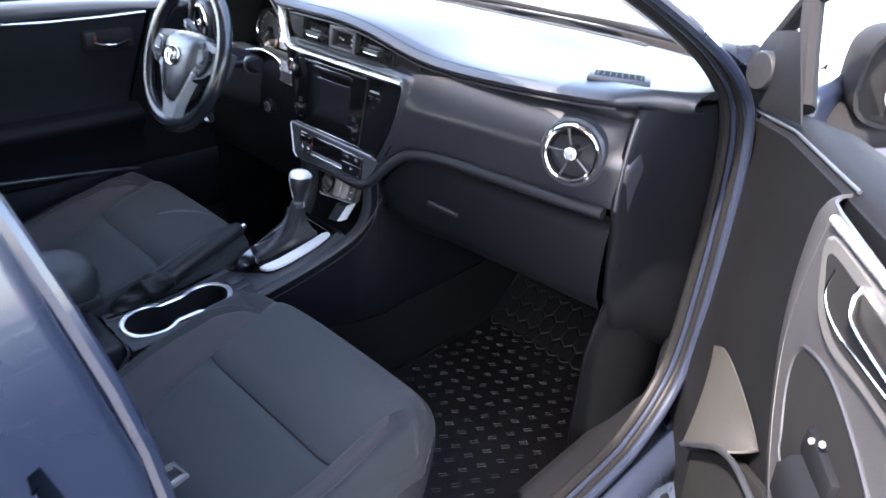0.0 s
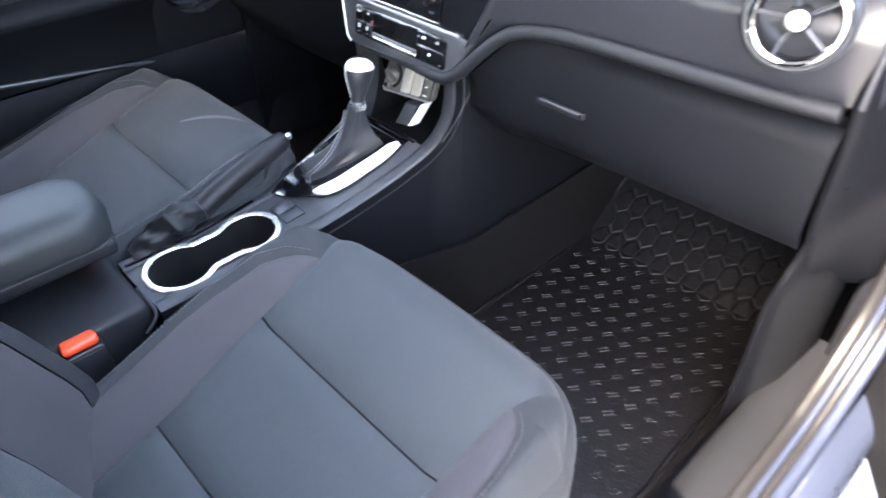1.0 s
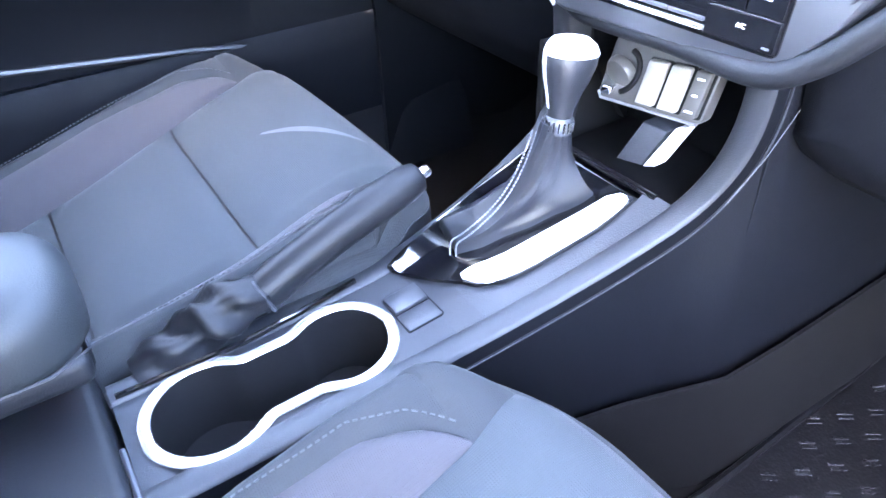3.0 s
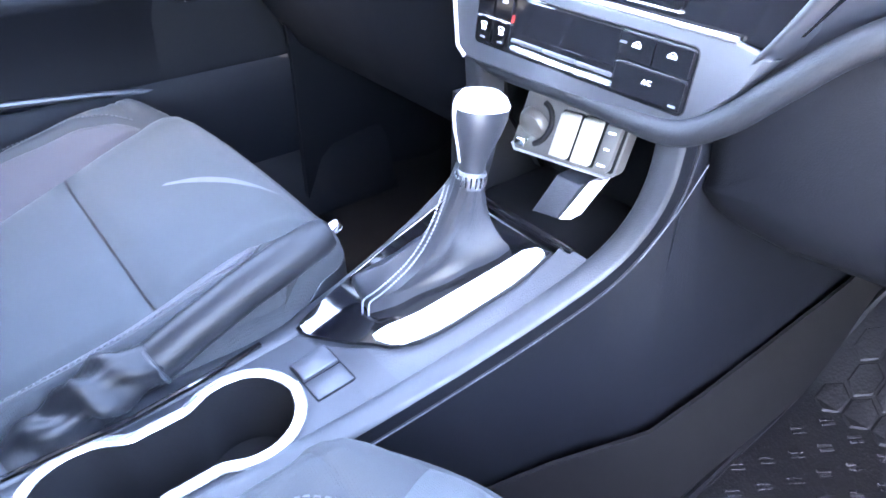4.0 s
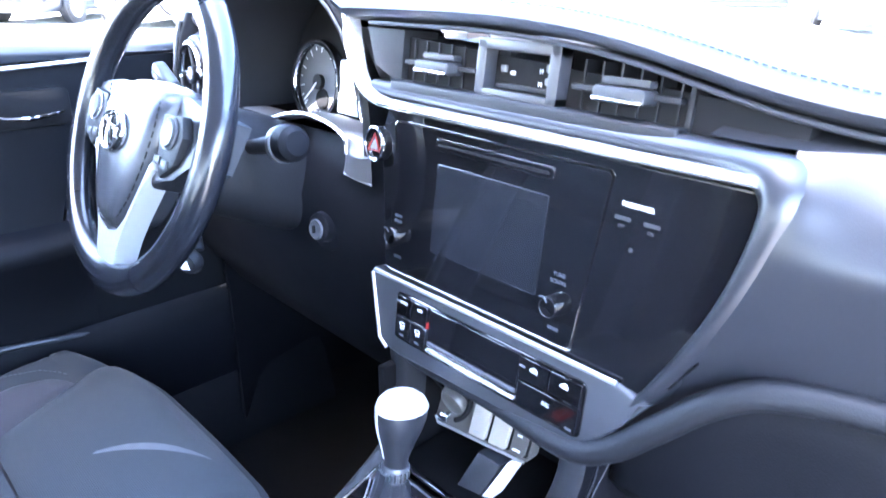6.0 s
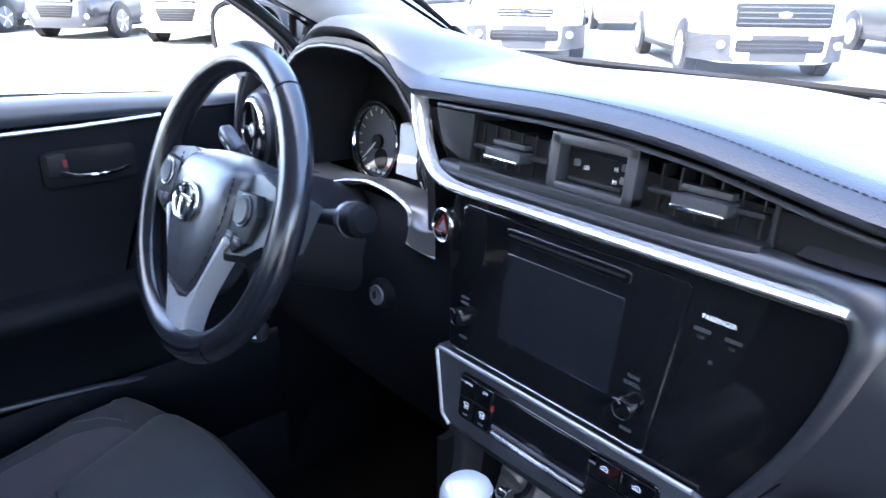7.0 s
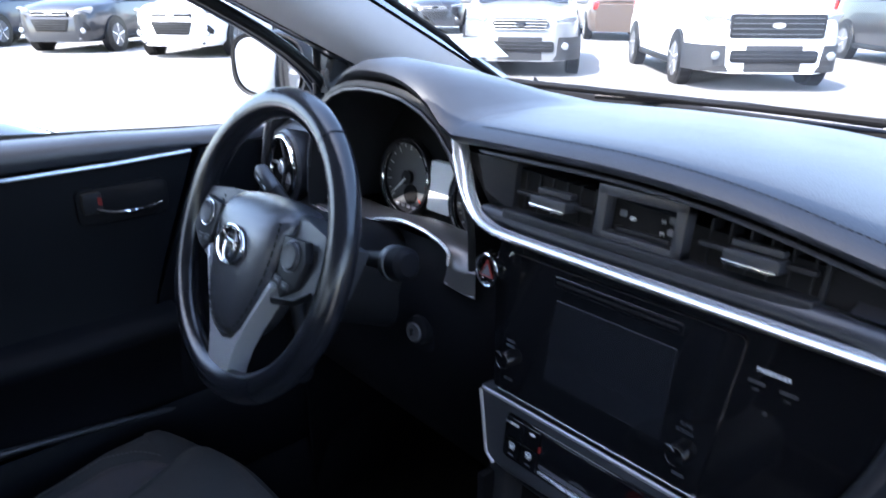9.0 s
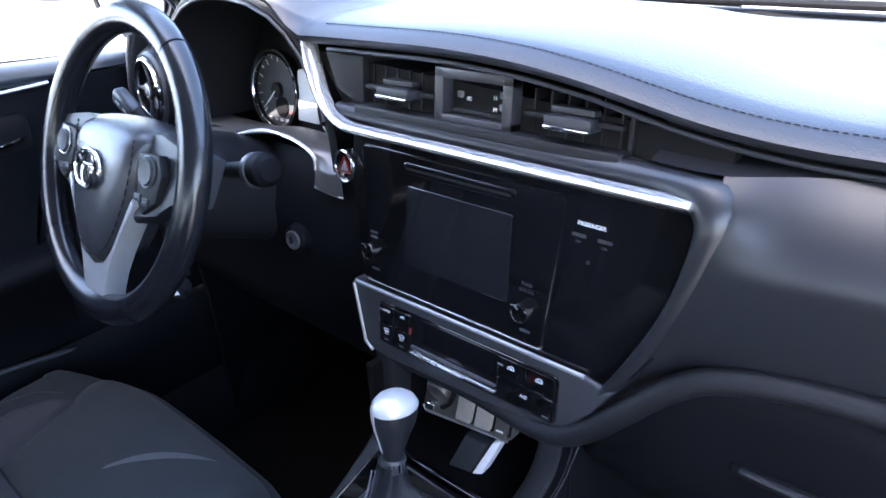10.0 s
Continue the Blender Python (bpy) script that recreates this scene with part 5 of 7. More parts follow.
# ---- seats ----
def seat(name, cx, front, z0, half, label):
    """Front seat: a cushion of sewn panels between raised bolsters, a backrest, and a base."""
    depth = 0.50
    slope_z = [(0, 0.590), (0.12, 0.598), (0.25, 0.584), (0.42, 0.550), (0.6, 0.524), (0.78, 0.500), (1, 0.475)]
    ob = thing(name, (cx, front - 0.25, 0.30), label, "car seat", "front seats")

    def top(u, v, lift=0.0):
        """u across from -1 to 1, v from the front (0) to the back (1)."""
        au = abs(u)
        y = front - 0.020 - v * depth
        wid = half
        wid *= 1 - 0.14 * max(0, v - 0.5) / 0.5
        x = u * wid
        back_off = 0.108 * max(0, (au - 0.48) / 0.52) ** 2.3 * max(0, 1 - v / 0.24)
        bol = 0.056 * max(0, min(1, (au - 0.56) / 0.34)) ** 1.4 * interp(v + back_off / depth, [(0, 0.30), (0.20, 0.55), (0.34, 0.9), (0.5, 1), (1, 1.15)]) - 0.040 * max(0, (au - 0.86) / 0.14) ** 2
        z = z0 + sum(interp(min(1, max(0, v + d)), slope_z) for d in (-0.06, -0.03, 0, 0.03, 0.06)) / 5 + bol
        if v < 0.16:
            q = (0.16 - v) / 0.16
            z -= 0.030 * q * q * (1 - 0.7 * au ** 4)
            y -= 0.012 * q * q * au * au
        y -= back_off
        return Vector((cx + x, y, z + lift))

    def sewn(nm, u0, u1, v0, v1, mat, lab, nu=14, nv=16, puff=0.0115):
        rows = []
        for j in range(nv + 1):
            t = j / nv
            v = v0 + (v1 - v0) * t
            a, b = (f(v) if callable(f) else f for f in (u0, u1))
            row = []
            for i in range(nu + 1):
                s = i / nu
                e = min(1, min(s, 1 - s) * nu / 1.6) * min(1, min(t, 1 - t) * nv / (2.8 if puff > 0.008 else 1.6))
                row.append(top(a + (b - a) * s, v, puff * (1 - (1 - e) ** 2) - 0.004))
            rows.append(row)
        return part(nm, grid(rows), mat, ob, lab, sharp=80)

    inner = lambda v: interp(v, [(0, 0.78), (0.20, 0.675), (0.30, 0.66), (0.42, 0.65), (0.7, 0.615), (1, 0.60)])
    outer = lambda v: interp(v, [(0.19, 0.68), (0.215, 0.73), (0.26, 0.79), (0.34, 0.835), (0.6, 0.865), (1, 0.85)])
    ninner, nouter = (lambda v: -inner(v)), (lambda v: -outer(v))
    sewn("front_panel", ninner, inner, 0.0, 0.4160, "fabric", "dark blue-grey woven front panel", 26, 18)
    sewn("middle_panel", ninner, inner, 0.4220, 0.7770, "fabric", "dark blue-grey woven middle panel", 26, 14)
    sewn("rear_panel", ninner, inner, 0.7830, 1.0, "fabric", "dark blue-grey woven rear panel", 26, 12)
    sewn("under_cover", lambda v: -0.97, lambda v: 0.97, 0.01, 1.0, "bolster", "", 30, 30, -0.0055)
    for f0, f1 in ((nouter, ninner), (inner, outer)):
        sewn("insert", f0, f1, 0.195, 1.0, "insert", "mauve-grey woven insert", 8, 30, 0.006)
    for sgn in (-1, 1):
        o = (lambda v, sgn=sgn: sgn * outer(v)) if sgn > 0 else nouter
        edge = lambda v, sgn=sgn: sgn * 1.0
        sewn("bolster", *((o, edge) if sgn > 0 else (edge, o)), 0.195, 1.0, "sidecloth", "dark woven bolster", 8, 30, 0.003)
        fr = lambda v, sgn=sgn: sgn * interp(v, [(0, 0.78), (0.20, 0.675), (0.30, 0.66)])
        sewn("bolster_front", *((fr, edge) if sgn > 0 else (edge, fr)), 0.0, 0.197, "sidecloth", "dark front corner of the bolster", 8, 8, 0.003)
        st = []
        for i in range(70):
            v = 0.20 + 0.78 * i / 70
            a = top(sgn * (outer(v) + 0.035), v, 0.0025)
            b = top(sgn * (outer(v + 0.007) + 0.035), v + 0.007, 0.0025)
            st.append(tube([a, b], 0.0008, 4))
        tagged(part("stitching", join(*st), "seam", ob, "grey stitches along the bolster"), kind="stuff")
    # border that rolls over the front and both sides, sewn to a darker band below
    rim = [top(-1, v / 24) for v in range(24, 6, -1)] + [top(-1 + i / 20, 0.0) for i in range(41)] + [top(1, v / 24) for v in range(7, 25)]
    tan = [(rim[min(i + 3, len(rim) - 1)] - rim[max(i - 3, 0)]) for i in range(len(rim))]
    nor = [Vector((-t.y, t.x, 0)).normalized() for t in tan]
    skirt = lambda prof: [[p + n * o + Vector((0, 0, d)) for o, d in prof] for p, n in zip(rim, nor)]
    part("cushion_border", grid(skirt(((-0.010, 0.001), (-0.003, -0.001), (0.005, -0.006), (0.010, -0.014), (0.0125, -0.026)))), "sidecloth", ob, "rounded cushion border", sharp=80)
    part("cushion_side", grid(skirt(((0.0120, -0.0255), (0.0135, -0.032), (0.0145, -0.055), (0.012, -0.085), (0.002, -0.12), (-0.03, -0.16)))), "bolster", ob, "dark side band of the cushion", sharp=80)
    st = []
    for i in range(len(rim) - 1):
        a, b = (rim[k] + nor[k] * 0.0132 + Vector((0, 0, -0.0255)) for k in (i, i + 1))
        st += [tube([a.lerp(b, 0.05), a.lerp(b, 0.38)], 0.0007, 4), tube([a.lerp(b, 0.55), a.lerp(b, 0.88)], 0.0007, 4)]
    tagged(part("stitching", join(*st), "seam", ob, "grey stitches round the border"), kind="stuff")
    part("seat_base", box((cx, front - 0.27, 0.385), (0.42, 0.42, 0.075), 0.02, 3), "dark", ob)
    for sgn in (-1, 1):
        part("rail", box((cx + sgn * 0.17, front - 0.24, 0.315), (0.035, 0.46, 0.030), 0.004, 2), "dark", ob, "seat rail")
        part("rail_end", box((cx + sgn * 0.17, front - 0.02, 0.318), (0.025, 0.03, 0.012), 0.003, 2), "rim_grey", ob)
    # backrest leaning back
    def back(u, h, lift=0.0):
        au = abs(u)
        wid = interp(h, [(0, 0.200), (0.03, 0.222), (0.07, 0.242), (0.15, 0.260), (0.6, 0.255), (0.9, 0.22), (1, 0.17)])
        bol = (0.100 if cx > 0 else 0.060) * max(0, min(1, (au - 0.52) / 0.34)) ** 1.5 * interp(h, [(0, 0.30), (0.03, 0.55), (0.08, 0.85), (0.15, 1), (0.35, 0.95), (0.6, 0.7), (1, 0.15)]) - 0.08 * max(0, (au - 0.85) / 0.15) ** 2
        lean = -0.36 * h * 0.60
        y = front - depth - 0.015 + lean + bol + lift - 0.05 * max(0, h - 0.9) / 0.1
        return Vector((cx + u * wid, y, z0 + 0.475 + 0.60 * h))

    def sewnb(nm, u0, u1, h0, h1, mat, lab, nu=12, nh=14, puff=0.010):
        rows = []
        for j in range(nh + 1):
            t = j / nh
            row = []
            for i in range(nu + 1):
                s = i / nu
                e = min(1, min(s, 1 - s) * nu / 1.6) * min(1, min(t, 1 - t) * nh / 1.6)
                row.append(back(u0 + (u1 - u0) * s, h0 + (h1 - h0) * t, puff * (1 - (1 - e) ** 2)))
            rows.append(row)
        part(nm, grid(rows), mat, ob, lab, sharp=80)

    for h0, h1 in ((0.0, 0.30), (0.305, 0.62), (0.625, 1.0)):
        sewnb("back_panel", -0.55, 0.55, h0, h1, "fabric", "dark woven backrest panel")
    for s in (-1, 1):
        sewnb("back_insert", *sorted((s * 0.555, s * 0.82)), 0.0, 0.95, "insert", "mauve-grey woven insert", 8, 20, 0.006)
        sewnb("back_bolster", *sorted((s * 0.825, s * 1.0)), 0.0, 0.95, "bolster", "dark backrest bolster", 6, 20, 0.005)
    rows = [[back(-1, h), back(-1, h) + Vector((0.01, -0.10, 0)), back(0, h) + Vector((0, -0.13, 0)), back(1, h) + Vector((-0.01, -0.10, 0)), back(1, h)] for h in [i / 12 for i in range(13)]]
    part("back_shell", grid(rows), "bolster", ob, sharp=70)
    if name == "driver_seat":
        # narrow curved streak of paler cloth on the front panel
        arc = smooth_path([(-0.06, 0.258, 0.0030), (0.03, 0.205, 0.0060), (0.15, 0.152, 0.0070), (0.26, 0.108, 0.0055), (0.36, 0.068, 0.0010)], 6)
        part("pale_streak", grid([[top(p.x, p.y + k * p.z * 2, 0.0083) for k in (-1, 0, 1)] for p in arc]), "pale_streak", ob, "pale curved streak on the front panel")
    return ob


seat("passenger_seat", 0.342, -0.150, 0.0, 0.275, "dark woven passenger seat with mauve inserts and grey stitching")
seat("driver_seat", -0.368, -0.065, 0.0, 0.262, "dark woven driver seat with mauve inserts and grey stitching")

buckle = thing("seat_belt_buckle", (0.050, -0.585, 0.40), "black seat belt buckle with orange-red button", "buckle")
part("body", box((0.050, -0.585, 0.505), (0.028, 0.056, 0.10), 0.006, 3, None), "dark", buckle)
part("button", box((0.050, -0.585, 0.566), (0.023, 0.047, 0.016), 0.007, 4), "red", buckle, "orange-red release button")
part("slot_rim", box((0.061, -0.585, 0.555), (0.005, 0.046, 0.006), 0.001, 1), "plastic", buckle)
part("stalk", box((0.056, -0.59, 0.42), (0.022, 0.008, 0.10), 0.002, 1), "dark", buckle)

buckle = thing("seat_belt_buckle", (-0.150, -0.50, 0.42), "black seat belt buckle beside the driver seat", "buckle")
part("body", box((-0.150, -0.50, 0.520), (0.026, 0.050, 0.09), 0.006, 3), "dark", buckle)
part("button", box((-0.150, -0.50, 0.570), (0.018, 0.040, 0.012), 0.003, 2), "red", buckle, "orange-red release button")
part("stalk", box((-0.150, -0.505, 0.44), (0.020, 0.008, 0.09), 0.002, 1), "dark", buckle)

# ---- floor of the cabin ----
rows = []
for x in (-0.72, -0.66, -0.60, -0.3, -0.12, 0.09, 0.3, 0.60, 0.66, 0.72):
    e = 0.10 if abs(x) > 0.70 else (0.035 if abs(x) > 0.65 else 0.0)
    rows.append([(x, y, z + e) for y, z in ((-1.9, 0.268), (-0.6, 0.268), (0.34, 0.266), (0.42, 0.276), (0.50, 0.335), (0.60, 0.425), (0.70, 0.55), (0.76, 0.95))])
alone("floor", thick(grid(rows), -0.01), "carpet", "dark brown-grey carpet of the cabin floor", "floor", "structure", sharp=60)

mat_o = smooth_path([(0.172, -0.16, 0), (0.172, 0.05, 0), (0.168, 0.35, 0), (0.172, 0.52, 0), (0.21, 0.575, 0), (0.40, 0.58, 0), (0.56, 0.55, 0), (0.615, 0.44, 0), (0.618, 0.10, 0), (0.60, -0.14, 0), (0.36, -0.20, 0)], 6, True)


def mat_z(x, y):
    return 0.274 + interp(y, [(0.34, 0), (0.42, 0.011), (0.50, 0.070), (0.60, 0.160)])


fm = thing("floor_mat", (0.36, 0.1, 0.27), "black rubber floor mat with raised honeycomb tread", "floor mat")
mat_rows = []
for i in range(39):
    y = -0.188 + 0.0205 * i
    xs_ = [a.x + (b.x - a.x) * (y - a.y) / (b.y - a.y) for a, b in zip(mat_o, mat_o[1:] + mat_o[:1]) if (a.y > y) != (b.y > y)]
    if len(xs_) > 1:
        mat_rows.append([(min(xs_) + (max(xs_) - min(xs_)) * k / 8, y, mat_z(0, y) + 0.004) for k in range(9)])
part("sheet", thick(grid(mat_rows), 0.004), "rubber", fm)
part("raised_rim", tube([(p.x, p.y, mat_z(p.x, p.y) + 0.006) for p in mat_o], 0.0065, 8, True), "rubber", fm)
poly = [(p.x, p.y) for p in mat_o]


def inside(x, y, k=0.025):
    hit = False
    for (x1, y1), (x2, y2) in zip(poly, poly[1:] + poly[:1]):
        if (y1 > y) != (y2 > y) and x < (x2 - x1) * (y - y1) / (y2 - y1) + x1:
            hit = not hit
    return hit and min((x - a) ** 2 + (y - b) ** 2 for a, b in poly) > k * k


nub, hexes = bmesh.new(), bmesh.new()
P, Q = 0.0375, 0.0385
for r in range(-8, 24):
    for c in range(0, 20):
        x, y = 0.11 + P * (c + 0.5 * (r % 2)), Q * r
        if not inside(x, y):
            continue
        z = mat_z(x, y) + 0.004
        c, d = math.cos(radians(54)), math.sin(radians(54))
        for k in (0.002, 0.0090) if y < 0.40 else ():
            m = Matrix.Translation((x - d * k, y + c * k, mat_z(x, y + c * k) + 0.0065)) @ Matrix.Rotation(radians(54), 4, "Z") @ Matrix.Diagonal((0.0175, 0.0034, 0.0058, 1))
            bmesh.ops.create_cube(nub, size=1, matrix=m)
        low, high = ([hexes.verts.new((x + r_ * math.cos(radians(60 * i + 30)), y + 1.18 * r_ * math.sin(radians(60 * i + 30)), mat_z(x, y + 1.18 * r_ * math.sin(radians(60 * i + 30))) + 0.004 + h + interp(y, [(0.36, 0.0), (0.42, 0.0045)]))) for i in range(6)] for r_, h in ((0.0206, -0.0002), (0.0182, 0.0020)))
        hexes.faces.new(high)
        for i in range(6):
            hexes.faces.new((low[i], low[(i + 1) % 6], high[(i + 1) % 6], high[i]))
tagged(part("tread", nub, "tread", fm, "raised tread bars, paler for their glints", smooth=False), kind="stuff")
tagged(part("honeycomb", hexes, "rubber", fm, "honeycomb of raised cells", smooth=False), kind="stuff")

# ---- body of the car round the cabin ----
body = thing("car_body", (0.0, -0.4, 0.0), "dark blue car body with pillars, roof, sills and windscreen", "car body", kind="structure")
part("roof", thick(grid([[(x, y, z - 0.10 * (abs(x) / 0.62) ** 3) for x in (-0.64, -0.5, -0.35, -0.2, 0, 0.2, 0.35, 0.5, 0.64)] for y, z in ((-0.17, 1.415), (-0.35, 1.445), (-0.7, 1.47), (-1.2, 1.47), (-1.6, 1.44), (-1.85, 1.40))]), 0.012), "paint", body, "blue roof skin")
alone("ceiling", thick(grid([[(x, y, z - 0.09 * (abs(x) / 0.62) ** 3) for x in (-0.62, -0.5, -0.3, 0, 0.3, 0.5, 0.62)] for y, z in ((-0.19, 1.375), (-0.35, 1.40), (-0.7, 1.42), (-1.2, 1.42), (-1.6, 1.39), (-1.84, 1.36))]), 0.006), "lining", "pale grey fabric headliner", "ceiling", "structure", sharp=60)
for s in (-1, 1):
    # front pillar: lined inside, painted outside
    g0, g1, d0, d1 = Vector((s * 0.635, 0.57, 1.055)), Vector((s * 0.53, -0.18, 1.395)), Vector((s * 0.70, 0.335, 1.075)), Vector((s * 0.60, -0.33, 1.385))
    rows = []
    for t in (-0.12, 0.0, 0.2, 0.4, 0.6, 0.8, 1.0):
        g, d = g0.lerp(g1, t), d0.lerp(d1, t)
        mid = (g + d) / 2 + Vector((-s * 0.018, -0.008, -0.012))
        rows.append([g, (g + mid) / 2 + Vector((-s * 0.006, 0, -0.002)), mid, (d + mid) / 2 + Vector((-s * 0.008, -0.004, 0)), d])
    part("pillar_lining", grid(rows), "lining", body, "pale grey windscreen pillar trim", sharp=70)
    rows = []
    for t in (-0.15, 0.0, 0.25, 0.5, 0.75, 1.0):
        g, d = g0.lerp(g1, t), d0.lerp(d1, t)
        rows.append([g + Vector((0, 0.004, 0.004)), g + Vector((s * 0.03, 0.03, 0.02)), (g + d) / 2 + Vector((s * 0.06, 0.02, 0.02)), d + Vector((s * 0.05, 0.0, 0.012)), d + Vector((s * 0.012, -0.012, 0.0)), d + Vector((s * 0.002, 0.004, -0.004))])
    part("front_pillar", grid(rows), "paint", body, "painted windscreen pillar", sharp=60)
    # hinge pillar, sill, centre pillar
    part("hinge_pillar", box((s * 0.79, 0.42, 0.70), (0.10, 0.20, 0.78), 0.02, 3), "paint", body, "painted door hinge pillar")
    part("pillar_foot_trim", box((s * 0.728, 0.37, 0.68), (0.022, 0.20, 0.76), 0.008, 3), "lower", body, "dark trim at the pillar foot")
    part("kick_panel", thick(grid([[(s * (0.655 + 0.03 * (z > 0.7)), 0.10, z), (s * 0.690, 0.18, z), (s * 0.70, 0.28, z), (s * 0.66, 0.55, z)] for z in (0.30, 0.42, 0.60, 0.80)]), 0.006), "doorshade", body, "dark kick panel")
    part("sill", join(box((s * 0.795, -0.22, 0.325), (0.085, 1.16, 0.19), 0.03, 4)), "paint", body, "painted door sill")
    part("scuff_plate", thick(grid([[(s * 0.64, y, 0.30), (s * 0.67, y, 0.40), (s * 0.70, y, 0.428), (s * 0.748, y, 0.430)] for y in (-0.80, -0.4, 0.0, 0.15, 0.24, 0.30)]), 0.005), "doorshade", body, "plastic sill plate, dark for its shade", sharp=70)
    fw = 0.024 if s > 0 else 0.0
    part("centre_pillar", thick(grid([[(s * (0.70 - 0.10 * k), fw - 0.90 - 0.1 * k, z), (s * (0.70 - 0.10 * k), fw - 0.745 - 0.12 * k, z), (s * (0.748 - 0.12 * k), fw - 0.735 - 0.12 * k, z), (s * (0.779 - 0.12 * k), fw - 0.741 - 0.12 * k, z), (s * (0.780 - 0.12 * k), fw - 0.92 - 0.1 * k, z)] for z, k in ((0.35, -0.15), (0.6, -0.1), (0.85, -0.05), (1.0, 0.0), (1.15, 0.25), (1.3, 0.6), (1.40, 1.0))]), 0.006), "void", body, "black centre pillar", sharp=50)
    part("pillar_skin", thick(grid([[(s * (0.778 - 0.13 * max(0, k)), fw - 0.7395 - 0.12 * k, z), (s * (0.796 - 0.13 * max(0, k)), fw - 0.743 - 0.12 * k, z), (s * (0.806 - 0.13 * max(0, k)), fw - 0.753 - 0.12 * k, z), (s * (0.812 - 0.13 * max(0, k)), -0.772 - 0.12 * k, z), (s * (0.842 - 0.13 * max(0, k)), -0.790 - 0.12 * k, z)] for z, k in ((0.40, -0.15), (0.6, -0.1), (0.85, -0.05), (1.0, 0.0), (1.15, 0.25), (1.3, 0.6), (1.40, 1.0))]), 0.002), "paint", body, "painted flank of the centre pillar", sharp=50)
    for off, r, mt, nm, lb in ((0.0, 0.0105, "seal", "door_seal", "black rubber door seal"), (0.024, 0.006, "seal", "door_seal", "black rubber door seal"), (0.0135, 0.0050, "paint", "door_flange", "painted flange of the door opening"), (0.037, 0.0085, "paint", "door_flange", "painted flange of the door opening")):
        pts = smooth_path([(s * (0.60 + off), -0.42, 1.372), (s * (0.655 + off), -0.22, 1.318), (s * (0.700 + off), 0.0, 1.222), (s * (0.728 + off), 0.17, 1.125), (s * (0.742 + off), 0.245, 1.03), (s * (0.745 + off), 0.268, 0.85), (s * (0.745 + off), 0.262, 0.62), (s * (0.745 + off), 0.225, 0.52), (s * (0.745 + off), 0.13, 0.455), (s * (0.745 + off), 0.0, 0.436), (s * (0.745 + off), -0.55, 0.436), (s * (0.745 + off), fw - 0.69, 0.50), (s * (0.742 + off), fw - 0.722, 0.70), (s * (0.735 + off), fw - 0.735, 1.0), (s * (0.66 + off), fw - 0.80, 1.28)], 6)
        part(nm, tube(pts, r, 10), mt, body, lb)
    part("rear_side", thick(grid([[(s * (x - dx), y, z) for x, z in ((0.80, 0.22), (0.865, 0.40), (0.885, 0.65), (0.88, 0.85), (0.85, 1.0), (0.82, 1.04))] for y, dx in ((-0.775, 0.02), (-0.785, 0.006), (-0.80, 0.0), (-1.1, 0), (-1.5, 0), (-1.9, 0), (-2.4, 0), (-2.75, 0))]), 0.006), "paint", body, "blue rear door and quarter panel", sharp=60)
    part("rear_side_glass", grid([[(s * (0.815 - 0.26 * k), y - 0.10 * k, 1.03 + 0.35 * k) for k in (0, 0.5, 1)] for y in (-0.768, -1.2, -1.6, -1.9)]), "tinted", body, "tinted rear side glass")
    part("fender", thick(grid([[(s * x, y, z) for x, z in ((0.82, 0.25), (0.875, 0.45), (0.88, 0.64), (0.85, 0.83 - 0.09 * (y - 0.4)), (0.78, 0.945 - 0.13 * (y - 0.4)))] for y in (0.42, 0.7, 1.1, 1.5, 1.75)]), 0.01), "paint", body, "blue front fender", sharp=60)
    part("cant_rail", tube([(s * 0.575, -0.20, 1.385), (s * 0.60, -0.5, 1.40), (s * 0.605, -0.9, 1.405), (s * 0.60, -1.4, 1.39), (s * 0.58, -1.85, 1.36)], 0.03, 10), "lining", body)
    for y in (1.05, -1.65):
        w = part("wheel", turned((s * 0.66, y, 0.315), (s, 0, 0), [(0.20, 0), (0.305, 0.01), (0.315, 0.03), (0.315, 0.17), (0.300, 0.19), (0.21, 0.20)], 36), "seal", body, "black tyre")
        part("rim", turned((s * 0.70, y, 0.315), (s, 0, 0), [(0.20, 0.13), (0.19, 0.12), (0.06, 0.10), (0.05, 0.13), (0.001, 0.13)], 30), "silver", w)
part("bonnet", thick(grid([[(x, y, z - 0.05 * (abs(x) / 0.78) ** 3) for x in (-0.78, -0.5, -0.2, 0.2, 0.5, 0.78)] for y, z in ((0.86, 0.985), (1.1, 0.945), (1.4, 0.88), (1.7, 0.78), (1.82, 0.68), (1.86, 0.35))]), 0.012), "paint", body, "blue bonnet", sharp=50)
part("tail", thick(grid([[(x, y, z) for x in (-0.86, -0.5, 0, 0.5, 0.86)] for y, z in ((-2.30, 1.08), (-2.6, 1.05), (-2.75, 1.0), (-2.80, 0.6), (-2.76, 0.25))]), 0.012), "paint", body, "blue boot lid", sharp=50)
part("rear_screen", grid([[(x, y, z) for x in (-0.6, 0, 0.6)] for y, z in ((-1.84, 1.38), (-2.1, 1.24), (-2.32, 1.09))]), "tinted", body, "tinted rear window")
part("rear_deck", box((0, -2.0, 0.95), (1.3, 0.6, 0.03), 0.01), "carpet", body)
part("rear_bulkhead", box((0, -1.85, 0.60), (1.4, 0.05, 0.72), 0.02), "fabric", body, "rear seat back")
part("firewall", box((0, 0.83, 0.60), (1.50, 0.03, 0.84), 0.005), "void", body)
part("underbody", box((0, -0.5, 0.215), (1.55, 3.6, 0.05), 0.01), "seal", body)
part("cowl", join(box((0, 0.86, 0.985), (1.40, 0.14, 0.03), 0.008)), "seal", body, "black cowl under the windscreen")


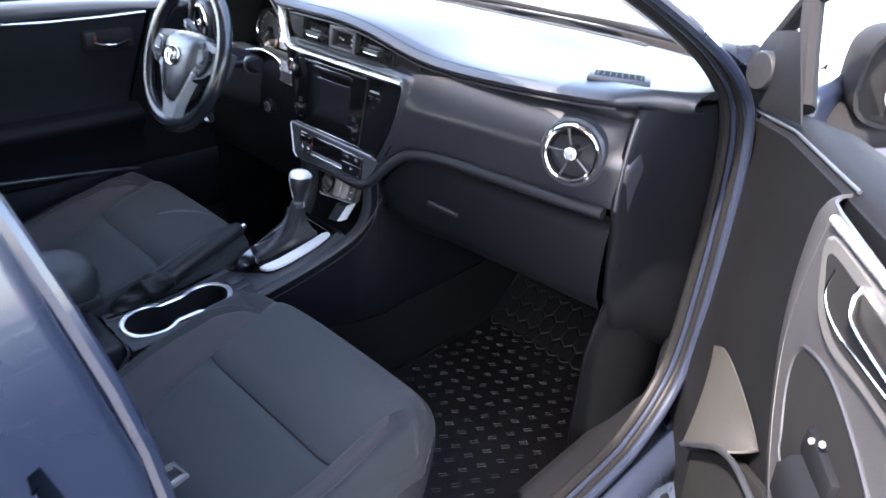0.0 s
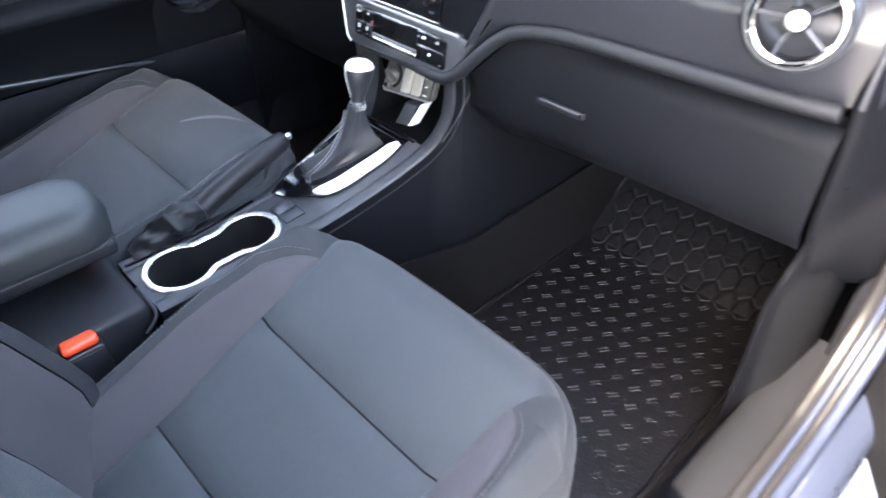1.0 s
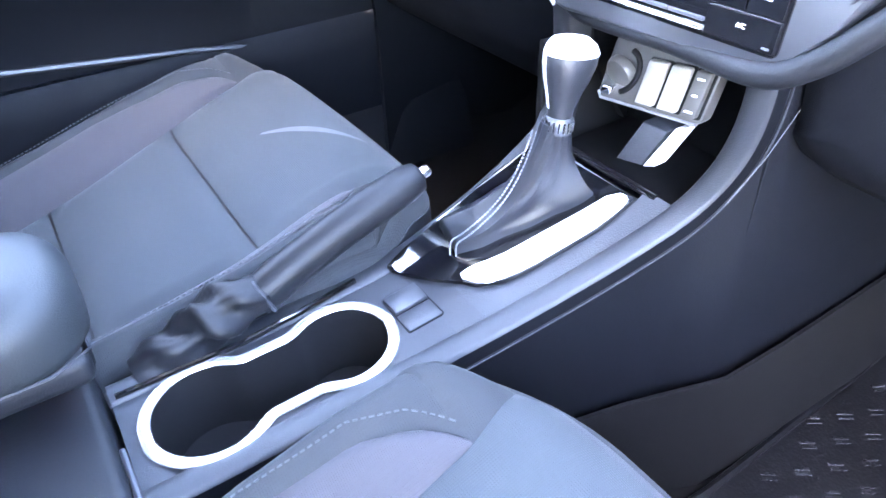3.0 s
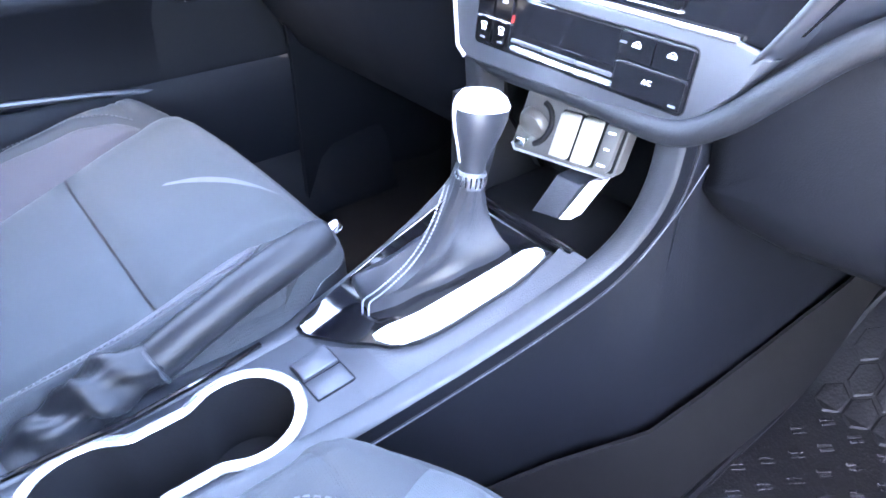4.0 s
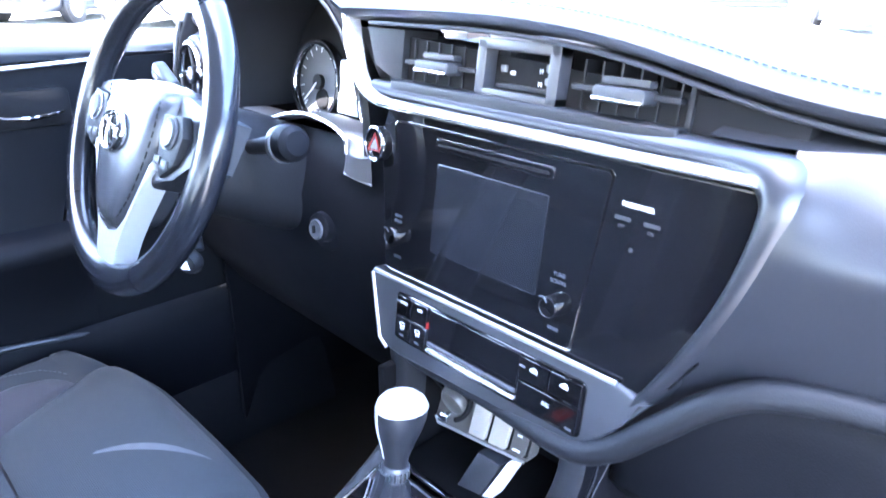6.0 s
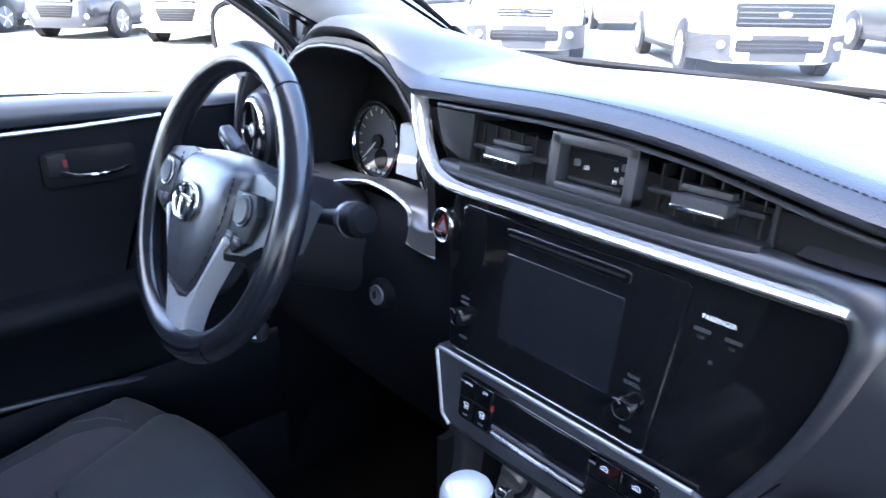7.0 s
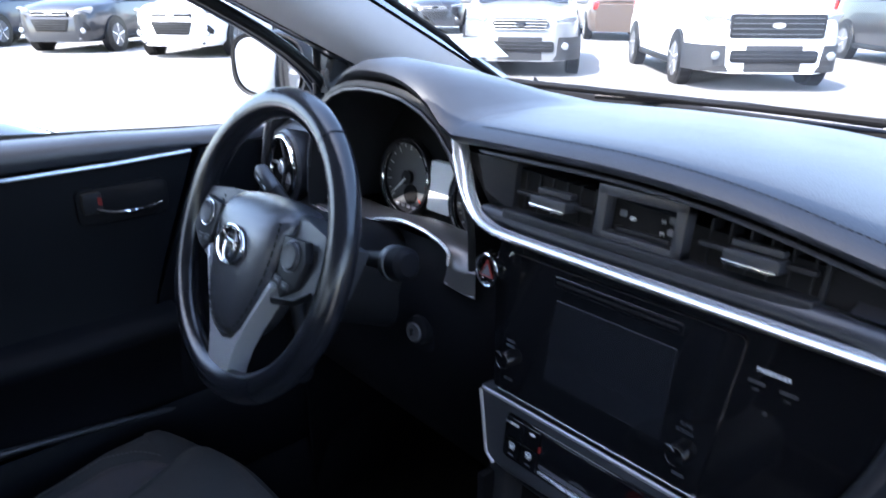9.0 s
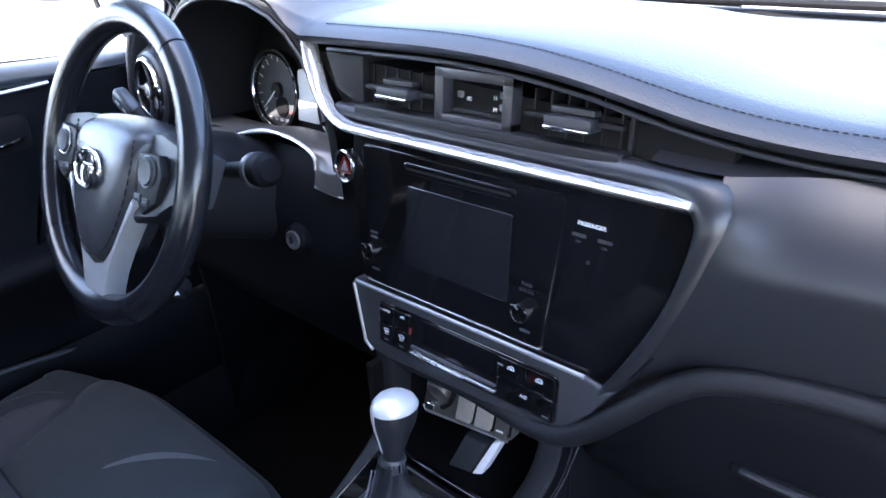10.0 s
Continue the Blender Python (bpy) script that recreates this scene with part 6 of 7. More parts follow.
def screen_row(x):
    k = (abs(x) / 0.63) ** 2
    return [Vector((x * (1 - 0.16 * t), 0.815 - 0.245 * k + ((-0.17) - (0.815 - 0.245 * k)) * t, 1.030 + 0.03 * k + (1.398 - 0.012 * k - 1.030 - 0.03 * k) * t + 0.02 * math.sin(math.pi * t))) for t in (0, 0.25, 0.5, 0.75, 1)]


part("windscreen", grid([screen_row(x) for x in (-0.63, -0.5, -0.35, -0.18, 0, 0.18, 0.35, 0.5, 0.63)]), "glass", body, "clear windscreen", sharp=80)
part("screen_band", tube([screen_row(x)[0] + Vector((0, 0.0, 0.004)) for x in (-0.63, -0.5, -0.35, -0.18, 0, 0.18, 0.35, 0.5, 0.63)], 0.007, 8), "void", body, "black lower band of the windscreen")
part("screen_band_side", join(*[tube([screen_row(x)[0], *screen_row(x)[1:]], 0.006, 8) for x in (-0.63, 0.63)]), "void", body, "black side band of the windscreen")
for x0, x1 in ((-0.55, -0.05), (0.02, 0.42)):
    part("wiper", tube([(x0, 0.86 - 0.12 * (abs(x0) / 0.6) ** 2, 1.028), ((x0 + x1) / 2, 0.885, 1.024), (x1, 0.875, 1.022)], 0.007, 8), "seal", body, "black wiper blade")
part("sticker", plate([(0, 0), (1, 0), (1, 1), (0, 1)], lambda a, b, d: Vector((-0.590 + 0.074 * a - 0.018 * b, 0.390 + 0.019 * a + 0.068 * b, 1.152 + 0.005 * a - 0.036 * b + d)), 0, 0.0006, 0), "paper", body, "pale paper label on the windscreen", smooth=False)
part("striker", join(tube([(0.756, -0.707, 0.957), (0.757, -0.688, 0.957), (0.772, -0.686, 0.957), (0.776, -0.707, 0.957)], 0.0028, 8), box((0.766, -0.7085, 0.957), (0.026, 0.004, 0.020), 0.002)), "panel", body, "metal door striker")
part("check_bolt", join(turned((0.772, 0.286, 0.860), (0.4, -1, 0), [(0.009, 0), (0.009, 0.008), (0.004, 0.012), (0.001, 0.0125)], 12), turned((0.772, 0.288, 0.838), (0.4, -1, 0), [(0.007, 0), (0.007, 0.006), (0.001, 0.0065)], 12)), "chrome", body, "bright hinge bolts")

# ---- driver's door, closed ----
ddoor = thing("driver_door", (-0.72, -0.25, 0.40), "closed driver door, black panel with silver line, inner handle and mirror", "car door")


def dd(y, z, q=0.0):
    """On the door's inner face; q is proud of it, towards the cabin."""
    return Vector((-0.700 + q, y, z))


rows = []
for y in (-0.76, -0.6, -0.45, -0.3, -0.15, -0.03, 0.03, 0.10):
    rise = interp(y, [(-0.76, 0.006), (-0.3, 0.001), (-0.15, -0.004), (-0.03, -0.012), (0.1, -0.017)])
    rows.append([dd(y, z + rise * min(1, max(0, (z - 1.004) / 0.02)), q) for q, z in ((-0.075, 1.030), (-0.055, 1.038), (-0.02, 1.036), (-0.004, 1.028), (0.0, 1.016), (-0.004, 1.004))])
part("belt_strip", thick(grid([[dd(y, z, q) for q, z in ((-0.072, 1.020), (-0.076, top), (-0.086, top - 0.002), (-0.088, 1.0))] for y, top in ((-0.76, 1.054), (-0.55, 1.052), (-0.35, 1.047), (-0.15, 1.034), (0.0, 1.024), (0.10, 1.019))]), 0.003), "seal", ddoor, "black weatherstrip of the window", sharp=60)
part("belt_pad", grid(rows), "pad", ddoor, "soft pad along the window sill", sharp=70)
rows = []
for y in (-0.76, -0.5, -0.3, -0.2, -0.12, -0.03):
    e = 0.0 if y > -0.1 else 0.006
    top = interp(y, [(-0.76, 1.004), (-0.28, 0.992), (-0.03, 0.997)])
    rows.append([dd(y - 0.42 * (1.0 - z) * (1 if y > -0.05 else 0), z, q) for q, z in ((-0.010, top), (-0.006, 0.96), (-0.004, 0.90), (-0.002, 0.85), (0.004, 0.80), (0.014, 0.775))])
part("upper_panel", grid(rows), "doorshade", ddoor, "dark upper door panel", sharp=70)
part("front_panel", thick(grid([[dd(y - 0.42 * (1.0 - z) * (y < 0), z, -0.006) for z in (1.002, 0.95, 0.9, 0.85, 0.80, 0.70, 0.60, 0.50)] for y in (-0.022, 0.05, 0.13)]), 0.004), "doorshade", ddoor, "dark front corner of the door", sharp=60)
part("silver_line", tube([dd(y, z, -0.004) for y, z in ((-0.76, 1.007), (-0.45, 1.0), (-0.28, 0.9955), (-0.15, 0.9965), (-0.035, 1.0005))], 0.0032, 8), "silver", ddoor, "thin silver trim line")
part("arm_ledge", thick(grid([[dd(y, z, q) for q, z in ((0.012, 0.778), (0.030, 0.770), (0.050, 0.762), (0.055, 0.750), (0.050, 0.735), (0.020, 0.70), (0.008, 0.64), (0.006, 0.605))] for y in (-0.76, -0.6, -0.45, -0.32, -0.22, -0.14, -0.10)]), 0.004), "lower", ddoor, "armrest ledge", sharp=60)
part("lower_panel", thick(grid([[dd(y, z, q) for q, z in ((0.010, 0.600), (0.018, 0.590), (0.020, 0.55), (0.014, 0.45), (0.0, 0.40))] for y in (-0.76, -0.5, -0.25, -0.05, 0.12)]), 0.004), "lower", ddoor, "lower door panel", sharp=60)
part("pocket_edge", tube([dd(y, z, 0.016) for y, z in ((-0.76, 0.645), (-0.47, 0.634), (-0.2, 0.604), (-0.09, 0.586), (0.0, 0.585))], 0.005, 8), "panel", ddoor)
part("handle_recess", plate(rrect(-0.205, 0.915, -0.078, 0.968, 0.012, 4), lambda a, b, d: dd(a, b, d), -0.02, 0.0005, 0.003), "void", ddoor, "dark recess of the inner handle")
part("handle", tube([dd(-0.180, 0.938, 0.006), dd(-0.165, 0.933, 0.016), dd(-0.14, 0.931, 0.020), dd(-0.115, 0.932, 0.018), dd(-0.092, 0.935, 0.010)], [0.003, 0.0045, 0.005, 0.005, 0.003], 10, flat=0.7), "chrome", ddoor, "chrome inner door handle")
part("lock_tab", plate(rrect(-0.198, 0.932, -0.172, 0.962, 0.003, 3), lambda a, b, d: dd(a, b, d), -0.002, 0.006, 0.002), "dark", ddoor)
part("lock_mark", plate(rrect(-0.178, 0.944, -0.173, 0.955, 0.001, 2), lambda a, b, d: dd(a, b, d), 0.0, 0.0072, 0), "mark", ddoor, "red lock mark")
part("outer_skin", thick(grid([[(-x, y, z) for x, z in ((0.80, 0.22), (0.865, 0.40), (0.885, 0.65), (0.88, 0.85), (0.85, 0.975), (0.79, 1.005))] for y in (-0.78, -0.4, 0.0, 0.42)]), 0.01), "paint", ddoor, "blue outer skin", sharp=60)
part("sail_panel", plate([(0.215, 1.045), (0.36, 1.05), (0.335, 1.085), (0.25, 1.125), (0.225, 1.13)], lambda a, b, d: Vector((-0.715 + 0.25 * (b - 1.05) + d, a, b)), -0.02, 0.0, 0.004), "dark", ddoor, "dark corner cover by the mirror")
part("frame_post", tube([(-0.745, 0.215, 1.05), (-0.735, 0.213, 1.10), (-0.71, 0.20, 1.148)], 0.007, 8), "seal", ddoor)
# thick bar out of view, added to keep sun off the driver's floor
part("sun_block_frame", tube([(-0.640, -0.20, 1.335), (-0.668, -0.35, 1.352), (-0.675, -0.6, 1.355), (-0.675, -0.9, 1.345)], [0.020, 0.036, 0.040, 0.040], 12), "seal", ddoor, "unseen thick bar on the upper window frame, added to block sun")
part("frame_front", tube([(-0.72, 0.34, 1.06), (-0.70, 0.16, 1.17), (-0.665, -0.05, 1.27), (-0.63, -0.30, 1.37), (-0.62, -0.6, 1.40), (-0.65, -0.84, 1.35)], 0.012, 8), "seal", ddoor, "black window frame")
tw = turned((-0.713, 0.245, 1.085), (1, -0.25, 0.1), [(0.030, 0), (0.030, 0.006), (0.026, 0.010), (0.001, 0.011)], 26)
part("tweeter", tw, "plastic", ddoor, "round tweeter cover")
MM = Matrix.Translation((-0.945, 0.235, 1.090)) @ Matrix.Rotation(radians(20), 4, "Z")


def oval(a, k=1.0, p=0.65):
    return 0.092 * k * math.copysign(abs(math.cos(a)) ** p, math.cos(a)), 0.062 * k * math.copysign(abs(math.sin(a)) ** p, math.sin(a))


ang = [2 * math.pi * i / 36 for i in range(36)]
mir = part("door_mirror", moved(grid([[Vector((oval(a, k)[0], y, oval(a, k)[1])) for a in ang] for k, y in ((0.94, 0.006), (0.96, -0.006), (1.03, -0.008), (1.08, 0.004), (1.06, 0.04), (0.95, 0.09), (0.70, 0.13), (0.3, 0.15))], wrap=True, caps=True), MM), "seal", ddoor, "dark mirror housing", sharp=60)
part("mirror_glass", moved(plate([oval(a, 0.88) for a in ang], lambda a, b, d: Vector((a, -d, b)), -0.004, 0.0085, 0), MM @ Matrix.Rotation(radians(3), 4, "X")), "mirror", mir, "mirror glass")
part("window", grid([[(-0.745 + 0.10 * k, y, 1.03 + 0.35 * k) for k in (0, 0.5, 1)] for y in (-0.74, -0.4, -0.1, 0.20 - 0.0)][:3] + [[(-0.742, 0.205, 1.05), (-0.725, 0.20, 1.10), (-0.705, 0.16, 1.17)]]), "glass", ddoor, "closed window pane", sharp=80)
part("mirror_foot", box((-0.80, 0.315, 1.055), (0.16, 0.07, 0.06), 0.02, 3), "seal", ddoor)

# ---- passenger's door, open ----
PH, PD, PN = Vector((0.745, 0.34, 0)), Vector((0.543, -0.84, 0)).normalized(), Vector((-0.84, -0.543, 0)).normalized()
pdoor = thing("passenger_door", (1.0, -0.05, 0.35), "open passenger door, dark panel with grey insert, silver handle bezel and pull cup", "car door")


def pd(s, z, q=0.0):
    """s from the hinge along the door, q proud of the trim, towards the cabin."""
    v = PH + PD * s + PN * q
    return Vector((v.x, v.y, z))


def belt(s):
    return interp(s, [(-0.11, 1.03), (0.10, 1.062), (0.26, 1.088), (0.42, 1.098), (0.54, 1.106), (1.06, 1.125)])


def lofted(profile, ss):
    """Rows of points along the door; profile(s) gives (q, z) pairs."""
    return grid([[pd(s, z, q) for q, z in profile(s)] for s in ss])


AX = Matrix.Rotation(math.atan2(PD.y, PD.x), 4, "Z")
part("outer_skin", thick(lofted(lambda s: ((-0.02, 0.33), (-0.10, 0.36), (-0.135, 0.55), (-0.14, 0.8), (-0.12, 0.98), (-0.085, belt(s) - 0.02)), (-0.01, 0.3, 0.6, 0.9, 1.06)), 0.008), "paint", pdoor, "blue outer skin", sharp=60)
part("front_edge", box((0, 0, 0), (0.01, 0.12, 0.66), 0.004, 2, Matrix.Translation(pd(-0.015, 0.67, -0.06)) @ AX), "paint", pdoor)
part("core", thick(grid([[pd(s, z, -0.014) for s in (-0.012, 0.3, 0.6, 1.05)] for z in (0.33, 0.7, 1.03)]), -0.05), "dark", pdoor)
part("belt_pad", lofted(lambda s: ((-0.080, belt(s) - 0.020), (-0.070, belt(s) - 0.004), (-0.040, belt(s) + 0.002), (-0.008, belt(s)), (0.006, belt(s) - 0.010), (0.010, belt(s) - 0.024)), (0.08, 0.14, 0.20, 0.26, 0.34, 0.42, 0.54, 0.7, 0.9, 1.05)), "doorshade", pdoor, "soft pad along the window sill", sharp=70)
part("belt_edge", tube([pd(s, belt(s) - 0.006, 0.006) for s in (-0.09, -0.05, 0.0, 0.05, 0.1, 0.18, 0.26, 0.34, 0.42, 0.5)], 0.0024, 8), "panel", pdoor, "grey edge of the sill pad")
part("inner_panel", thick(lofted(lambda s: ((0.008, belt(s) - 0.016), (0.002, belt(s) - 0.05), (0.0, 0.85), (0.002, 0.70), (0.010, 0.58), (0.012, 0.45), (0.0, 0.36)), (-0.01, 0.06, 0.12, 0.18, 0.25, 0.32, 0.40, 0.5, 0.6, 0.8, 1.04)), 0.004), "doorshade", pdoor, "inner panel, dark for its shade", sharp=60)
lead = smooth_path([(0.489, 1.088, 0), (0.462, 1.066, 0), (0.455, 1.022, 0), (0.460, 0.966, 0), (0.478, 0.908, 0), (0.515, 0.849, 0), (0.555, 0.800, 0), (0.600, 0.765, 0)], 5)
pipe = smooth_path([(0.522, 1.083, 0), (0.514, 1.038, 0), (0.508, 0.986, 0), (0.516, 0.918, 0), (0.548, 0.855, 0), (0.592, 0.806, 0), (0.640, 0.770, 0)], 5)
part("insert", thick(grid([[pd(p.x, p.y, 0.004), pd(p.x + 0.008, p.y, 0.018), pd(p.x + 0.022, p.y, 0.026), pd(p.x + 0.045, p.y, 0.028), pd(max(p.x + 0.1, 0.8), p.y, 0.028), pd(1.03, p.y, 0.024)] for p in lead]), 0.004), "doorgrey", pdoor, "grey satin door insert", sharp=60)
part("piping", tube([pd(p.x, p.y, 0.0300) for p in pipe], 0.0022, 8), "satin", pdoor, "pale piping")
part("silver_line", tube([pd(0.535, 1.080, 0.034), pd(0.60, 1.084, 0.034), pd(0.70, 1.090, 0.034), pd(1.03, 1.102, 0.030)], 0.0048, 8), "silver", pdoor, "silver trim line")
out = [(p.x, p.y) for p in smooth_path([(0.546, 1.068, 0), (0.553, 1.036, 0), (0.580, 1.004, 0), (0.628, 0.993, 0), (0.70, 1.005, 0), (0.80, 1.02, 0), (0.86, 1.05, 0), (0.80, 1.078, 0), (0.66, 1.076, 0)], 5, True)]
bez = part("handle_bezel", plate(out, lambda a, b, d: pd(a, b, d), 0.02, 0.038, 0.005, 3), "satin", pdoor, "satin grey handle bezel")
hole = [(0.70 + (a - 0.70) * 0.86, 1.038 + (b - 1.038) * 0.70) for a, b in out]
part("handle_cup", plate(hole, lambda a, b, d: pd(a, b, d), 0.03, 0.0392, 0.0006), "void", bez)
part("handle", tube(smooth_path([pd(0.648, 1.070, 0.040), pd(0.655, 1.056, 0.044), pd(0.675, 1.046, 0.046), pd(0.75, 1.046, 0.044)], 5), 0.0042, 10, flat=0.6), "chrome", pdoor, "chrome inner door handle")
part("bezel_lip", tube(smooth_path([pd(s, z, 0.0388) for s, z in ((0.589, 1.054), (0.584, 1.027), (0.608, 1.017), (0.645, 1.016), (0.688, 1.022), (0.76, 1.032))], 4), 0.0018, 8), "chrome", bez, "bright inner lip")
cupo = [(p.x, p.y) for p in smooth_path([(0.585, 0.960, 0), (0.560, 0.940, 0), (0.562, 0.905, 0), (0.590, 0.862, 0), (0.625, 0.835, 0), (0.80, 0.83, 0), (0.86, 0.88, 0), (0.78, 0.945, 0), (0.66, 0.972, 0)], 5, True)]
part("pull_cup", plate(cupo, lambda a, b, d: pd(a, b, d), 0.02, 0.0335, 0.001), "void", pdoor, "dark pull cup")
part("pull_cup_edge", tube([pd(a, b, 0.0335) for a, b in cupo], 0.0022, 8, True), "panel", pdoor)
part("arm_ledge", thick(lofted(lambda s: ((0.028, 0.898 + 0.10 * (s - 0.66)), (0.050, 0.894 + 0.10 * (s - 0.66)), (0.060, 0.882), (0.058, 0.85), (0.035, 0.80), (0.018, 0.74)), (0.665, 0.70, 0.76, 0.85, 1.03)), 0.004), "doorshade", pdoor, "armrest ledge", sharp=60)
part("switch_plate", box((0, 0, 0), (0.075, 0.020, 0.030), 0.005, 2, Matrix.Translation(pd(0.690, 0.908, 0.032)) @ AX), "doorshade", pdoor, "dark switch plate")
for i in range(2):
    part("window_switch", box((0, 0, 0), (0.006, 0.006, 0.006), 0.0024, 2, Matrix.Translation(pd(0.672 + 0.019 * i, 0.920 + 0.014 * i, 0.042)) @ AX), "bezel", pdoor, "bright window switch")
# lower panel: a facet above a rising crease, the dark pocket below it
crease_p = smooth_path([(0.275, 0.535, 0), (0.33, 0.588, 0), (0.40, 0.652, 0), (0.47, 0.712, 0), (0.56, 0.758, 0), (0.70, 0.780, 0), (1.02, 0.79, 0)], 5)
part("pocket_rim", tube([pd(p.x, p.y, 0.044 if p.x > 0.3 else 0.024 + 0.8 * max(0, p.x - 0.275)) for p in crease_p], 0.0042, 8), "plastic", pdoor, "rounded crease over the pocket")
# ledge built to the outline of a patch of sun on the panel
rows = []
for a, b in zip(smooth_path([(0.218, 0.705, 0.0), (0.27, 0.735, 0), (0.344, 0.750, 0), (0.446, 0.757, 0), (0.505, 0.752, 0)], 4), smooth_path([(0.313, 0.570, 0), (0.36, 0.617, 0), (0.41, 0.660, 0), (0.46, 0.704, 0), (0.50, 0.735, 0)], 4)):
    rows.append([pd(a.x + (b.x - a.x) * t, a.y + (b.y - a.y) * t, 0.012 + 0.032 * t ** 1.6) for t in (0, 0.2, 0.4, 0.6, 0.8, 1)])
part("sun_patch_ledge", thick(grid(rows), 0.003), "ledge", pdoor, "grey ledge over the map pocket, paler for a sun patch", sharp=70)
part("map_pocket", plate([(0.285, 0.535), (0.345, 0.592), (0.47, 0.700), (0.56, 0.745), (1.0, 0.775), (1.0, 0.40), (0.36, 0.40), (0.30, 0.44)][::-1], lambda a, b, d: pd(a, b, d), 0.010, 0.020, 0.002), "void", pdoor, "dark map pocket")
part("pocket_wall", thick(lofted(lambda s: ((0.060, 0.515), (0.066, 0.508), (0.066, 0.45), (0.02, 0.38)), (0.37, 0.42, 0.6, 1.0)), 0.005), "doorshade", pdoor, "front wall of the map pocket", sharp=60)
part("door_seal", tube([pd(-0.008, 0.36, -0.02), pd(-0.010, 0.7, -0.02), pd(-0.008, 1.02, -0.03)], 0.008, 8), "seal", pdoor, "black rubber seal")
part("sail_panel", plate([(-0.11, 1.030), (0.00, 1.050), (0.12, 1.068), (0.285, 1.098), (0.168, 1.193), (0.024, 1.167), (-0.009, 1.144), (-0.07, 1.09)], lambda a, b, d: pd(a, b, d + 0.010), -0.002, 0.001, 0.0008), "doorshade", pdoor, "dark corner cover")
part("tweeter", turned(pd(0.064, 1.1145, 0.008), (PN + Vector((0.1, -0.7, 0.1))).normalized(), [(0.030, 0), (0.030, 0.016), (0.027, 0.021), (0.001, 0.0225)], 30), "dark", pdoor, "round tweeter cover")
part("frame", tube([pd(-0.15, 1.135, -0.050), pd(-0.065, 1.203, -0.055), pd(0.03, 1.245, -0.065), pd(0.20, 1.29, -0.09), pd(0.45, 1.37, -0.13), pd(0.75, 1.42, -0.16), pd(1.0, 1.40, -0.16), pd(1.06, 1.12, -0.08)], 0.016, 10), "void", pdoor, "black window frame")
part("frame_post", tube([pd(0.118, 1.075, -0.040), pd(0.045, 1.142, -0.044), pd(-0.025, 1.210, -0.050)], 0.016, 8), "void", pdoor, "black post of the corner window")


def shell(k, s, off=0.0):
    """Outline of the mirror housing at s along the door."""
    row = []
    for a in [2 * math.pi * i / 32 for i in range(32)]:
        c, z = (math.copysign(abs(f) ** 0.6, f) for f in (math.cos(a), math.sin(a)))
        row.append(pd(s - 0.03, 1.108 + 0.078 * k * z, -0.232 - off + 0.092 * k * c))
    return row


pm = part("door_mirror", grid([shell(k, s) for k, s in ((0.92, 0.020), (0.94, 0.040), (1.02, 0.042), (1.03, 0.03), (1.0, -0.02), (0.93, -0.07), (0.72, -0.11), (0.3, -0.13))], wrap=True, caps=True), "void", pdoor, "black mirror housing", sharp=60)
part("mirror_glass", grid([shell(0.74, 0.0430, 0.018), shell(0.4, 0.0430, 0.018)], wrap=True, caps=True), "mirror", pm, "mirror glass")
part("mirror_foot", tube([pd(-0.02, 1.035, -0.06), pd(-0.03, 1.020, -0.11), pd(-0.03, 1.018, -0.16), pd(-0.03, 1.035, -0.22)], [0.055, 0.046, 0.044, 0.05], 14, flat=0.6), "void", pdoor, "black mirror foot")

# ---- outside ----
M["asphalt"] = material("pale_asphalt", (0.21, 0.205, 0.20), 0.9, grain=0.6, grain_size=0.02, spread=0.18, patch=1.8)
M["line"] = material("lane_paint", (0.75, 0.75, 0.72), 0.7)
g = bmesh.new()
bmesh.ops.create_grid(g, x_segments=40, y_segments=40, size=600)
alone("ground", g, "asphalt", "pale sunlit asphalt of a car park", "ground", "structure", base=(0, 0, 0), smooth=False)

for n, c in dict(white=(0.80, 0.80, 0.80), dark=(0.016, 0.018, 0.023), silver=(0.17, 0.175, 0.185), blue=(0.014, 0.022, 0.042), brown=(0.085, 0.06, 0.045), black=(0.012, 0.012, 0.014), maroon=(0.18, 0.02, 0.03)).items():
    M["car_" + n] = material("paint_" + n, c, 0.30, metal=0.0, coat=0.5, spread=0.05)
M["trim_dark"] = material("bumper_plastic", (0.030, 0.031, 0.034), 0.6, spec=0.3)
M["lamp"] = material("headlamp", (0.28, 0.30, 0.33), 0.10, metal=0.5, coat=1.0)
M["tail"] = material("tail_lamp", (0.35, 0.01, 0.01), 0.2, coat=1.0)
M["car_glass"] = material("car_window", (0.02, 0.025, 0.03), 0.05, coat=1.0)


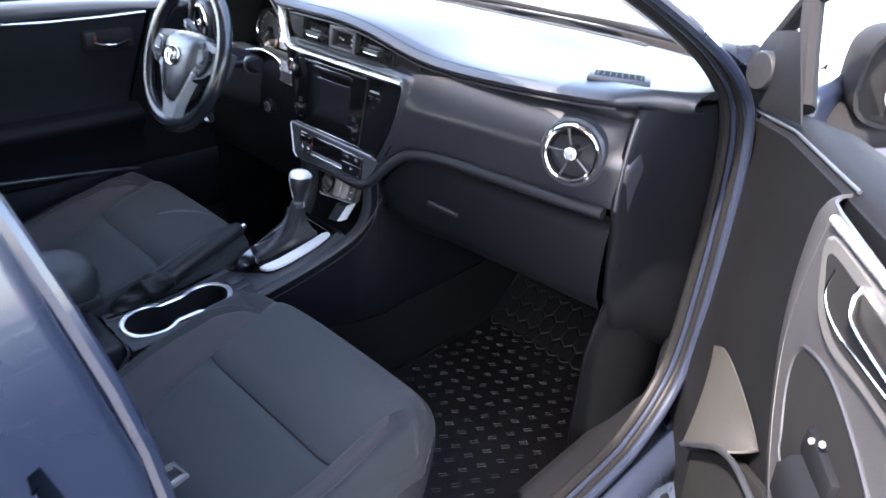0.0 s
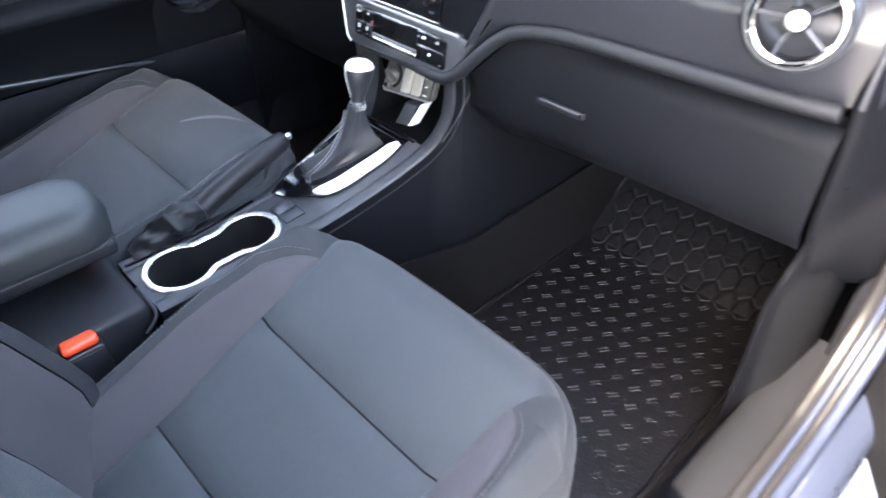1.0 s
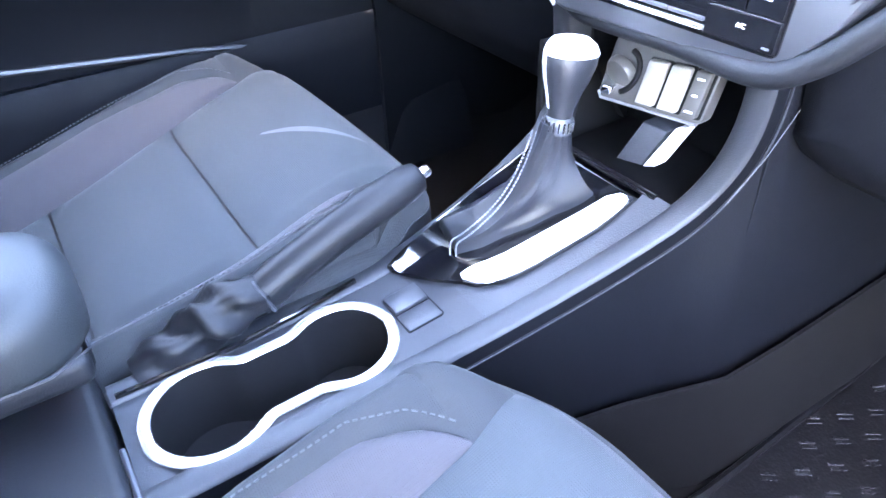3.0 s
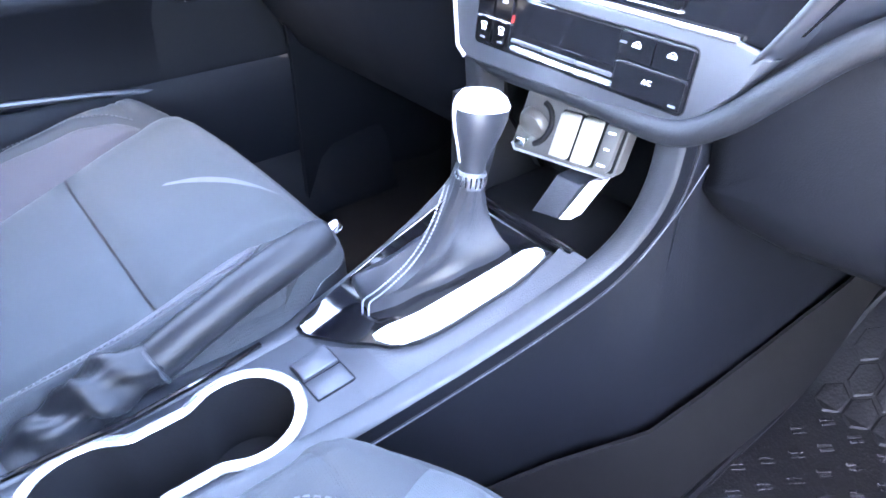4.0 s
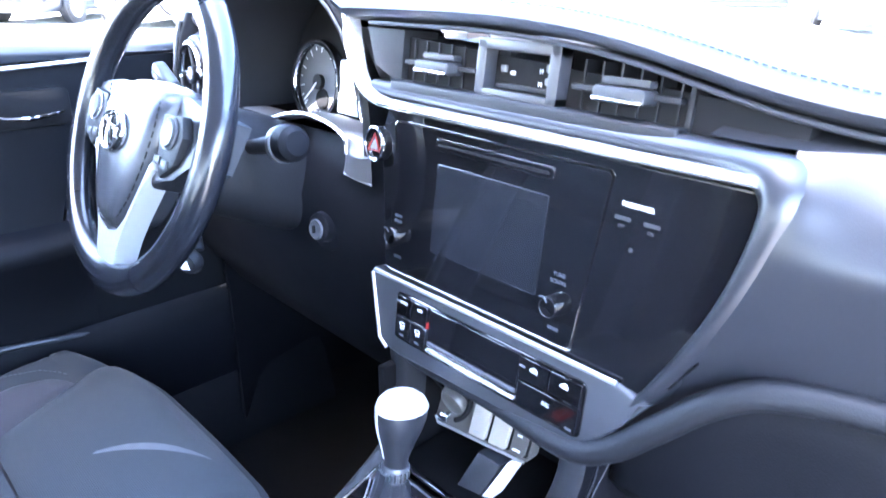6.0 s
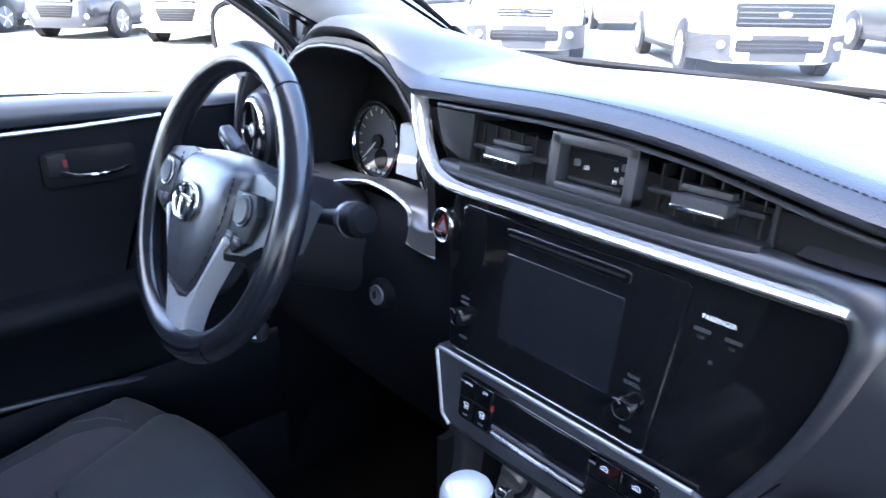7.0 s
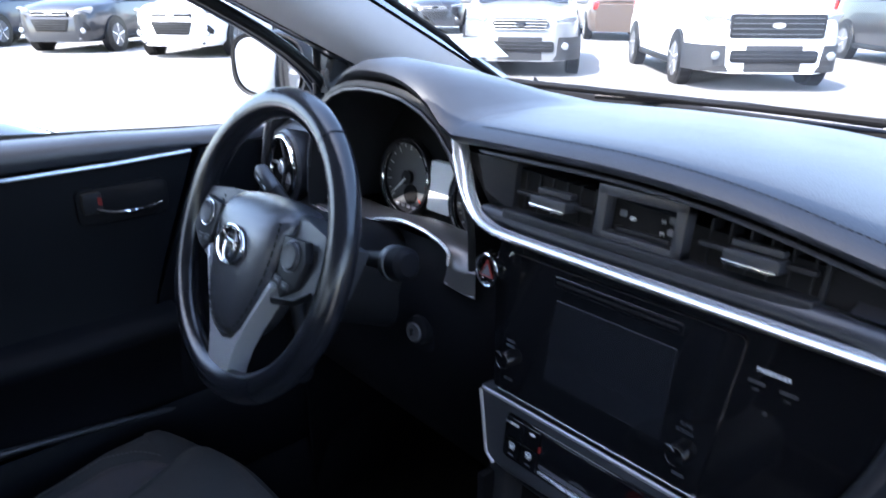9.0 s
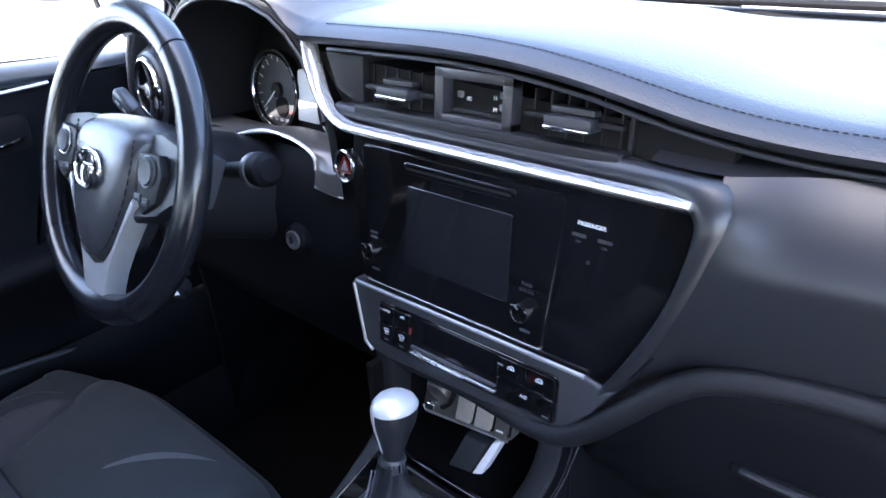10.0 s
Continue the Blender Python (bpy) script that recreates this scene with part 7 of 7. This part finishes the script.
def parked(name, label, paint, at, heading, length=4.55, width=1.85, height=1.68, hood=1.05, style=0, group="parked cars", swept=False):
    """A parked crossover; its own +y is its nose."""
    ob = thing(name, (0, 0, 0), label, "car", group)
    L, W, f = length / 2, width / 2, 0.93
    nose, wb = L, 0.60 * length / 2
    # lower body as a loft of cross-sections along y
    def sect(y):
        belt = interp(y, [(-L, hood - 0.10), (-L + 0.2, hood + 0.02), (0.9, hood), (1.3, hood - 0.02), (nose - 0.45, hood - 0.09), (nose - 0.20, hood - 0.16), (nose - 0.08, hood - 0.24), (nose, 0.72)])
        w = W * interp(y, [(-L, 0.80), (-L + 0.25, 0.95), (-L + 0.6, 1.0), (nose - 0.8, 1.0), (nose - 0.45, 0.96), (nose - 0.25, 0.89), (nose - 0.12, 0.80), (nose - 0.04, 0.70), (nose, 0.60)])
        crown = interp(y, [(-L, 0.0), (0.8, 0.02), (1.0, 0.075), (nose - 0.3, 0.07), (nose - 0.1, 0.04), (nose, 0.0)])
        half = [(0, 0.24), (0.86 * w, 0.24), (0.97 * w, 0.34), (w, 0.60), (0.985 * w, 0.80), (0.93 * w, belt - 0.04), (0.86 * w, belt), (0.4 * w, belt + crown), (0, belt + crown * 1.1)]
        return [Vector((x, y, z)) for x, z in half] + [Vector((-x, y, z)) for x, z in half[-2:0:-1]]
    ys = [-L, -L + 0.1, -L + 0.3, -L + 0.6, -1.2, -0.5, 0.2, 0.8, 1.1, nose - 0.7, nose - 0.45, nose - 0.32, nose - 0.25, nose - 0.18, nose - 0.12, nose - 0.08, nose - 0.04, nose]
    part("body", grid([sect(y) for y in ys], wrap=True, caps=True), paint, ob, sharp=40)
    cab = []
    for y, z, k in ((0.98, hood + 0.0, 0.86), (0.62, hood + 0.28, 0.80), (0.28, height - 0.08, 0.72), (0.0, height - 0.01, 0.69), (-0.8, height, 0.69), (-L + 0.75, height - 0.03, 0.68), (-L + 0.40, height - 0.14, 0.68), (-L + 0.18, hood + 0.22, 0.76), (-L + 0.08, hood - 0.02, 0.80)):
        w0 = W * 0.875
        w1 = W * k
        cab.append([Vector((-w0 if z < hood + 0.02 else -w0 + 0.0, y, hood - 0.03)), Vector((-(w0 + w1) / 2, y, (hood + z) / 2)), Vector((-w1, y, z - 0.02)), Vector((-w1 * 0.8, y, z)), Vector((0, y, z + 0.015)), Vector((w1 * 0.8, y, z)), Vector((w1, y, z - 0.02)), Vector(((w0 + w1) / 2, y, (hood + z) / 2)), Vector((w0, y, hood - 0.03))])
    part("cabin", grid(cab), paint, ob, "painted roof and pillars", sharp=40)
    ws = grid([[Vector((x * k, y + 0.012, z + 0.006)) for x in (-1, -0.5, 0, 0.5, 1)] for y, z, k in ((0.95, hood + 0.03, W * 0.80), (0.62, hood + 0.285, W * 0.755), (0.32, height - 0.095, W * 0.66))])
    part("windscreen", ws, "car_glass", ob, "dark reflecting windscreen")
    for s in (-1, 1):
        for y0, y1 in ((0.62, -0.15), (-0.22, -1.0), (-1.06, -L + 0.42)):
            w0 = W * 0.885
            q = [[Vector((s * (w0 + 0.006), y, hood + 0.02)), Vector((s * (W * 0.80 + 0.004), (y if y != 0.62 else 0.42), hood + 0.30)), Vector((s * (W * 0.735 + 0.004), (y if y != 0.62 else 0.24), height - 0.13))] for y in (y0, (y0 + y1) / 2, y1)]
            part("side_window", grid(q), "car_glass", ob)
        hx = W * 0.73
        if swept and s > 0:
            u, v = Vector((s * 0.62, 0.74, -0.26)).normalized(), Vector((-s * 0.70, 0.50, -0.02)).normalized()
            n, c = u.cross(v).normalized() * s, Vector((s * W * 0.80, nose - 0.30, hood - 0.135))
            oval_at = lambda k, h: [c + u * 0.29 * k * math.cos(a) + v * 0.115 * k * math.sin(a) + n * h for a in [2 * math.pi * i / 28 for i in range(28)]]
            lamp_ = part("headlamp", grid([oval_at(k, h) for k, h in ((1, -0.03), (1, 0.0), (0.9, 0.012), (0.6, 0.024), (0.05, 0.030))], wrap=True, caps=True), "car_glass", ob, "long swept headlamp")
            part("lamp_rim", tube(oval_at(1.0, 0.004), 0.008, 8, True), "seal", lamp_)
        else:
            part("headlamp", moved(plate([(-0.17, -0.03), (0.10, -0.055), (0.19, 0.03), (0.17, 0.085), (0.02, 0.065), (-0.16, 0.03)], lambda a, b, d: Vector((a * s, d, b)), -0.06, 0.02, 0.02, 2), Matrix.Translation((s * hx, nose - 0.16, hood - 0.22)) @ Euler((radians(-18), 0, radians(-s * 30))).to_matrix().to_4x4()), "lamp", ob, "clear headlamp")
        part("fog_lamp", moved(turned((0, 0, 0), (0, 1, 0), [(0.055, 0), (0.055, 0.02), (0.04, 0.03), (0.001, 0.03)], 18), Matrix.Translation((s * W * 0.74, nose - 0.03, 0.47))), "lamp", ob, "round fog lamp")
        part("mirror", box((s * (W + 0.06), 0.72, hood + 0.08), (0.20, 0.10, 0.14), 0.04, 3), paint, ob)
        part("tail_lamp", box((s * W * 0.80, -L + 0.06, hood - 0.12), (0.16, 0.12, 0.22), 0.03, 3), "tail", ob, "red tail lamp")
        for y in (wb, -wb):
            part("arch", turned((s * (W - 0.16), y, 0.36), (s, 0, 0), [(0.39, 0), (0.41, 0.155), (0.40, 0.172), (0.36, 0.175)], 30), "seal", ob, "black wheel arch")
            w = part("wheel", turned((s * (W - 0.20), y, 0.35), (s, 0, 0), [(0.24, 0), (0.335, 0.01), (0.35, 0.03), (0.35, 0.20), (0.335, 0.222), (0.25, 0.230), (0.24, 0.20)], 32), "seal", ob, "black tyre")
            part("rim", turned((s * (W - 0.02), y, 0.35), (s, 0, 0), [(0.245, 0.045), (0.235, 0.03), (0.05, 0.0), (0.001, 0.0)], 28), "dim", w)
            for a in range(5):
                r = radians(72 * a + 18)
                part("spoke", tube([(s * (W + 0.005), y + 0.03 * math.cos(r), 0.35 + 0.03 * math.sin(r)), (s * (W + 0.022), y + 0.235 * math.cos(r), 0.35 + 0.235 * math.sin(r))], [0.036, 0.026], 8, flat=0.4), "silver", w, "alloy spoke")
    # nose: grille, bumper, plate
    gz, gw, gh = ((hood - 0.27, W * 0.46, 0.10) if style else (hood - 0.25, W * 0.44, 0.045)) if style != 2 else (hood - 0.30, W * 0.60, 0.15)
    gz -= 0.12 if swept else 0.0
    gr = part("grille", moved(plate(rrect(-gw, -gh, gw, gh, 0.03, 3) if style != 1 else [(-gw, 0.02), (-gw * 0.85, -0.08), (gw * 0.85, -0.08), (gw, 0.02), (gw * 0.9, 0.09), (-gw * 0.9, 0.09)], lambda a, b, d: Vector((a, d, b)), -0.05, 0.012, 0.006), Matrix.Translation((0, nose + 0.005, gz))), "seal", ob, "dark grille")
    for i in range(4 if style else 2):
        part("grille_bar", box((0, nose + 0.018, gz - gh * 0.66 + gh * (0.44 if style else 1.3) * i), (gw * 1.9, 0.014, 0.014), 0.004, 2), "silver" if style != 2 else "rim_grey", gr)
    part("badge", grid([circle((0, nose + 0.034, gz + 0.01), (0, 1, 0), 0.001, 24)] + [[Vector((0.085 * math.cos(2 * math.pi * i / 24), nose + 0.02 + y, gz + 0.01 + 0.038 * math.sin(2 * math.pi * i / 24))) for i in range(24)] for y in (0.014, 0.006)], wrap=True), "chrome", gr, "plain oval badge")
    if style:
        low_o, iz, nb = rrect(-W * 0.56, -0.08, W * 0.56, 0.08, 0.04, 3), 0.46, 2
    else:
        low_o, iz, nb = [(-W * 0.36, -0.12), (W * 0.36, -0.12), (W * 0.45, 0.10), (W * 0.43, 0.125), (-W * 0.43, 0.125), (-W * 0.45, 0.10)], 0.57, 4
        for s in (-1, 1):
            part("lamp_recess", moved(plate([(s * a, b) for a, b in ((-0.15, -0.03), (0.10, -0.07), (0.13, 0.0), (0.02, 0.11), (-0.06, 0.09))][::s], lambda a, b, d: Vector((a, d, b)), -0.05, 0.012, 0.004), Matrix.Translation((s * W * 0.74, nose - 0.085, 0.53)) @ Matrix.Rotation(radians(-s * 28), 4, "Z")), "seal", ob, "dark fog lamp recess")
    part("intake", moved(plate(low_o, lambda a, b, d: Vector((a, d, b)), -0.10, 0.008, 0.006), Matrix.Translation((0, nose + 0.012, iz))), "seal", ob, "dark lower intake")
    for i in range(nb):
        part("intake_bar", box((0, nose + 0.022, iz - 0.024 * (nb - 1) + 0.048 * i), (W * (1.05 if style else 0.76), 0.012, 0.010), 0.003, 2), "trim_dark", ob)
    if style:
        part("bumper_wrap", thick(grid([[Vector((x * W * 1.012, y, z)) for z in (0.26, 0.36, 0.50, 0.60)] for x, y in ((-1.0, nose - 0.75), (-1.0, nose - 0.5), (-0.93, nose - 0.30), (-0.82, nose - 0.11), (-0.66, nose - 0.01), (0, nose + 0.012), (0.66, nose - 0.01), (0.82, nose - 0.11), (0.93, nose - 0.30), (1.0, nose - 0.5), (1.0, nose - 0.75))]), 0.01), "trim_dark", ob, "dark grey lower bumper", sharp=50)
    part("skid_plate", box((0, nose - 0.12, 0.30), (W * 1.35, 0.20, 0.07), 0.025, 3), "rim_grey", ob, "grey skid plate")
    part("lower_trim", box((0, 0, 0.29), (W * 1.97, length * 0.62, 0.10), 0.03, 3), "seal", ob, "black sill trim")
    ob.matrix_world = Matrix.Translation((at[0], at[1], 0)) @ Matrix.Rotation(radians(heading), 4, "Z") @ Matrix.Translation((0, -wb, 0))
    return ob


HD = 223.0
parked("parked_crossover", "white large crossover with black grille and grey lower bumper", "car_white", (-4.45, 9.65), HD + 2, 5.0, 2.0, 1.79, 1.14, 2)
parked("parked_crossover", "silver-grey crossover with dark grille", "car_silver", (-7.65, 8.35), HD - 2, 4.45, 1.86, 1.66, 1.05, 1)
parked("parked_crossover", "dark grey crossover behind the windscreen pillar", "car_dark", (-11.1, 7.0), HD, 4.5, 1.84, 1.66, 1.05, 0)
parked("parked_crossover", "white crossover with chrome grille bars", "car_white", (-14.2, 5.5), HD, 4.52, 1.84, 1.68, 1.06, 0)
parked("parked_crossover", "dark grey crossover with chrome grille bars", "car_dark", (-16.9, 4.0), HD, 4.52, 1.84, 1.68, 1.06, 0)
parked("parked_crossover", "dark blue crossover with silver wheels", "car_blue", (-20.0, 2.3), HD, 4.6, 1.88, 1.68, 1.05, 1)
parked("parked_crossover", "black pickup-sized car with silver wheels", "car_black", (-2.4, 13.8), HD, 5.0, 1.95, 1.8, 1.15, 2)
parked("parked_crossover", "brown crossover parked tail on", "car_brown", (-13.6, 18.9), HD + 180, 4.5, 1.84, 1.65, 1.05, 0)
parked("parked_crossover", "dark crossover of the second row", "car_dark", (-17.6, 15.2), HD, 4.5, 1.84, 1.65, 1.05, 0)
parked("parked_crossover", "maroon crossover beside the open door", "car_maroon", (4.6, 7.2), 205, 4.5, 1.84, 1.65, 1.05, 0)
parked("parked_sedan", "white car parked beside the driver door", "car_white", (-2.96, -0.56), -4, 4.5, 1.80, 1.42, 0.93, 0, swept=True)
